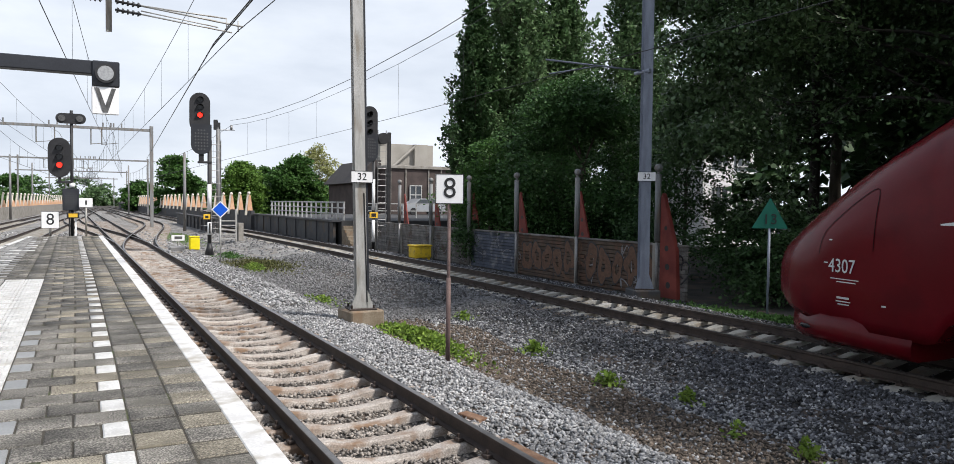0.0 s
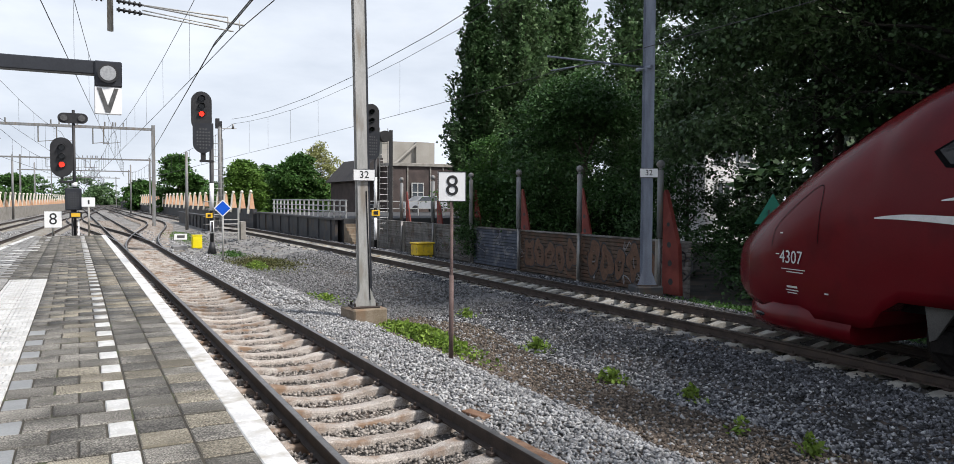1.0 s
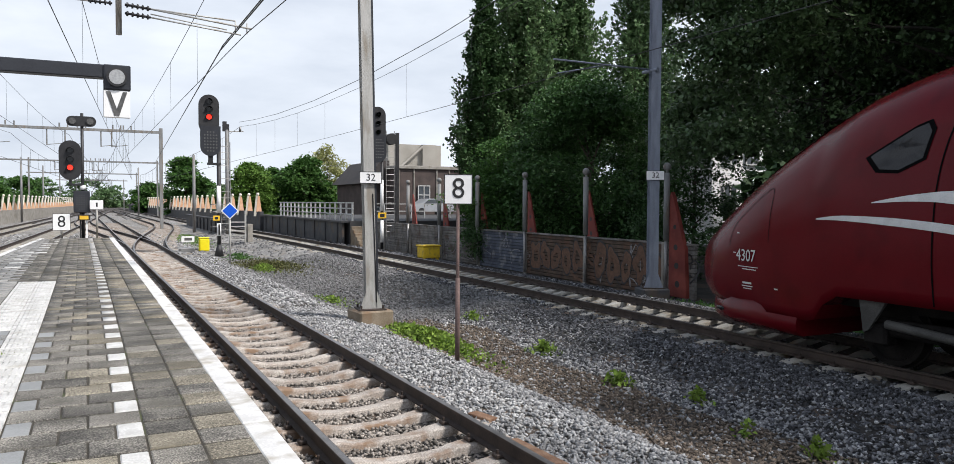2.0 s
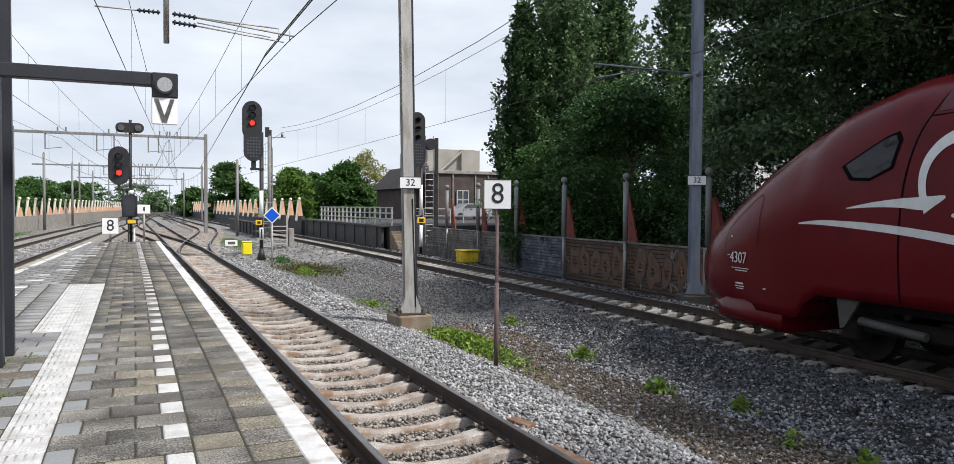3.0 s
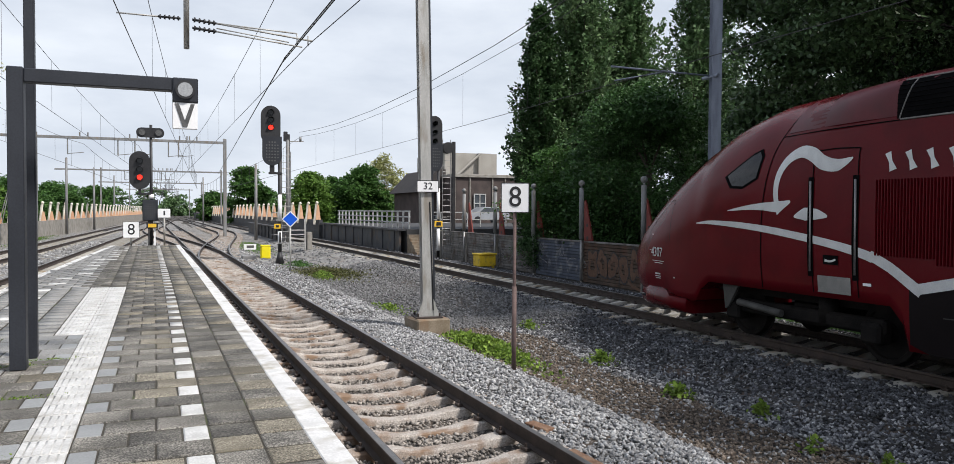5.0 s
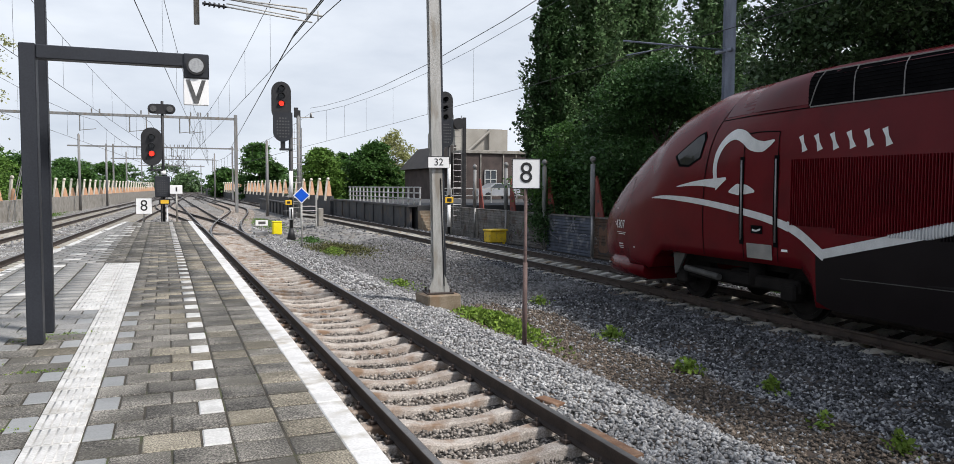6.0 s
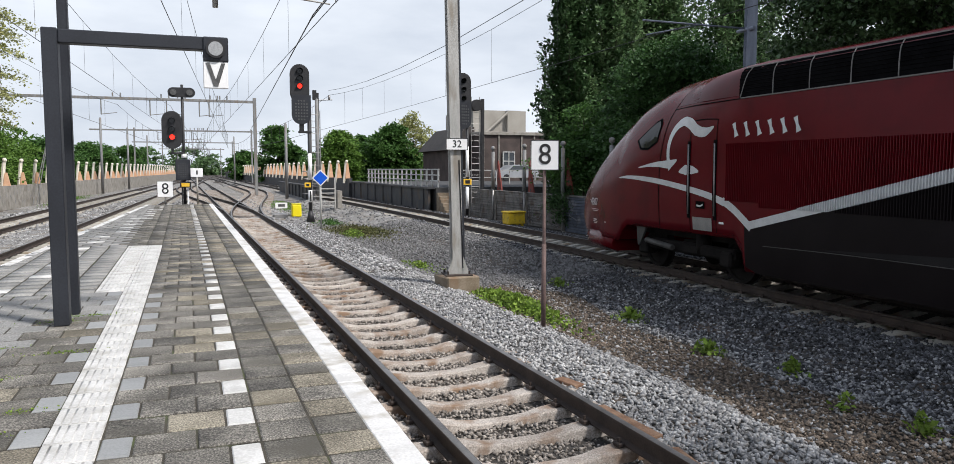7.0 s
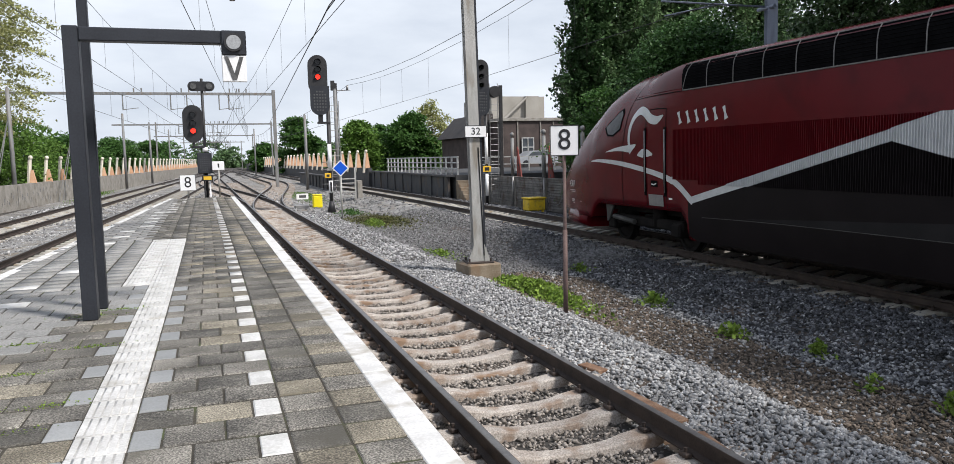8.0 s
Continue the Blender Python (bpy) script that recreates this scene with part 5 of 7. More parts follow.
    for s in (6.86, 7.68):
        line("door_joint", [(s + 0.02, 0.98), (s, 1.6), (s, 2.3), (s + 0.02, 2.95), (s + 0.05, 3.1)], 0.018)
        line("handrail_recess", [(s - 0.02, 1.22), (s - 0.03, 1.9), (s - 0.02, 2.72)], 0.11, M_TBLACK, 0.010)
        for side in (-1, 1):
            bm = tube(bmesh.new(), on_side(s - 0.01, 1.3, 0.035, side), on_side(s - 0.01, 2.66, 0.035, side), 0.015, n=8)
            part("handrail", bm, M_STEEL, body, "polished steel door handrail")
    line("door_joint", [(6.86, 3.1), (7.3, 3.12), (7.72, 3.1)], 0.018)
    decal("door_step", M_STEEL, body, 6.98, 7.58, lambda s: 1.0, lambda s: 1.25, 4, 2, 0.02, "grey steel door step")
    decal("door_lock", M_TBLACK, body, 7.08, 7.36, lambda s: 1.42, lambda s: 1.56, 3, 2, 0.010)
    stroke("door_lever", M_TSILVER, body, [(7.12, 1.48), (7.22, 1.47), (7.32, 1.5)], [0.04, 0.03, 0.03], 0.016)
    decal("label_plate", M_SIGWHITE, body, 7.78, 7.92, lambda s: 1.16, lambda s: 1.2, 2, 1, 0.009)
    # cab side window with its frame
    outer = [(4.80, 2.80), (4.98, 2.60), (5.30, 2.58), (5.66, 2.74), (5.74, 3.12), (5.66, 3.24), (5.48, 3.18)]
    for nm, m, k, out in (("window_frame", M_TBLACK, 1.0, 0.008), ("cab_window", M_TGLASS, 0.86, 0.013)):
        cs, ch = sum(p[0] for p in outer) / 7, sum(p[1] for p in outer) / 7
        for side in (-1, 1):
            bm = bmesh.new()
            c = bm.verts.new(on_side(cs, ch, out, side))
            rim = []
            for i in range(7):
                a, b = outer[i], outer[(i + 1) % 7]
                for t in (0, 0.25, 0.5, 0.75):
                    s = cs + (a[0] + (b[0] - a[0]) * t - cs) * k
                    h = ch + (a[1] + (b[1] - a[1]) * t - ch) * k
                    rim.append(bm.verts.new(on_side(s, h, out, side)))
            mid = []
            for v, i in zip(rim, range(len(rim))):
                s, h = -v.co.y, v.co.z
                mid.append(bm.verts.new(on_side(cs + (s - cs) * 0.5, ch + (h - ch) * 0.5, out, side)))
            for i in range(len(rim)):
                j = (i + 1) % len(rim)
                bm.faces.new((rim[i], rim[j], mid[j], mid[i]))
                bm.faces.new((mid[i], mid[j], c))
            part(nm, bm, m, body, "dark tinted cab side window" if k < 1 else "")
    # windscreen over the nose
    bm = bmesh.new()
    prev = None
    for i in range(13):
        s = 2.3 + 2.0 * i / 12
        top = lerp(s, TOP)
        row = []
        wd = 0.62 * math.sin(math.pi * min(1, 0.18 + 0.75 * i / 12)) + 0.12
        for k in range(9):
            x = wd * (k - 4) / 4
            lo, hi = 0.0, top
            h0, h1 = top - 0.9, top
            for _ in range(24):
                hm = (h0 + h1) / 2
                if half(s, hm) > abs(x):
                    h0 = hm
                else:
                    h1 = hm
            row.append(bm.verts.new((x, -s + 0.006, h0 + 0.012)))
        if prev:
            for k in range(8):
                f = bm.faces.new((prev[k], prev[k + 1], row[k + 1], row[k]))
                f.smooth = True
        prev = row
    part("windscreen", bm, M_TGLASS, body, "dark windscreen")
    # nose hatch joint, coupler lip, lamps, small marks
    line("hatch_joint", [(2.15, 1.5), (2.2, 1.8), (2.45, 2.05), (2.75, 2.28), (3.0, 2.42), (3.1, 2.36), (3.12, 2.0), (3.12, 1.6)], 0.011)
    bm = bmesh.new()
    rings = []
    for s in (1.12, 1.2, 1.35, 1.65, 2.15, 3.0, 3.7):
        w = lerp(s, [(1.12, 0.25), (1.2, 0.42), (1.35, 0.64), (1.65, 0.88), (2.15, 1.08), (3.0, 1.22), (3.7, 1.29)])
        ring = [(-w * 0.9, 0.24), (-w, 0.32), (-w - 0.02, 0.42), (-w * 0.97, 0.66), (w * 0.97, 0.66), (w + 0.02, 0.42), (w, 0.32), (w * 0.9, 0.24)]
        rings.append([bm.verts.new((x, -s, h)) for x, h in ring])
    for r, q in zip(rings, rings[1:]):
        for k in range(8):
            f = bm.faces.new((r[k], r[(k + 1) % 8], q[(k + 1) % 8], q[k]))
            f.smooth = True
    bm.faces.new(rings[0])
    bm.faces.new(rings[-1])
    lip = part("front_skirt", bm, M_TRAIN, tr, "red front skirt below the nose")
    for side in (-1, 1):
        bm = bmesh.new()
        bmesh.ops.create_uvsphere(bm, u_segments=12, v_segments=8, radius=1.0, matrix=Matrix.Translation((side * 1.0, -1.85, 0.43)) @ pose(0, 0, 0, 0, 0, side * 14) @ Matrix.Diagonal((0.02, 0.13, 0.035, 1)))
        part("lamp", bm, M_TGLASS, lip)
    a = on_side(2.8, 1.36, 0.012)
    b = on_side(2.4, 1.36, 0.012)
    letters("fleet_number", "4307", 0.27, M_TSILVER, body, Matrix.Translation((a + b) / 2) @ pose(0, 0, 0, 0, 0, 180 + math.degrees(math.atan2(b.y - a.y, b.x - a.x))) @ FACE, 0.002, 0.9)
    for (s, h, ln, w) in ((2.65, 1.19, 0.5, 0.012), (2.68, 1.15, 0.34, 0.014), (2.62, 0.93, 0.22, 0.03), (2.62, 0.88, 0.26, 0.016), (2.62, 0.84, 0.2, 0.016), (2.35, 1.72, 0.07, 0.018), (2.3, 1.40, 0.08, 0.014), (3.3, 0.90, 0.07, 0.022)):
        stroke("small_mark", M_TSILVER, body, [(s - ln / 2, h), (s, h), (s + ln / 2, h)], [w] * 3, 0.006, both=False)
    # bogies
    for s0 in (4.75, 17.5):
        bg = part("bogie_frame", box(bmesh.new(), (-1.15, -s0 - 3.2, 0.45), (-0.98, -s0 - 0.1, 0.68), 0.04), M_UNDER, tr)
        part("bogie_frame", box(bmesh.new(), (0.98, -s0 - 3.2, 0.45), (1.15, -s0 - 0.1, 0.68), 0.04), M_UNDER, tr)
        part("bogie_beam", box(bmesh.new(), (-0.98, -s0 - 1.9, 0.4), (0.98, -s0 - 1.3, 0.72), 0.04), M_UNDER, tr)
        for q in (0.15, 3.0):
            for side in (-1, 1):
                part("axle_box", box(bmesh.new(), (side * 1.08 - 0.14, -s0 - q - 0.17, 0.32), (side * 1.08 + 0.14, -s0 - q + 0.17, 0.62), 0.04), M_UNDER, tr)
        for side in (-1, 1):
            part("damper", tube(bmesh.new(), (side * 1.24, -s0 - 0.35, 0.63), (side * 1.24, -s0 - 1.35, 0.55), 0.06, n=10), M_TSTEEL, tr, "dark yaw damper")
            part("hanger", prism(bmesh.new(), [(side * 1.26, -s0 + 0.05, 0.92), (side * 1.26, -s0 - 0.35, 0.92), (side * 1.26, -s0 - 0.1, 0.52), (side * 1.26, -s0 - 0.02, 0.48)], (-side * 0.05, 0, 0)), M_TSTEEL, tr)
            part("spring", tube(bmesh.new(), (side * 1.02, -s0 - 2.1, 0.5), (side * 1.02, -s0 - 2.1, 0.95), 0.15, n=12), M_UNDER, tr)
    bm = box(bmesh.new(), (-0.9, -8.3, 0.75), (0.9, -3.95, 0.93), 0.0)
    part("underfloor", bm, M_UNDER, tr)
    # trailing coach
    bm = bmesh.new()
    rings = []
    for s in (22.35, 22.5, 30, 40.5):
        ring = []
        for h in (0.35, 0.8, 1.3, 2.2, 2.9, 3.3, 3.55, 3.7):
            ring.append((-1.42 * math.sqrt(max(0.0, 1 - max(0, (h - 1.3) / 2.42) ** 4)), h))
        pts = ring + [(-x, h) for x, h in ring[::-1]]
        rings.append([bm.verts.new((x, -s, h)) for x, h in pts])
    for r, q in zip(rings, rings[1:]):
        for k in range(len(r)):
            bm.faces.new((r[k], r[(k + 1) % len(r)], q[(k + 1) % len(r)], q[k])).smooth = True
    bm.faces.new(rings[0])
    bm.faces.new(rings[-1])
    part("coach", bm, M_TRAIN, tr, "crimson trailing coach")
    part("gangway", box(bmesh.new(), (-1.1, -22.4, 0.6), (1.1, -21.95, 3.4)), M_UNDER, tr)
    return tr


TRAIN = build_train()


def build_wheel(s):
    """Wheelset: two flanged wheels on an axle."""
    w = part("wheelset", tube(bmesh.new(), (-0.9, 0, 0), (0.9, 0, 0), 0.085, n=10), M_UNDER, TRAIN)
    for side in (-1, 1):
        bm = bmesh.new()
        prof = ((0.68, 0.1), (0.68, 0.485), (0.70, 0.485), (0.705, 0.455), (0.83, 0.45), (0.835, 0.38), (0.80, 0.36), (0.80, 0.15), (0.85, 0.12))
        rings = [[bm.verts.new((side * x, r * math.cos(6.28319 * k / 28), r * math.sin(6.28319 * k / 28))) for k in range(28)] for x, r in prof]
        for a, b in zip(rings, rings[1:]):
            for k in range(28):
                bm.faces.new((a[k], a[(k + 1) % 28], b[(k + 1) % 28], b[k]))
        bm.faces.new(rings[0])
        bm.faces.new(rings[-1])
        part("wheel", bm, M_UNDER, w)
    w.matrix_basis = pose(0, -s, 0.46)
    return w


WHEELS = [(s, build_wheel(s)) for s in (4.9, 7.75, 17.65, 20.5)]
NOSE0 = 9.566


def nose_y(t):
    return NOSE0 + 0.874 * t + 0.0337 * t * t + 0.00626 * t ** 3


def motions():
    rows = []
    for k in range(33):
        t = k * 0.25
        y = nose_y(t)
        a, b = t2(y - 3), t2(y - 18)
        rz = -math.degrees(math.atan2(a - b, 15.0))
        x = a + math.tan(math.radians(-rz)) * 3
        rows.append((t, pose(x, y, RAIL + 0.004, 0, 0, rz)))
    walk(TRAIN, rows)
    for s, w in WHEELS:
        walk(w, [(k * 0.25, pose(0, -s, 0.46, -math.degrees((nose_y(k * 0.25) - NOSE0) / 0.46), 0, 0)) for k in range(33)])

# ---- trees ----


def leaves(name, centres, size, material, rng, parent, droop=0.3, label=""):
    """Leaves as small folded blades round the given points."""
    n = len(centres)
    a = rng.uniform(0, 6.283, n)
    tilt = rng.normal(-droop, 0.5, n)
    s = size * rng.uniform(0.6, 1.35, n)
    d = np.stack([np.cos(a) * np.cos(tilt), np.sin(a) * np.cos(tilt), np.sin(tilt)], 1)
    side = np.stack([-np.sin(a), np.cos(a), np.zeros(n)], 1)
    roll = rng.normal(0, 0.6, n)
    upv = np.cross(d, side)
    side = side * np.cos(roll)[:, None] + upv * np.sin(roll)[:, None]
    fold = np.cross(d, side) * 0.10
    w = (s * 0.34)[:, None]
    L = s[:, None]
    p0 = centres
    pm = centres + d * L * 0.45
    p1 = centres + d * L
    v = np.stack([p0, pm + side * w - fold * L, p1, pm - side * w - fold * L], 1).reshape(-1, 3)
    f = np.arange(n * 4).reshape(n, 4)
    ob = mesh_np(name, v, f, material, parent)
    if label:
        ob["label"] = label
    return ob


def limbs(bm, p, d, length, r, depth, rng, tips, spread=0.6, up=0.2):
    """Branches that fork and taper; their ends go to tips."""
    segs = 3
    for k in range(segs):
        q = p + d * (length / segs)
        r2 = r * 0.82
        tube(bm, p, q, r, r2, n=7 if depth > 1 else 5, caps=False)
        p, r = q, r2
        d = (d + Vector(rng.normal(0, 0.12, 3)) + Vector((0, 0, up * 0.15))).normalized()
        if depth <= 3:
            tips.append(tuple(p))
    if depth == 0:
        tips.append(tuple(p))
        return
    for _ in range(3 if depth > 1 else 3):
        nd = (d + Vector(rng.normal(0, spread, 3)) + Vector((0, 0, up))).normalized()
        limbs(bm, p, nd, length * rng.uniform(0.6, 0.85), r * 0.65, depth - 1, rng, tips, spread, up)


def tree(name, x, y, h, w, material, label, seed, n, leaf, base=0.3, shape="round", trunk=0.25, z0=-1.1, rings=26, gaps=0.25, category="tree", wx=None):
    """Tapered trunk, limbs and a crown of flat leaf sprays round many uneven lobes."""
    rng = np.random.default_rng(seed)
    t = thing(name, x, y, z0, label=label, category=category)
    bm = bmesh.new()
    top = h * 0.55
    tube(bm, (0, 0, -0.1), (rng.normal(0, 0.1), rng.normal(0, 0.1), top), trunk, trunk * 0.55, n=9)
    wx = wx or w
    lobes = []
    for k in range(rings):
        u = rng.uniform(0.0, 1.0)
        z = h * (base + (1 - base) * u)
        prof = math.sqrt(max(0.05, 1 - (2 * u - 0.9) ** 2))
        a = rng.uniform(0, 6.283)
        rad = w / 2 * prof * math.sqrt(rng.uniform(0.15, 1.0)) * 0.85
        c = (rad * math.cos(a) * wx / w, rad * math.sin(a), z)
        lobes.append((c, max(0.12 * w, w * 0.20 * (0.5 + 0.5 * prof)) * rng.uniform(0.7, 1.3)))
        if k % 2 == 0:
            zb = max(h * base * 0.7, min(top, z - rad * 0.8))
            tube(bm, (0, 0, zb), c, trunk * 0.28, trunk * 0.06, n=5, caps=False)
    part("trunk", bm, M_BARK, t, "brown bark trunk and limbs")
    per = n // len(lobes)
    pts = []
    for c, r in lobes:
        # sprays on the lobe's skin: thin plates of leaves that hang outward
        m = max(6, per // 60)
        v = rng.normal(0, 1, (m, 3))
        v /= np.linalg.norm(v, axis=1)[:, None]
        v *= r * rng.uniform(0.55, 1.1, (m, 1))
        v[:, 2] *= 0.8
        cl = v + np.array(c)
        out = cl[:, :2] / (np.linalg.norm(cl[:, :2], axis=1)[:, None] + 0.2)
        pick = rng.integers(0, m, per)
        off = rng.normal(0, min(2.5 * leaf, 0.42), (per, 3)) * np.array([1.0, 1.0, 0.17])
        off[:, 2] -= 0.55 * (off[:, 0] * out[pick, 0] + off[:, 1] * out[pick, 1])
        pts.append(cl[pick] + off)
    pts = np.concatenate(pts)
    lo, hi = np.percentile(pts[:, 2], 2), np.percentile(pts[:, 2], 99.5)
    pts[:, 2] = h * base + (pts[:, 2] - lo) * (h * (1 - base)) / (hi - lo)
    for ax, full in ((0, wx), (1, w)):
        ext = np.percentile(np.abs(pts[:, ax]), 97)
        pts[:, ax] *= full / 2 / ext
    leaves("crown", pts, leaf, material, rng, t, 0.3, "crown of many small leaves")
    return t


def poplar(x, y, h, w, material, label, seed, n, leaf, base=0.08, trunk=0.32, slim=0.0):
    """A straight trunk with steep rising branches; every branch ends in a feathered tip."""
    rng = np.random.default_rng(seed)
    t = thing("poplar", x, y, -1.1, label=label, category="tree")
    bm = bmesh.new()
    tube(bm, (0, 0, -0.1), (0, 0, h * 0.95), trunk, trunk * 0.12, n=9)
    count = 210
    per = n // count
    pts = []
    for k in range(count):
        u = (k + rng.uniform(0, 1)) / count
        z = h * (base + (0.93 - base) * u)
        prof = min(1.0, 0.5 + 2.2 * u) * (1 - u ** (2.2 - slim)) + 0.10
        reach = w / 2 * prof * rng.uniform(0.42, 1.32)
        a = k * 2.39996 + rng.uniform(-0.4, 0.4)
        rise = reach * rng.uniform(0.9, 1.9)
        p0 = np.array([0, 0, z - rise * 0.5])
        p1 = np.array([reach * math.cos(a), reach * math.sin(a), z + rise * 0.5])
        tube(bm, tuple(p0), tuple(p1), 0.045, 0.012, n=4, caps=False)
        m = int(per * (0.5 + prof))
        f = rng.uniform(0.12, 1.08, m) ** 0.75
        q = p0 + (p1 - p0) * f[:, None]
        q[:, 2] += 0.35 * reach * (f - 0.5) ** 2
        fat = (0.10 + 0.38 * (1 - f))[:, None] * min(1.3, 0.55 + 0.25 * reach)
        pts.append(q + rng.normal(0, 1, (m, 3)) * fat * np.array([1.0, 1.0, 1.25]))
    part("trunk", bm, M_BARK, t, "grey bark trunk and rising branches")
    leaves("crown", np.concatenate(pts), leaf, material, rng, t, -0.5, "narrow feathered crown of small leaves")
    return t


def branchy(name, x, y, h, reach, material, label, seed, leaf, per_tip, spread=0.7, trunk=0.3, z0=-1.1, droop=0.5, low=0.3, aim=None, depth=4, up=0.1):
    """A spreading tree grown from forking limbs, leaves in drooping sprays at the twigs."""
    rng = np.random.default_rng(seed)
    t = thing(name, x, y, z0, label=label, category="tree")
    bm = bmesh.new()
    tips = []
    tube(bm, (0, 0, -0.1), (0.1, 0, h * low), trunk, trunk * 0.8, n=10)
    tube(bm, (0.1, 0, h * low), (0.0, 0.1, h * 0.8), trunk * 0.8, trunk * 0.3, n=9)
    k = 0
    for z in np.linspace(h * low, h * 0.8, 13):
        a = k * 2.4 + rng.uniform(-0.3, 0.3)
        d = Vector((math.cos(a), math.sin(a), 0.28))
        if aim and k % 3 != 2:
            d = (d * 0.6 + Vector(aim)).normalized()
        limbs(bm, Vector((0.05, 0.05, z)), d.normalized(), reach * 0.36, trunk * 0.32, depth - 1, rng, tips, spread * 0.6, up)
        k += 1
    part("trunk", bm, M_BARKDK, t, "dark bark trunk and limbs")
    tips = np.array(tips)
    n = len(tips) * per_tip
    # sprays lie in flat layers that hang outward
    pick = np.repeat(np.arange(len(tips)), per_tip)
    off = rng.normal(0, 1, (n, 3)) * np.array([0.42, 0.42, 0.13])
    pts = tips[pick] + off
    keep = pts[:, 0] + x > 13.9 - 0.25 * max(0.0, 6 - y)
    pts, off = pts[keep], off[keep]
    pts[:, 2] -= 0.22 * np.hypot(off[:, 0], off[:, 1]) * droop * 2
    leaves("crown", pts, leaf, material, rng, t, droop, "layered crown of small leaves")
    return t


poplar(19.75, 38.5, 14.8, 4.1, M_LEAFDK, "tall dark narrow poplar behind the boundary wall", 1, 36000, 0.215, 0.06, 0.3, 0.9)
poplar(22.9, 39.5, 20.5, 5.6, M_LEAFPOP, "tall grey-green poplar behind the boundary wall", 2, 40000, 0.24)
poplar(26.6, 40.0, 18.2, 5.0, M_LEAFPOP, "grey-green poplar standing close to a taller one", 4, 32000, 0.24)
poplar(31.8, 39.5, 20.0, 5.4, M_LEAFPOP, "tall poplar with pale leaf undersides", 3, 36000, 0.24)
tree("maple", 18.5, 26.2, 7.6, 6.4, M_LEAFMAPLE, "dense green maple overhanging the boundary wall", 6, 66000, 0.135, 0.08, "round", 0.22, rings=36)
tree("maple", 15.9, 29.4, 5.2, 3.6, M_LEAF, "smaller bright green maple beside the wall", 7, 24000, 0.125, 0.08, "round", 0.14, rings=30)
branchy("beech", 20.6, 11.4, 13.5, 9.0, M_LEAFBEECH, "large dark beech with layered drooping branches", 8, 0.14, 62, trunk=0.2, aim=(-0.6, 0.3, 0.0), low=0.34)
# Stands out of view; there only for its shade on the track.
branchy("beech", 21.0, 1.5, 14.5, 7.6, M_LEAFDK, "large dark unseen beech shading the track", 9, 0.34, 10, trunk=0.3, aim=(-0.2, 0.1, 0.0), low=0.28)
branchy("beech", 23.5, 19.0, 14.0, 7.0, M_LEAFBEECH, "dark beech behind the mast", 10, 0.19, 30, trunk=0.22, aim=(-0.3, -0.1, 0.0), low=0.3)
# Also unseen, set close in so its crown shades the near ballast.
branchy("beech", 16.6, -4.0, 14.5, 8.2, M_LEAFDK, "large dark unseen beech placed to shade the near ballast", 11, 0.34, 22, trunk=0.33, aim=(-0.5, 0.1, 0.0), low=0.25)
for k, (x, y, h, w, b) in enumerate(((25.5, 10.5, 16.5, 9.5, 0.10), (27.0, 1.5, 16.0, 10.0, 0.05), (26.0, -8.0, 16.0, 11.0, 0.05), (36.0, 12.0, 15.0, 12.0, 0.05), (29.0, 17.0, 17.5, 9.0, 0.30), (30.5, 23.5, 17.0, 6.5, 0.42))):
    tree("park_tree", x, y, h, w, M_LEAFDK, "dense dark park tree behind the beeches", 120 + k, 13000, 0.48, b, "round", 0.3, rings=60)
for k, (x, y, h, w) in enumerate(((16.4, 14.2, 1.9, 3.0), (16.8, 10.8, 2.1, 3.4), (16.6, 7.2, 2.2, 3.6), (16.4, 3.4, 2.4, 3.8), (18.5, 17.4, 2.2, 3.2), (17.5, 21.2, 2.2, 3.2), (20.0, 14.5, 2.6, 4.0), (20.5, 10.0, 3.0, 4.5), (20.5, 5.5, 3.2, 4.5), (15.9, 0.0, 2.4, 3.6))):
    tree("shrub", x, y, h, w, M_LEAFDK, "dark green shrub behind the track", 20 + k, 7000, 0.12, 0.05, "round", 0.05, rings=16, category="shrub")
tree("climbing_shrub", 14.35, 28.4, 1.9, 1.5, M_LEAFDK, "leafy climber hanging over the boundary wall", 31, 5000, 0.1, 0.12, "round", 0.04, rings=14, category="shrub", z0=-1.1)
tree("shrub", 22.6, 31.0, 5.2, 4.6, M_LEAFDK, "tall dark shrub behind the maple", 172, 9000, 0.16, 0.04, "round", 0.1, rings=24, category="shrub")
tree("young_tree", 27.2, 29.6, 7.0, 4.6, M_LEAFDK, "thin young tree in front of the white house", 171, 8500, 0.15, 0.18, "round", 0.12, rings=30)
for k in range(7):
    tree("hedge_tree", 47 - 1.5 * k, -22 + 8.5 * k, 8.5 + (k % 3), 11, M_LEAFDK, "dark hedge trees closing the park", 150 + k, 6000, 0.75, 0.02, "round", 0.2, rings=30)
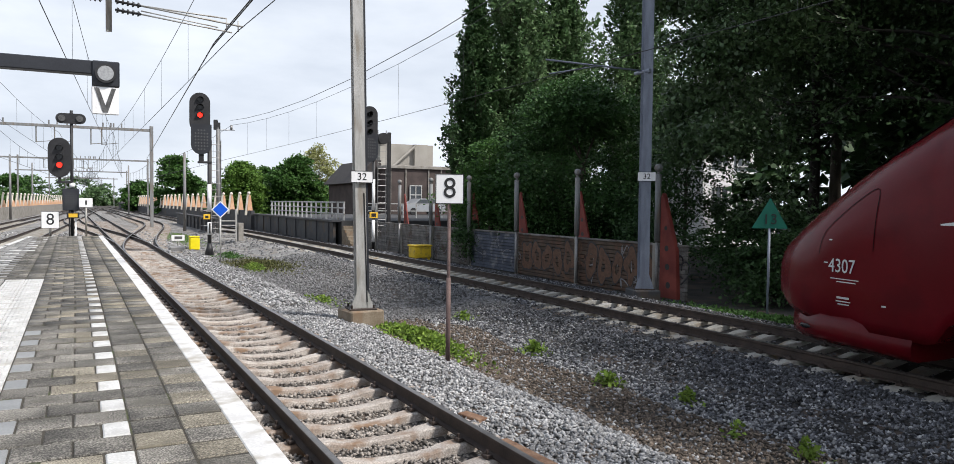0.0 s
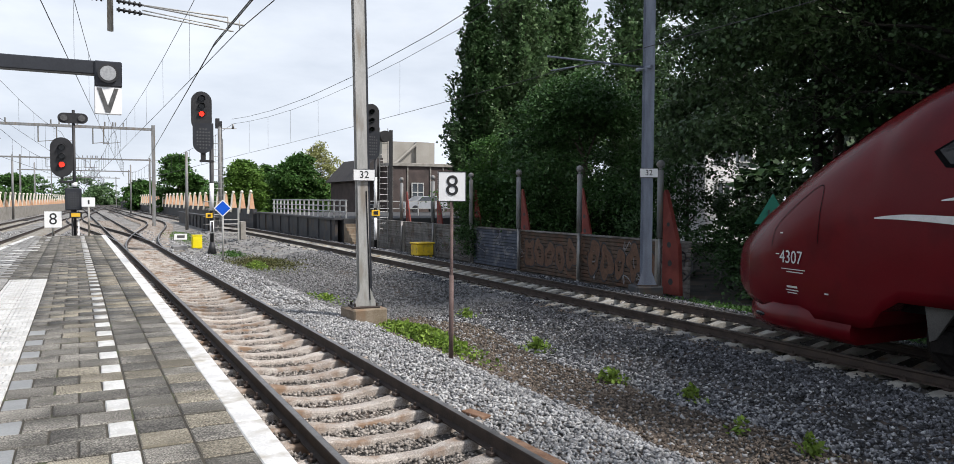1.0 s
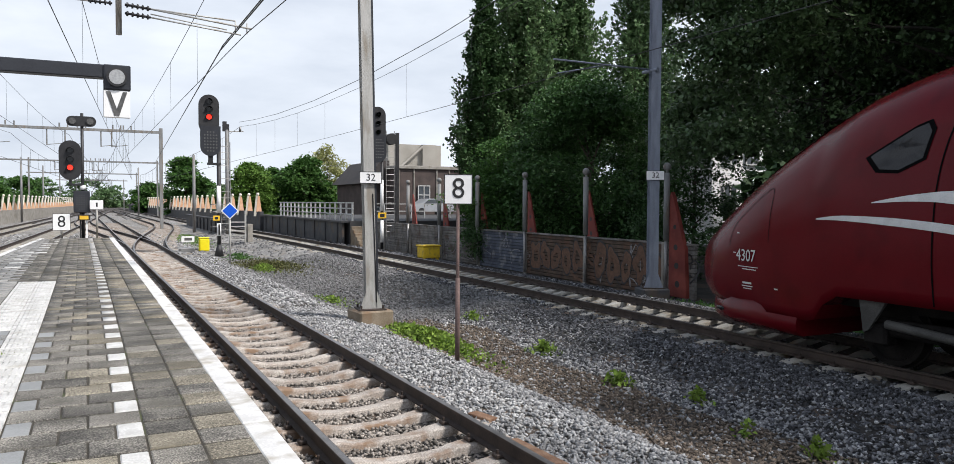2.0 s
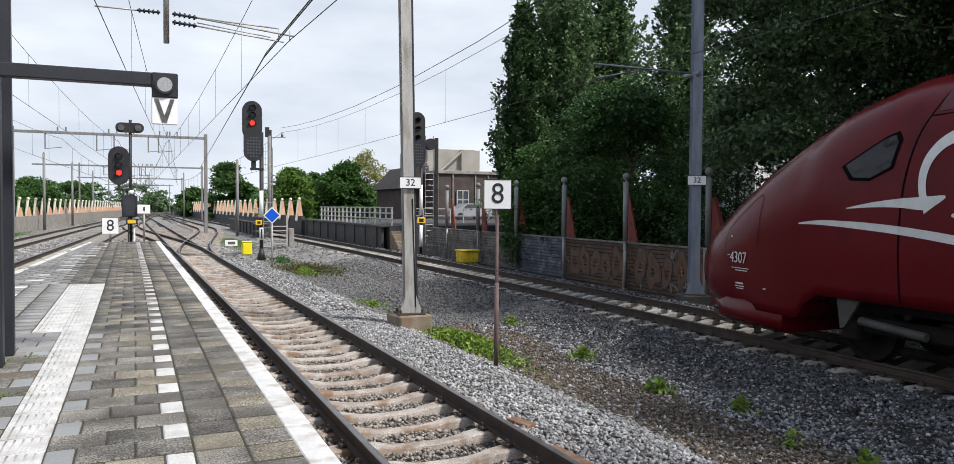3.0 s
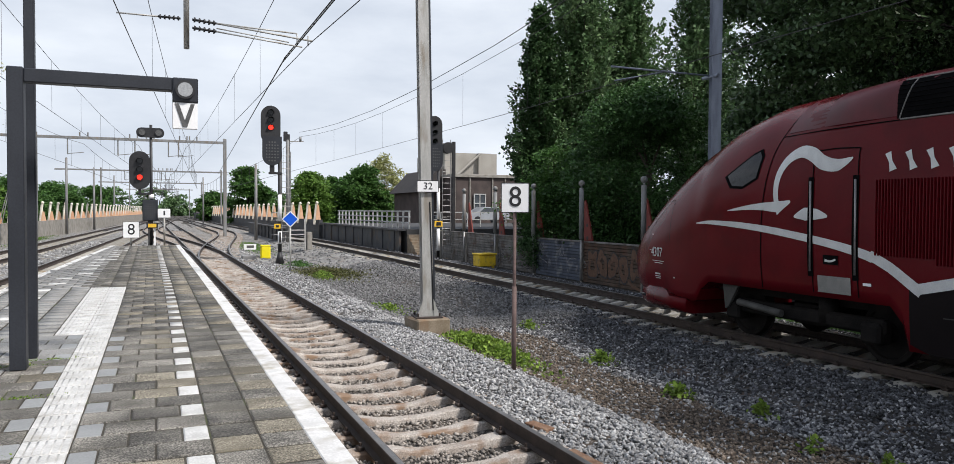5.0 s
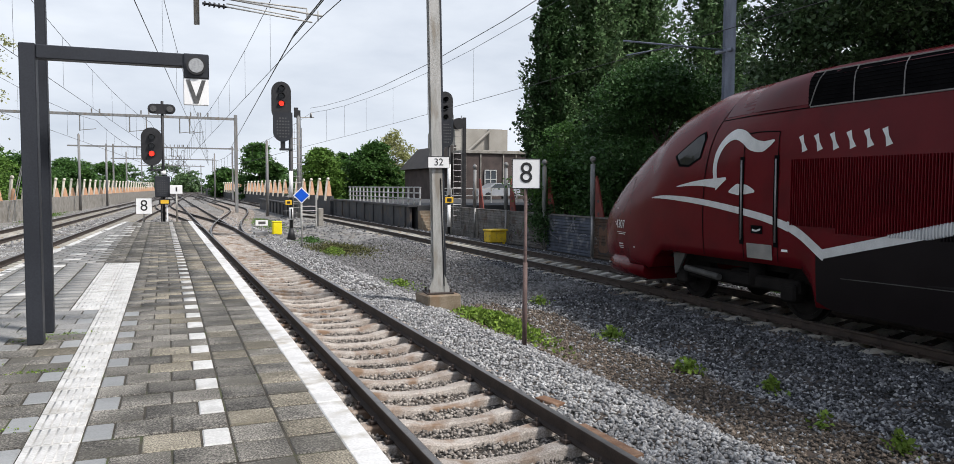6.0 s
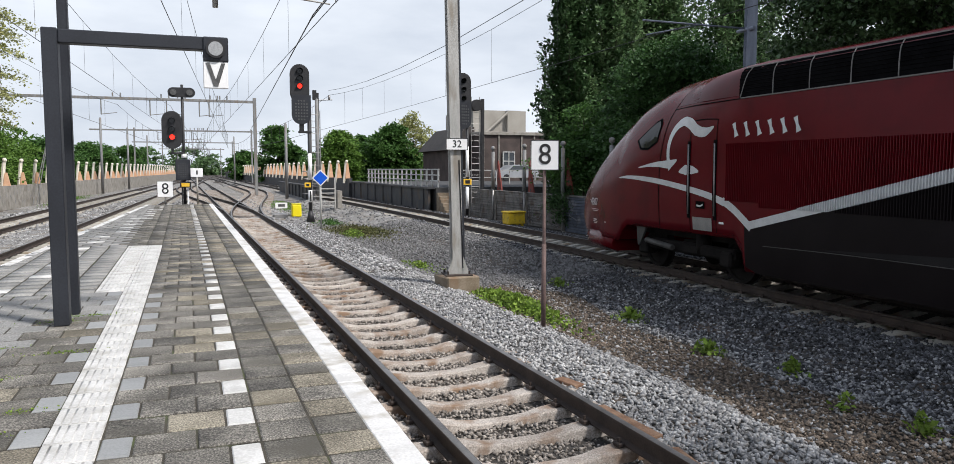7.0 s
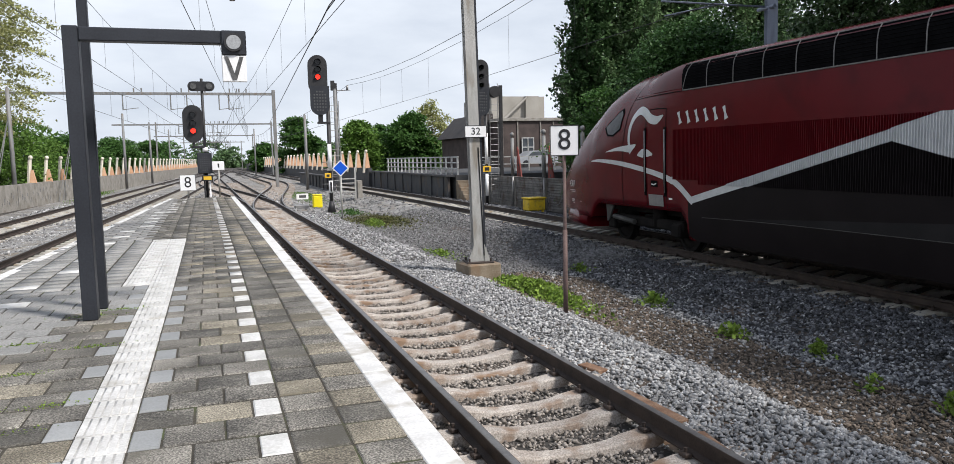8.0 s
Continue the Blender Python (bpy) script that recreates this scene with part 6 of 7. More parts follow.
# trees further along
tree("round_tree", 21.25, 85, 7.4, 5.4, M_LEAF, "rounded green street tree beyond the bridge", 40, 26000, 0.34, 0.08, "round", 0.25, rings=44)
tree("round_tree", 15.3, 85, 6.6, 4.3, M_LEAFLT, "bright green rounded tree beyond the bridge", 41, 20000, 0.32, 0.08, "round", 0.25, rings=40)
tree("round_tree", 21.8, 105, 7.0, 2.9, M_LEAF, "green tree behind the bridge", 42, 14000, 0.42, 0.08, "round", 0.25, rings=34)
tree("round_tree", 13.3, 130, 9.4, 6.0, M_LEAF, "green trees along the line", 43, 18000, 0.48, 0.08, "round", 0.25, rings=38)
tree("round_tree", 10.4, 170, 6.2, 6.0, M_LEAF, "green trees along the line", 44, 10000, 0.55, 0.04, "round", 0.25, rings=34)
tree("round_tree", 18.0, 150, 6.0, 6.0, M_LEAF, "green trees along the line", 47, 12000, 0.5, 0.04, "round", 0.25, rings=34)
tree("bare_tree", 30.0, 108, 10.5, 6.0, M_LEAFSPRING, "sparse pale spring tree behind the brick house", 45, 5000, 0.36, 0.2, "round", 0.2, rings=40)
tree("round_tree", 27.8, 104, 5.0, 5.0, M_LEAFLT, "pale green bushes behind the railing", 46, 10000, 0.4, 0.05, "round", 0.2, rings=24)
# other side of the line
tree("spring_tree", -15.0, 56, 14.5, 9.5, M_LEAFSPRING, "tall tree in thin pale spring leaf", 50, 26000, 0.19, 0.35, "round", 0.3, rings=70)
for k, (x, y, h, w) in enumerate(((-16.6, 50, 6.8, 7.5), (-15.6, 60, 6.6, 7), (-15.6, 72, 6.4, 8), (-14.4, 92, 5.8, 7), (-13.4, 120, 6.2, 8), (-11.0, 160, 6.8, 9), (-18.6, 44, 7.8, 9))):
    tree("hedge_tree", x, y, h, w, M_LEAFLT if k < 3 or k == 6 else M_LEAF, "bright green bushy tree behind the far wall", 60 + k, 13000, 0.2 + 0.03 * k, 0.03, "round", 0.15, rings=40)


def weeds(name, x, y, wx, wy, n, h, seed, material, label):
    rng = np.random.default_rng(seed)
    r = np.minimum(1.5, np.abs(rng.normal(0, 0.6, n))) * (0.75 + 0.25 * rng.uniform(0, 1, n))
    a = rng.uniform(0, 6.283, n)
    px, py = x + wx * r * np.cos(a), y + wy * r * np.sin(a)
    z = np.array([ground_z(p, q) for p, q in zip(px, py)]) + rng.uniform(0, h, n) * np.maximum(0.15, 1 - r ** 2 * 0.7)
    ob = leaves(name, np.stack([px, py, z], 1), 0.075, material, rng, None, -0.35)
    return tagged(ob, label, "weeds", kind="stuff")


weeds("weeds", 5.5, 12.75, 0.46, 1.95, 5200, 0.24, 70, M_WEED, "bright green low weeds by the mast footing")
weeds("weeds", 5.45, 18.9, 0.5, 1.2, 330, 0.16, 71, M_WEED, "thin grass tufts in the ballast")
for k, (x, y, s, n) in enumerate(((6.96, 11.2, 0.24, 230), (6.65, 8.7, 0.22, 170), (6.98, 7.45, 0.16, 120), (6.57, 5.25, 0.14, 90), (7.45, 15.0, 0.26, 150), (6.42, 6.1, 0.12, 40))):
    weeds("weed_clump", x, y, s, s * 1.3, n, 0.2, 80 + k, M_WEED, "small green weed clump in the ballast")
weeds("weeds", 6.3, 31.0, 1.5, 4.0, 7000, 0.13, 130, M_MOSS, "olive mossy grass beside the signal")
weeds("weeds", 5.7, 29.0, 0.45, 1.2, 900, 0.26, 131, M_WEED, "bright green weeds in the mossy grass")
weeds("weeds", 5.9, 35.5, 0.7, 1.8, 900, 0.25, 90, M_LEAF, "mossy grass and weeds beside the signal")
weeds("weeds", 5.6, 52.0, 1.2, 9.0, 3000, 0.35, 91, M_LEAFLT, "green weeds between the tracks")
weeds("grass_strip", 13.6, 11.5, 0.8, 4.5, 5000, 0.14, 92, M_LEAF, "grass strip at the foot of the shrubs")
weeds("grass_strip", -9.4, 70, 0.8, 14, 2500, 0.2, 93, M_LEAFLT, "grass along the far wall")

def moss(x, y, wx, wy, n, seed):
    rng = np.random.default_rng(seed)
    p = np.stack([x + rng.normal(0, wx, n), y + rng.normal(0, wy, n), np.full(n, 0.002)], 1)
    ob = leaves("moss", p, 0.017, M_WEED, rng, None, 0.1)
    return tagged(ob, "yellow-green moss in the paving joints", "moss", kind="stuff")


for k, (x, y) in enumerate(((-1.05, 5.05), (-1.35, 5.9), (-1.0, 6.6), (-1.15, 7.95), (-0.95, 8.2), (-1.6, 6.9), (-1.25, 4.6))):
    moss(x, y, 0.14, 0.03, 150, 300 + k)
for k, (x, y, ln, rz) in enumerate(((3.72, 6.05, 0.95, 3), (3.66, 5.05, 0.5, -8), (3.82, 7.4, 0.35, 14), (3.7, 4.2, 0.4, 4))):
    o = thing("timber_piece", x, y, -0.955, rz, label="flat piece of rusty brown timber lying beside the rail", category="debris", group="loose timber")
    part("slab", box(bmesh.new(), (-0.07, -ln / 2, 0), (0.07, ln / 2, 0.045), 0.008), mat("rusty_timber", (0.16, 0.085, 0.05), (0.27, 0.17, 0.11), 0.9, 6.0, 0.5), o)

# ---- overhead line ----


def wire_path(bm, pts, r, n=5):
    for a, b in zip(pts, pts[1:]):
        tube(bm, a, b, r, n=n, caps=False)


def catenary(name, f, ys, zc, label, sag=0.62, high=2.15, thick=0.011):
    """Contact wire, sagging messenger and droppers from support to support."""
    t = thing(name, label=label, category="overhead line", kind="structure")
    bm, dm, drop = bmesh.new(), bmesh.new(), bmesh.new()
    for a, b in zip(ys, ys[1:]):
        n = 8
        prev = None
        for k in range(n + 1):
            u = k / n
            y = a + (b - a) * u
            r = thick * max(0.8, y / 55.0)
            p = Vector((f(y), y, zc))
            m = Vector((f(y), y, zc + high - sag * 4 * u * (1 - u)))
            if prev:
                tube(bm, prev[0], p, r, n=5, caps=False)
                tube(dm, prev[1], m, r, n=5, caps=False)
            if 0 < k < n:
                tube(drop, p, m, 0.004 * max(1.0, y / 35.0), n=4, caps=False)
            prev = (p, m)
    part("contact_wire", bm, M_BLACK, t)
    part("messenger_wire", dm, M_BLACK, t)
    part("droppers", drop, M_BLACK, t)


SUP = [-41, 15, 71, 125, 180, 240]
catenary("overhead_line", lambda y: 2.66 - 0.0105 * (y - 15) if y > 15 else 2.66 - 0.045 * (y - 15), SUP, 4.62, "contact wire, messenger and droppers above the platform track")
catenary("overhead_line", lambda y: t2(y), [-41, 16, 60.5, 125, 180], 4.66, "contact wire, messenger and droppers above the train's track", sag=0.70, high=2.5)
catenary("overhead_line", lambda y: -0.54 + 0.053 * (y - 15), [-41, 15, 71, 125], 4.62, "contact wire and messenger crossing over the platform")
catenary("overhead_line", lambda y: tA(y) + 0.4, SUP, 4.66, "contact wire, messenger and droppers above the side track")
catenary("overhead_line", lambda y: tB(y), SUP, 4.66, "contact wire, messenger and droppers above the outer track")
fd = thing("anchor_wires", label="twin tensioned wires running to the gantry mast", category="overhead line", kind="structure")
for dx, dz in ((0, 0), (0.06, 0.12)):
    bm = bmesh.new()
    wire_path(bm, [(2.46 + dx + 0.043 * max(0.0, y - 17), y, 4.62 + dz) for y in (-30, 5, 17, 30, 50, 70.8)], 0.012)
    part("wire", bm, M_BLACK, fd)
    if dx == 0:
        continue
    bm = bmesh.new()
    wire_path(bm, [(t2(y) - 0.1, y, 7.2 + 2.5 * dz - 0.0015 * (y - 16) * (60.5 - y)) for y in (-20, 5, 16, 24, 32, 40, 48, 55, 60.5)], 0.013)
    part("wire", bm, M_BLACK, fd)


def insulator(parent, p, q, r=0.05):
    """Ribbed insulator between two points."""
    p, q = Vector(p), Vector(q)
    bm = bmesh.new()
    tube(bm, p, q, r * 0.45, n=8)
    for k in range(5):
        a, b = p.lerp(q, (k + 0.3) / 5), p.lerp(q, (k + 0.7) / 5)
        tube(bm, a, b, r, r * 0.8, n=10)
    part("insulator", bm, M_BLACK, parent, "dark ribbed insulator")


pt = thing("portal", label="steel line portal with a drop tube and cantilever over the track", category="overhead line support")
part("beam", box(bmesh.new(), (-9.5, 14.85, 7.6), (5.0, 15.1, 7.9), 0.01), M_GALV, pt)
part("upright", box(bmesh.new(), (-9.75, 14.85, -1.1), (-9.5, 15.1, 7.9), 0.01), M_GALV, pt)
part("drop_tube", tube(bmesh.new(), (0.46, 15, 4.36), (0.46, 15, 7.6), 0.05, n=10), M_GALV, pt)
insulator(pt, (0.56, 15, 4.75), (0.98, 15, 4.72))
insulator(pt, (0.56, 15, 4.90), (0.98, 15, 4.87))
insulator(pt, (0.36, 15, 4.90), (-0.02, 15, 4.90), 0.045)
for a, b, r in (((0.98, 15, 4.87), (2.75, 15, 4.70), 0.018), ((0.98, 15, 4.87), (2.45, 15, 4.82), 0.015), ((0.98, 15, 4.72), (2.55, 15, 4.57), 0.015), ((0.98, 15, 4.78), (2.3, 15, 4.64), 0.012), ((-0.02, 15, 4.90), (-0.7, 15, 4.90), 0.015), ((0.46, 15, 5.42), (-0.6, 15, 5.55), 0.02), ((2.66, 15, 4.8), (2.66, 15, 4.6), 0.012), ((2.45, 15, 4.82), (2.45, 15, 4.62), 0.012)):
    part("cantilever_tube", tube(bmesh.new(), a, b, r, n=7), M_GALV, pt)
ca = thing("cantilever", label="thin steel registration arm from the dark mast to the wire", category="overhead line support")
part("arm", tube(bmesh.new(), (13.15, 16, 4.95), (10.4, 16.4, 5.05), 0.025, n=7), M_GALVBLUE, ca)
part("arm", tube(bmesh.new(), (11.9, 16.2, 5.0), (10.5, 16.4, 4.7), 0.02, n=7), M_GALVBLUE, ca)
part("clamp", tube(bmesh.new(), (13.15, 15.7, 4.92), (13.15, 16.3, 4.92), 0.05, n=8), M_GALVBLUE, ca)


def gantry(y, xl, xr, z, label, masts=(), r=0.11):
    t = thing("gantry", label=label, category="overhead line gantry", group="line gantries")
    part("beam", box(bmesh.new(), (xl, y - 0.1, z - 0.22), (xr, y + 0.1, z), 0.01), M_GALVD, t)
    for x in masts:
        part("mast", box(bmesh.new(), (x - r, y - r, -1.1), (x + r, y + r, z + 0.25), 0.01), M_GALVD, t)
    for x in (t1(y), t1(y) + 0.8, tA(y), tB(y), tA(y) + 1.3):
        part("hanger", tube(bmesh.new(), (x - 1.2, y, z - 0.2), (x - 1.2, y, z - 1.5), 0.05, n=6), M_GALVD, t)
        part("steady_arm", tube(bmesh.new(), (x - 1.2, y, z - 1.45), (x, y, z - 1.3), 0.03, n=5), M_GALVD, t)
        part("fitting", tube(bmesh.new(), (x - 0.3, y, z + 0.02), (x - 0.3, y, z + 0.35), 0.06, n=6), M_GALVD, t)
        part("fitting", tube(bmesh.new(), (x + 0.3, y, z + 0.02), (x + 0.3, y, z + 0.35), 0.06, n=6), M_GALVD, t)
    return t


gantry(70.9, -16.5, 5.4, 7.42, "galvanised gantry carrying the overhead wires across the tracks", (5.3, -9.3, -16.2), 0.14)
gantry(125, -14, 9.0, 7.3, "distant gantry across the tracks", (8.8, -8.0))
gantry(180, -12, 9.0, 7.3, "distant gantry across the tracks", (8.5, -6.0))
gantry(240, -9, 9.0, 7.3, "distant gantry across the tracks", (8.0, -4.0))
for x, y, h in ((7.4, 66, 5.2), (8.8, 58, 6.6), (-11.3, 52, 6.0), (-9.4, 62, 6.3), (-8.6, 86, 6.5), (-7.5, 105, 6.5), (7.3, 98, 6.5), (6.9, 140, 7.0), (-7.0, 140, 7.0)):
    o = thing("line_pole", x, y, -1.1, label="plain galvanised line pole beside the tracks", category="pole", group="line poles")
    part("column", tube(bmesh.new(), (0, 0, 0), (0, 0, h + 1.1), 0.14, 0.11, n=8), M_GALVD, o)
    part("cap", tube(bmesh.new(), (0, 0, h + 1.1), (0, 0, h + 1.2), 0.05, n=6), M_GALVD, o)

for x, y in ((-11.3, 52), (-9.4, 62)):
    o = thing("guy_wires", x, y, -1.1, label="pair of steel stays holding a line pole", category="stay", group="pole stays")
    for q in (0.9, 1.15):
        part("stay", tube(bmesh.new(), (-q, -1.2, 0), (-0.1, -0.05, 5.2), 0.03, n=5), M_GALVD, o)

# ---- bridge girders, railing, steps ----
gr = thing("bridge_girder", label="dark riveted plate girder beside the train's track", category="bridge", group="bridge girders")
part("web", box(bmesh.new(), (12.95, 43.2, -1.1), (13.1, 66, 0.24)), M_GIRDER, gr)
part("flange", box(bmesh.new(), (12.8, 43.0, 0.24), (13.35, 66.2, 0.36), 0.01), M_GIRDER, gr)
for k in range(9):
    part("stiffener", box(bmesh.new(), (12.88, 44 + 2.6 * k, -0.95), (12.948, 44.1 + 2.6 * k, 0.24)), M_GIRDER, gr)
gl = thing("bridge_girder", label="dark plate girder on the near side of the bridge", category="bridge", group="bridge girders")
part("web", box(bmesh.new(), (8.45, 58.0, -1.1), (8.6, 82, 0.05)), M_GIRDER, gl)
part("flange", box(bmesh.new(), (8.35, 57.8, 0.05), (8.75, 82.2, 0.15), 0.01), M_GIRDER, gl)
for k in range(8):
    part("stiffener", box(bmesh.new(), (8.36, 59 + 2.3 * k, -1.1), (8.448, 59.1 + 2.3 * k, 0.05)), M_GIRDER, gl)
st = thing("steps", label="narrow weathered steps beside the bridge girder", category="steps")
for k in range(6):
    part("step", box(bmesh.new(), (13.35, 41.0 + 0.3 * k, -1.1), (14.1, 41.3 + 0.3 * k, -0.92 + 0.19 * k), 0.01), M_FOOT, st)
s2 = thing("access_ladder", label="short steel access ladder with handrails by the bridge", category="ladder")
for x in (7.2, 8.1):
    part("stile", box(bmesh.new(), (x - 0.05, 46.6, -1.1), (x + 0.05, 46.7, 0.9), 0.005), M_GALV, s2)
for k in range(5):
    part("rung", box(bmesh.new(), (7.25, 46.55, -0.85 + 0.26 * k), (8.05, 46.75, -0.79 + 0.26 * k), 0.005), M_GALV, s2)
part("block", box(bmesh.new(), (8.2, 46.5, -1.1), (8.5, 47.2, 0.1), 0.02), M_CONC, s2)
rl = thing("bridge_railing", label="white painted steel railing along the street bridge", category="railing")
for k in range(17):
    part("baluster", box(bmesh.new(), (13.65, 43.5 + 1.2 * k, 0.33), (13.75, 43.6 + 1.2 * k, 1.4), 0.005), M_RAILWHITE, rl)
for z in (0.68, 1.02, 1.36):
    part("bar", box(bmesh.new(), (13.66, 43.4, z), (13.74, 63.2, z + 0.07), 0.01), M_RAILWHITE, rl)
sr_ = thing("street_railing", label="grey steel railing along the street behind the wall", category="railing")
for k in range(14):
    part("baluster", box(bmesh.new(), (17.0 + 1.0 * k, 50.0, 0.3), (17.06 + 1.0 * k, 50.06, 1.35)), M_RAILWHITE, sr_)
for z in (0.8, 1.3):
    part("bar", box(bmesh.new(), (17, 50, z), (30.1, 50.06, z + 0.06)), M_RAILWHITE, sr_)
sreet = part("street", box(bmesh.new(), (13.4, 43.0, -1.3), (60, 66, 0.33)), M_ASPHALT)
tagged(sreet, "grey asphalt street on the bridge approach", "street", kind="structure")

# rows of pale and orange fins along the line further off


def far_fin(x, y, h, m1, m2, low=1.0, wide=1.0):
    t = thing("orange_fin", x, y, 0.1, label="pale orange tapering fin with a ball on top beside the line", category="fin", group="fins along the line")
    part("plate", prism(bmesh.new(), [(-0.30 * wide, -0.05, 0), (0.30 * wide, -0.05, 0), (0.05, -0.05, h * low), (-0.08, -0.05, h * low)], (0, 0.1, 0)), m1, t)
    part("post", tube(bmesh.new(), (-0.32, 0.1, -0.4), (-0.12, 0.1, h), 0.12, n=6), m2, t)
    bm = bmesh.new()
    bmesh.ops.create_uvsphere(bm, u_segments=8, v_segments=6, radius=0.14, matrix=Matrix.Translation((-0.08, 0.05, h + 0.1)))
    part("ball", bm, M_FINPALE, t)
    return t


f0 = far_fin(12.6, 61, 1.4, M_FINOR, M_FINPALE, 0.95, 0.75)
f0.matrix_basis = pose(12.8, 67.2, 0.58)
for k in range(1, 30):
    y = 67.2 + 3.84 * k
    copy_thing(f0, pose(12.8 - 0.028 * (y - 69), y, 0.58))
f1 = far_fin(-10.5, 58, 1.55, M_FINOR, M_FINPALE, 0.55, 0.7)
f1.matrix_basis = pose(-11.1, 56, 0.33)
for k in range(1, 34):
    y = 56 + 3.84 * k
    copy_thing(f1, pose(-11.5 + 0.058 * (y - 49), y, 0.33))
lw = thing("far_wall", label="grey concrete wall with graffiti along the outer track", category="wall", kind="structure")
bm = sweep(bmesh.new(), [(-0.15, -1.2), (-0.15, 0.35), (0.15, 0.35), (0.15, -1.2)], [(-11.5 + 0.058 * (q - 49), q, 0) for q in (20, 49, 62, 80, 110, 150, 220)])
part("wall_face", bm, M_CONC, lw)
rw = thing("line_wall", label="dark wall along the line beyond the bridge", category="wall", kind="structure")
bm = sweep(bmesh.new(), [(-0.15, -1.2), (-0.15, 0.6), (0.15, 0.6), (0.15, -1.2)], [(12.8 - 0.028 * (q - 69), q, 0) for q in (66.3, 90, 120, 160, 220)])
part("wall_face", bm, M_GIRDER, rw)
rnd_g = random.Random(4)
bm = bmesh.new()
for k in range(40):
    q = 49 + 0.4 * k + rnd_g.uniform(0, 0.2)
    x = -11.5 + 0.058 * (q - 49) + 0.162
    z = rnd_g.uniform(-0.7, 0.05)
    box(bm, (x, q, z - rnd_g.uniform(0.1, 0.35)), (x + 0.004, q + rnd_g.uniform(0.05, 0.16), z))
part("sprayed_marks", bm, M_PAINTW, lw)

# ---- buildings ----


def window(parent, x0, x1, y, z0, z1, cols=2, rows=2):
    w = part("window", box(bmesh.new(), (x0, y - 0.05, z0), (x1, y + 0.1, z1)), M_WINDOW, parent)
    bm = bmesh.new()
    t = 0.09
    for k in range(cols + 1):
        x = x0 + (x1 - x0) * k / cols
        box(bm, (x - t / 2, y - 0.1, z0), (x + t / 2, y - 0.04, z1))
    for k in range(rows + 1):
        z = z0 + (z1 - z0) * k / rows
        box(bm, (x0 - t / 2, y - 0.11, z - t / 2), (x1 + t / 2, y - 0.05, z + t / 2))
    part("frame", bm, M_RAILWHITE, w)


def brick_wall(parent, lo, hi, material, joint=2.5):
    part("wall", box(bmesh.new(), lo, hi), material, parent)


b1 = thing("brick_hall", label="brown brick hall with pale pilaster strips beside the street", category="building")
brick_wall(b1, (25.0, 66, -1.2), (38, 80, 4.55), M_BRICK)
part("roof", box(bmesh.new(), (24.8, 65.8, 4.55), (38.2, 80.2, 4.85), 0.03), M_CONC, b1)
for x in (25.1, 26.6, 28.9, 30.2, 31.6, 34):
    part("pilaster", box(bmesh.new(), (x, 65.9, -1.2), (x + 0.1, 65.998, 4.55)), M_CONC, b1)
part("trim", box(bmesh.new(), (30.3, 65.93, 2.95), (37.9, 65.995, 3.05)), M_CONC, b1)
window(b1, 27.05, 28.2, 65.95, 1.3, 3.0)
window(b1, 32.0, 33.4, 65.95, 1.5, 3.1)
b2 = thing("brick_house", label="dark brick house with a sloping roof and white windows", category="house")
brick_wall(b2, (22.9, 69, -1.2), (24.95, 78, 3.2), M_BRICK)
part("roof", prism(bmesh.new(), [(22.4, 68.6, 3.2), (25.3, 68.6, 3.2), (25.2, 68.6, 5.4), (24.4, 68.6, 5.4)], (0, 9.8, 0)), M_ROOF, b2)
part("chimney", box(bmesh.new(), (24.3, 70, 5.0), (24.8, 70.6, 6.9)), M_BRICK, b2)
window(b2, 23.2, 23.9, 68.95, 2.0, 3.0)
window(b2, 23.0, 24.8, 68.95, -0.2, 1.0, 4, 1)
b3 = thing("concrete_tower", label="grey concrete stage tower with diagonal braces behind the hall", category="building")
brick_wall(b3, (30, 82, -1), (36.5, 92, 8.1), M_CONCTOWER)
part("block", box(bmesh.new(), (34, 81.5, -1), (35.6, 82.0, 8.1)), M_CONCTOWER, b3)
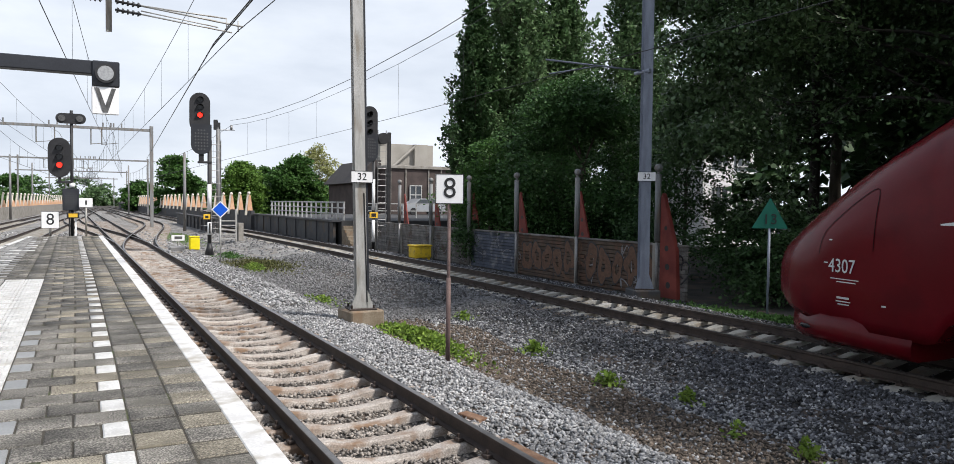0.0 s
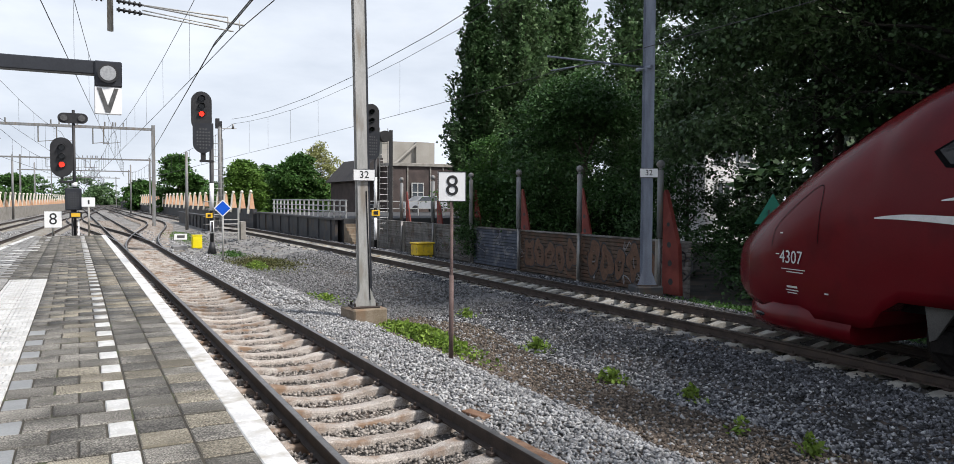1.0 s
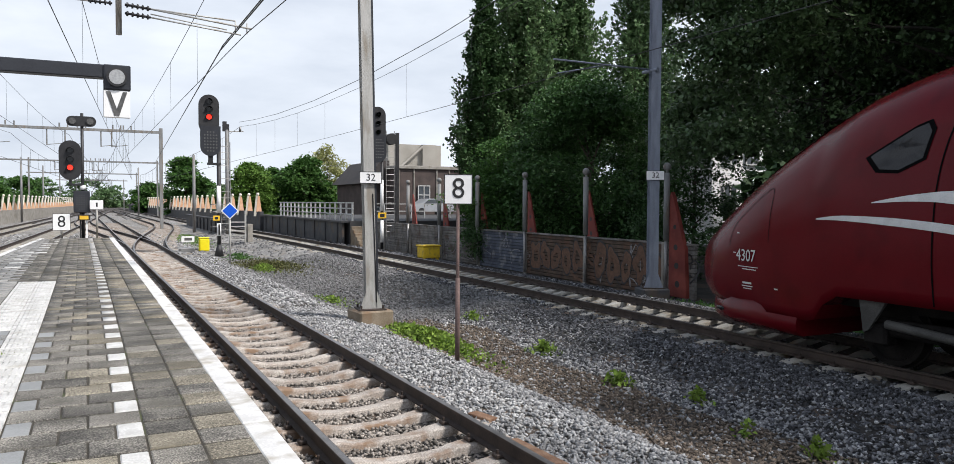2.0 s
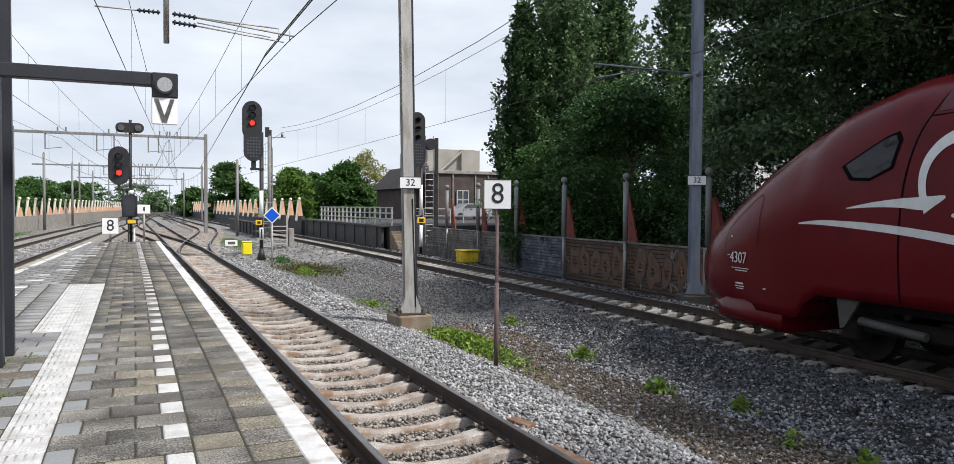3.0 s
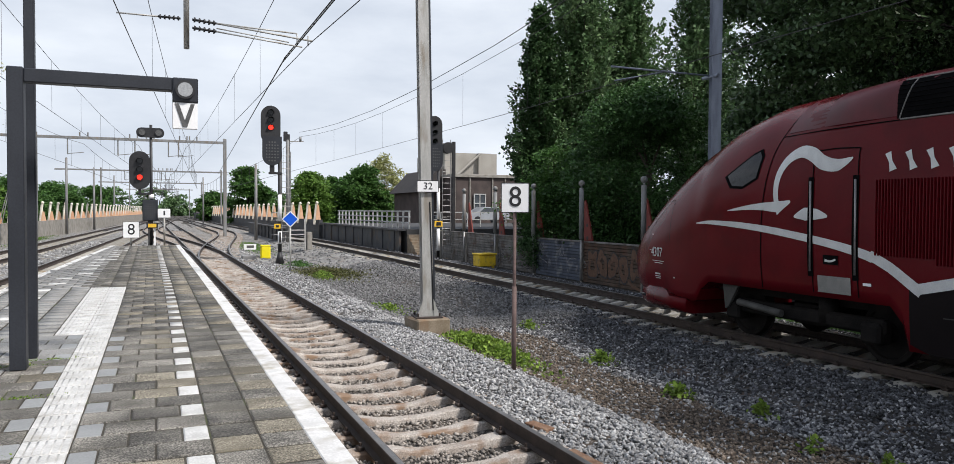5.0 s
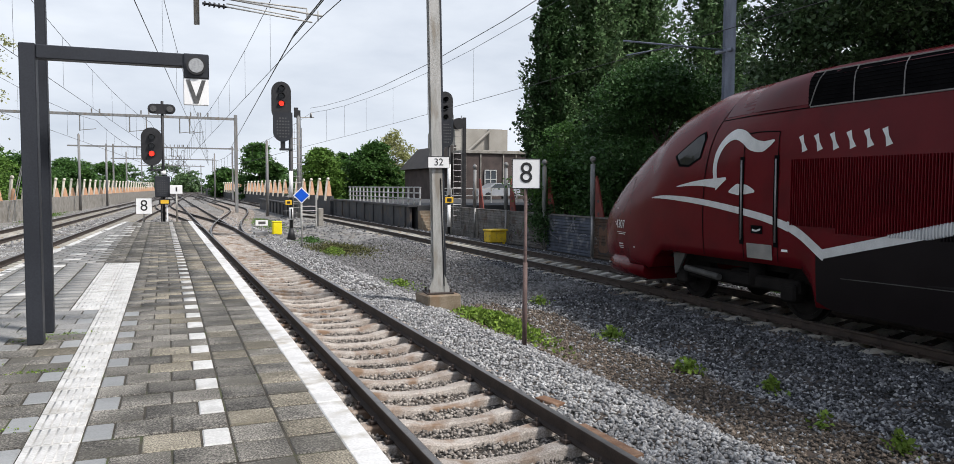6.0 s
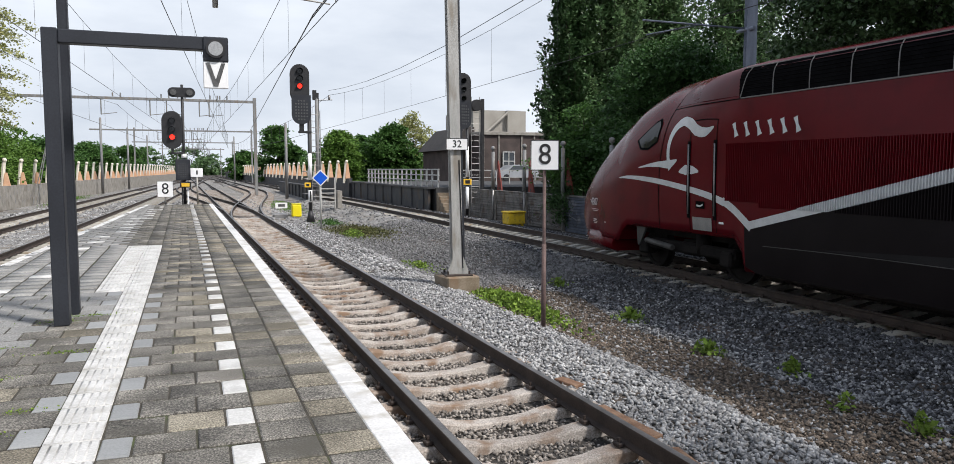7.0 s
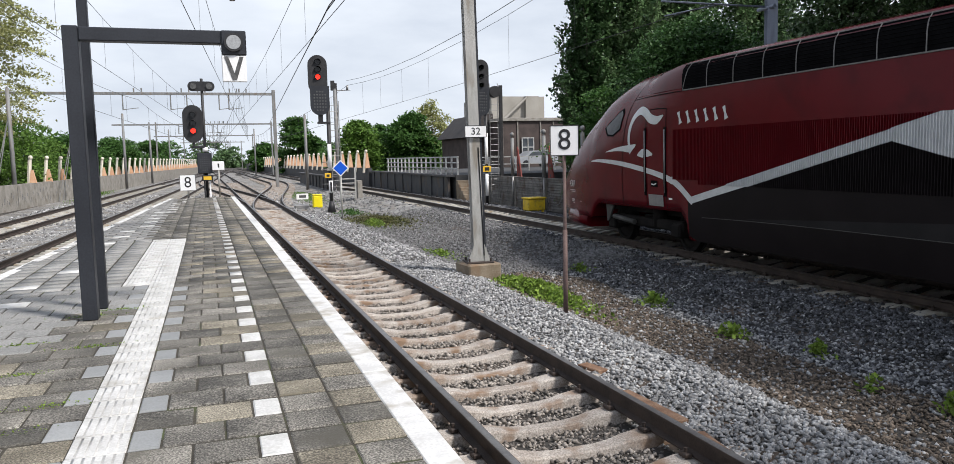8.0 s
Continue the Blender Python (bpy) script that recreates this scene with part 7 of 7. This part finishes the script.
part("brace", tube(bmesh.new(), (30.8, 81.6, 5.0), (34.2, 81.6, 8.0), 0.15, n=6), M_CONCTOWER, b3)
b4 = thing("white_house", label="white rendered house glimpsed through the trees", category="house")
brick_wall(b4, (35.0, 36.5, -1.2), (41.9, 46, 7.5), M_HOUSE)
part("roof", prism(bmesh.new(), [(34.6, 36.1, 7.5), (42.3, 36.1, 7.5), (38.4, 36.1, 10.0)], (0, 10.4, 0)), M_ROOF, b4)
for z in (1.0, 4.0):
    for x in (35.9, 37.8, 39.7):
        window(b4, x, x + 1.1, 36.45, z, z + 1.7)


def car(x, y, z, rz, m, label):
    t = thing("parked_car", x, y, z, rz, label=label, category="car")
    bm = bmesh.new()
    prof = [(-2.0, 0.3), (-2.05, 0.75), (-1.75, 0.95), (-1.2, 1.02), (-0.6, 1.45), (0.9, 1.48), (1.75, 1.0), (2.05, 0.85), (2.05, 0.3)]
    prism(bm, [(px, -0.82, pz) for px, pz in prof], (0, 1.64, 0))
    bmesh.ops.bevel(bm, geom=bm.edges[:], offset=0.06, segments=2, affect="EDGES")
    part("body", bm, m, t)
    for s in (-1, 1):
        part("side_window", prism(bmesh.new(), [(-1.0, s * 0.824, 1.02), (-0.55, s * 0.824, 1.38), (0.85, s * 0.824, 1.4), (1.4, s * 0.824, 1.05)], (0, s * 0.006, 0)), M_WINDOW, t)
    for px in (-1.25, 1.25):
        for s in (-1, 1):
            part("wheel", tube(bmesh.new(), (px, s * 0.68, 0.32), (px, s * 0.86, 0.32), 0.32, n=16), M_BLACK, t)


car(27.2, 63.5, 0.33, 5, M_CAR, "silver parked car on the street behind the wall")
car(31.5, 26.5, -1.1, 40, M_CARDK, "dark parked car under the trees")
car(35.5, 25.2, -1.1, 30, M_CAR, "light parked car under the trees")

# distance; the trees' pale leaf colour stands in for haze
for k in range(16):
    tree("far_tree", -120 + 13 * k + 3 * math.sin(k * 2.3), 300 + 12 * (k % 3), 9.5 + 1.6 * math.sin(k * 1.7), 15, M_LEAFPOP, "distant tree at the end of the line, paled for haze", 400 + k, 3200, 0.95, 0.03, "round", 0.3, rings=26)

# small pieces last
lay_platform()
build_ballast()
motions()
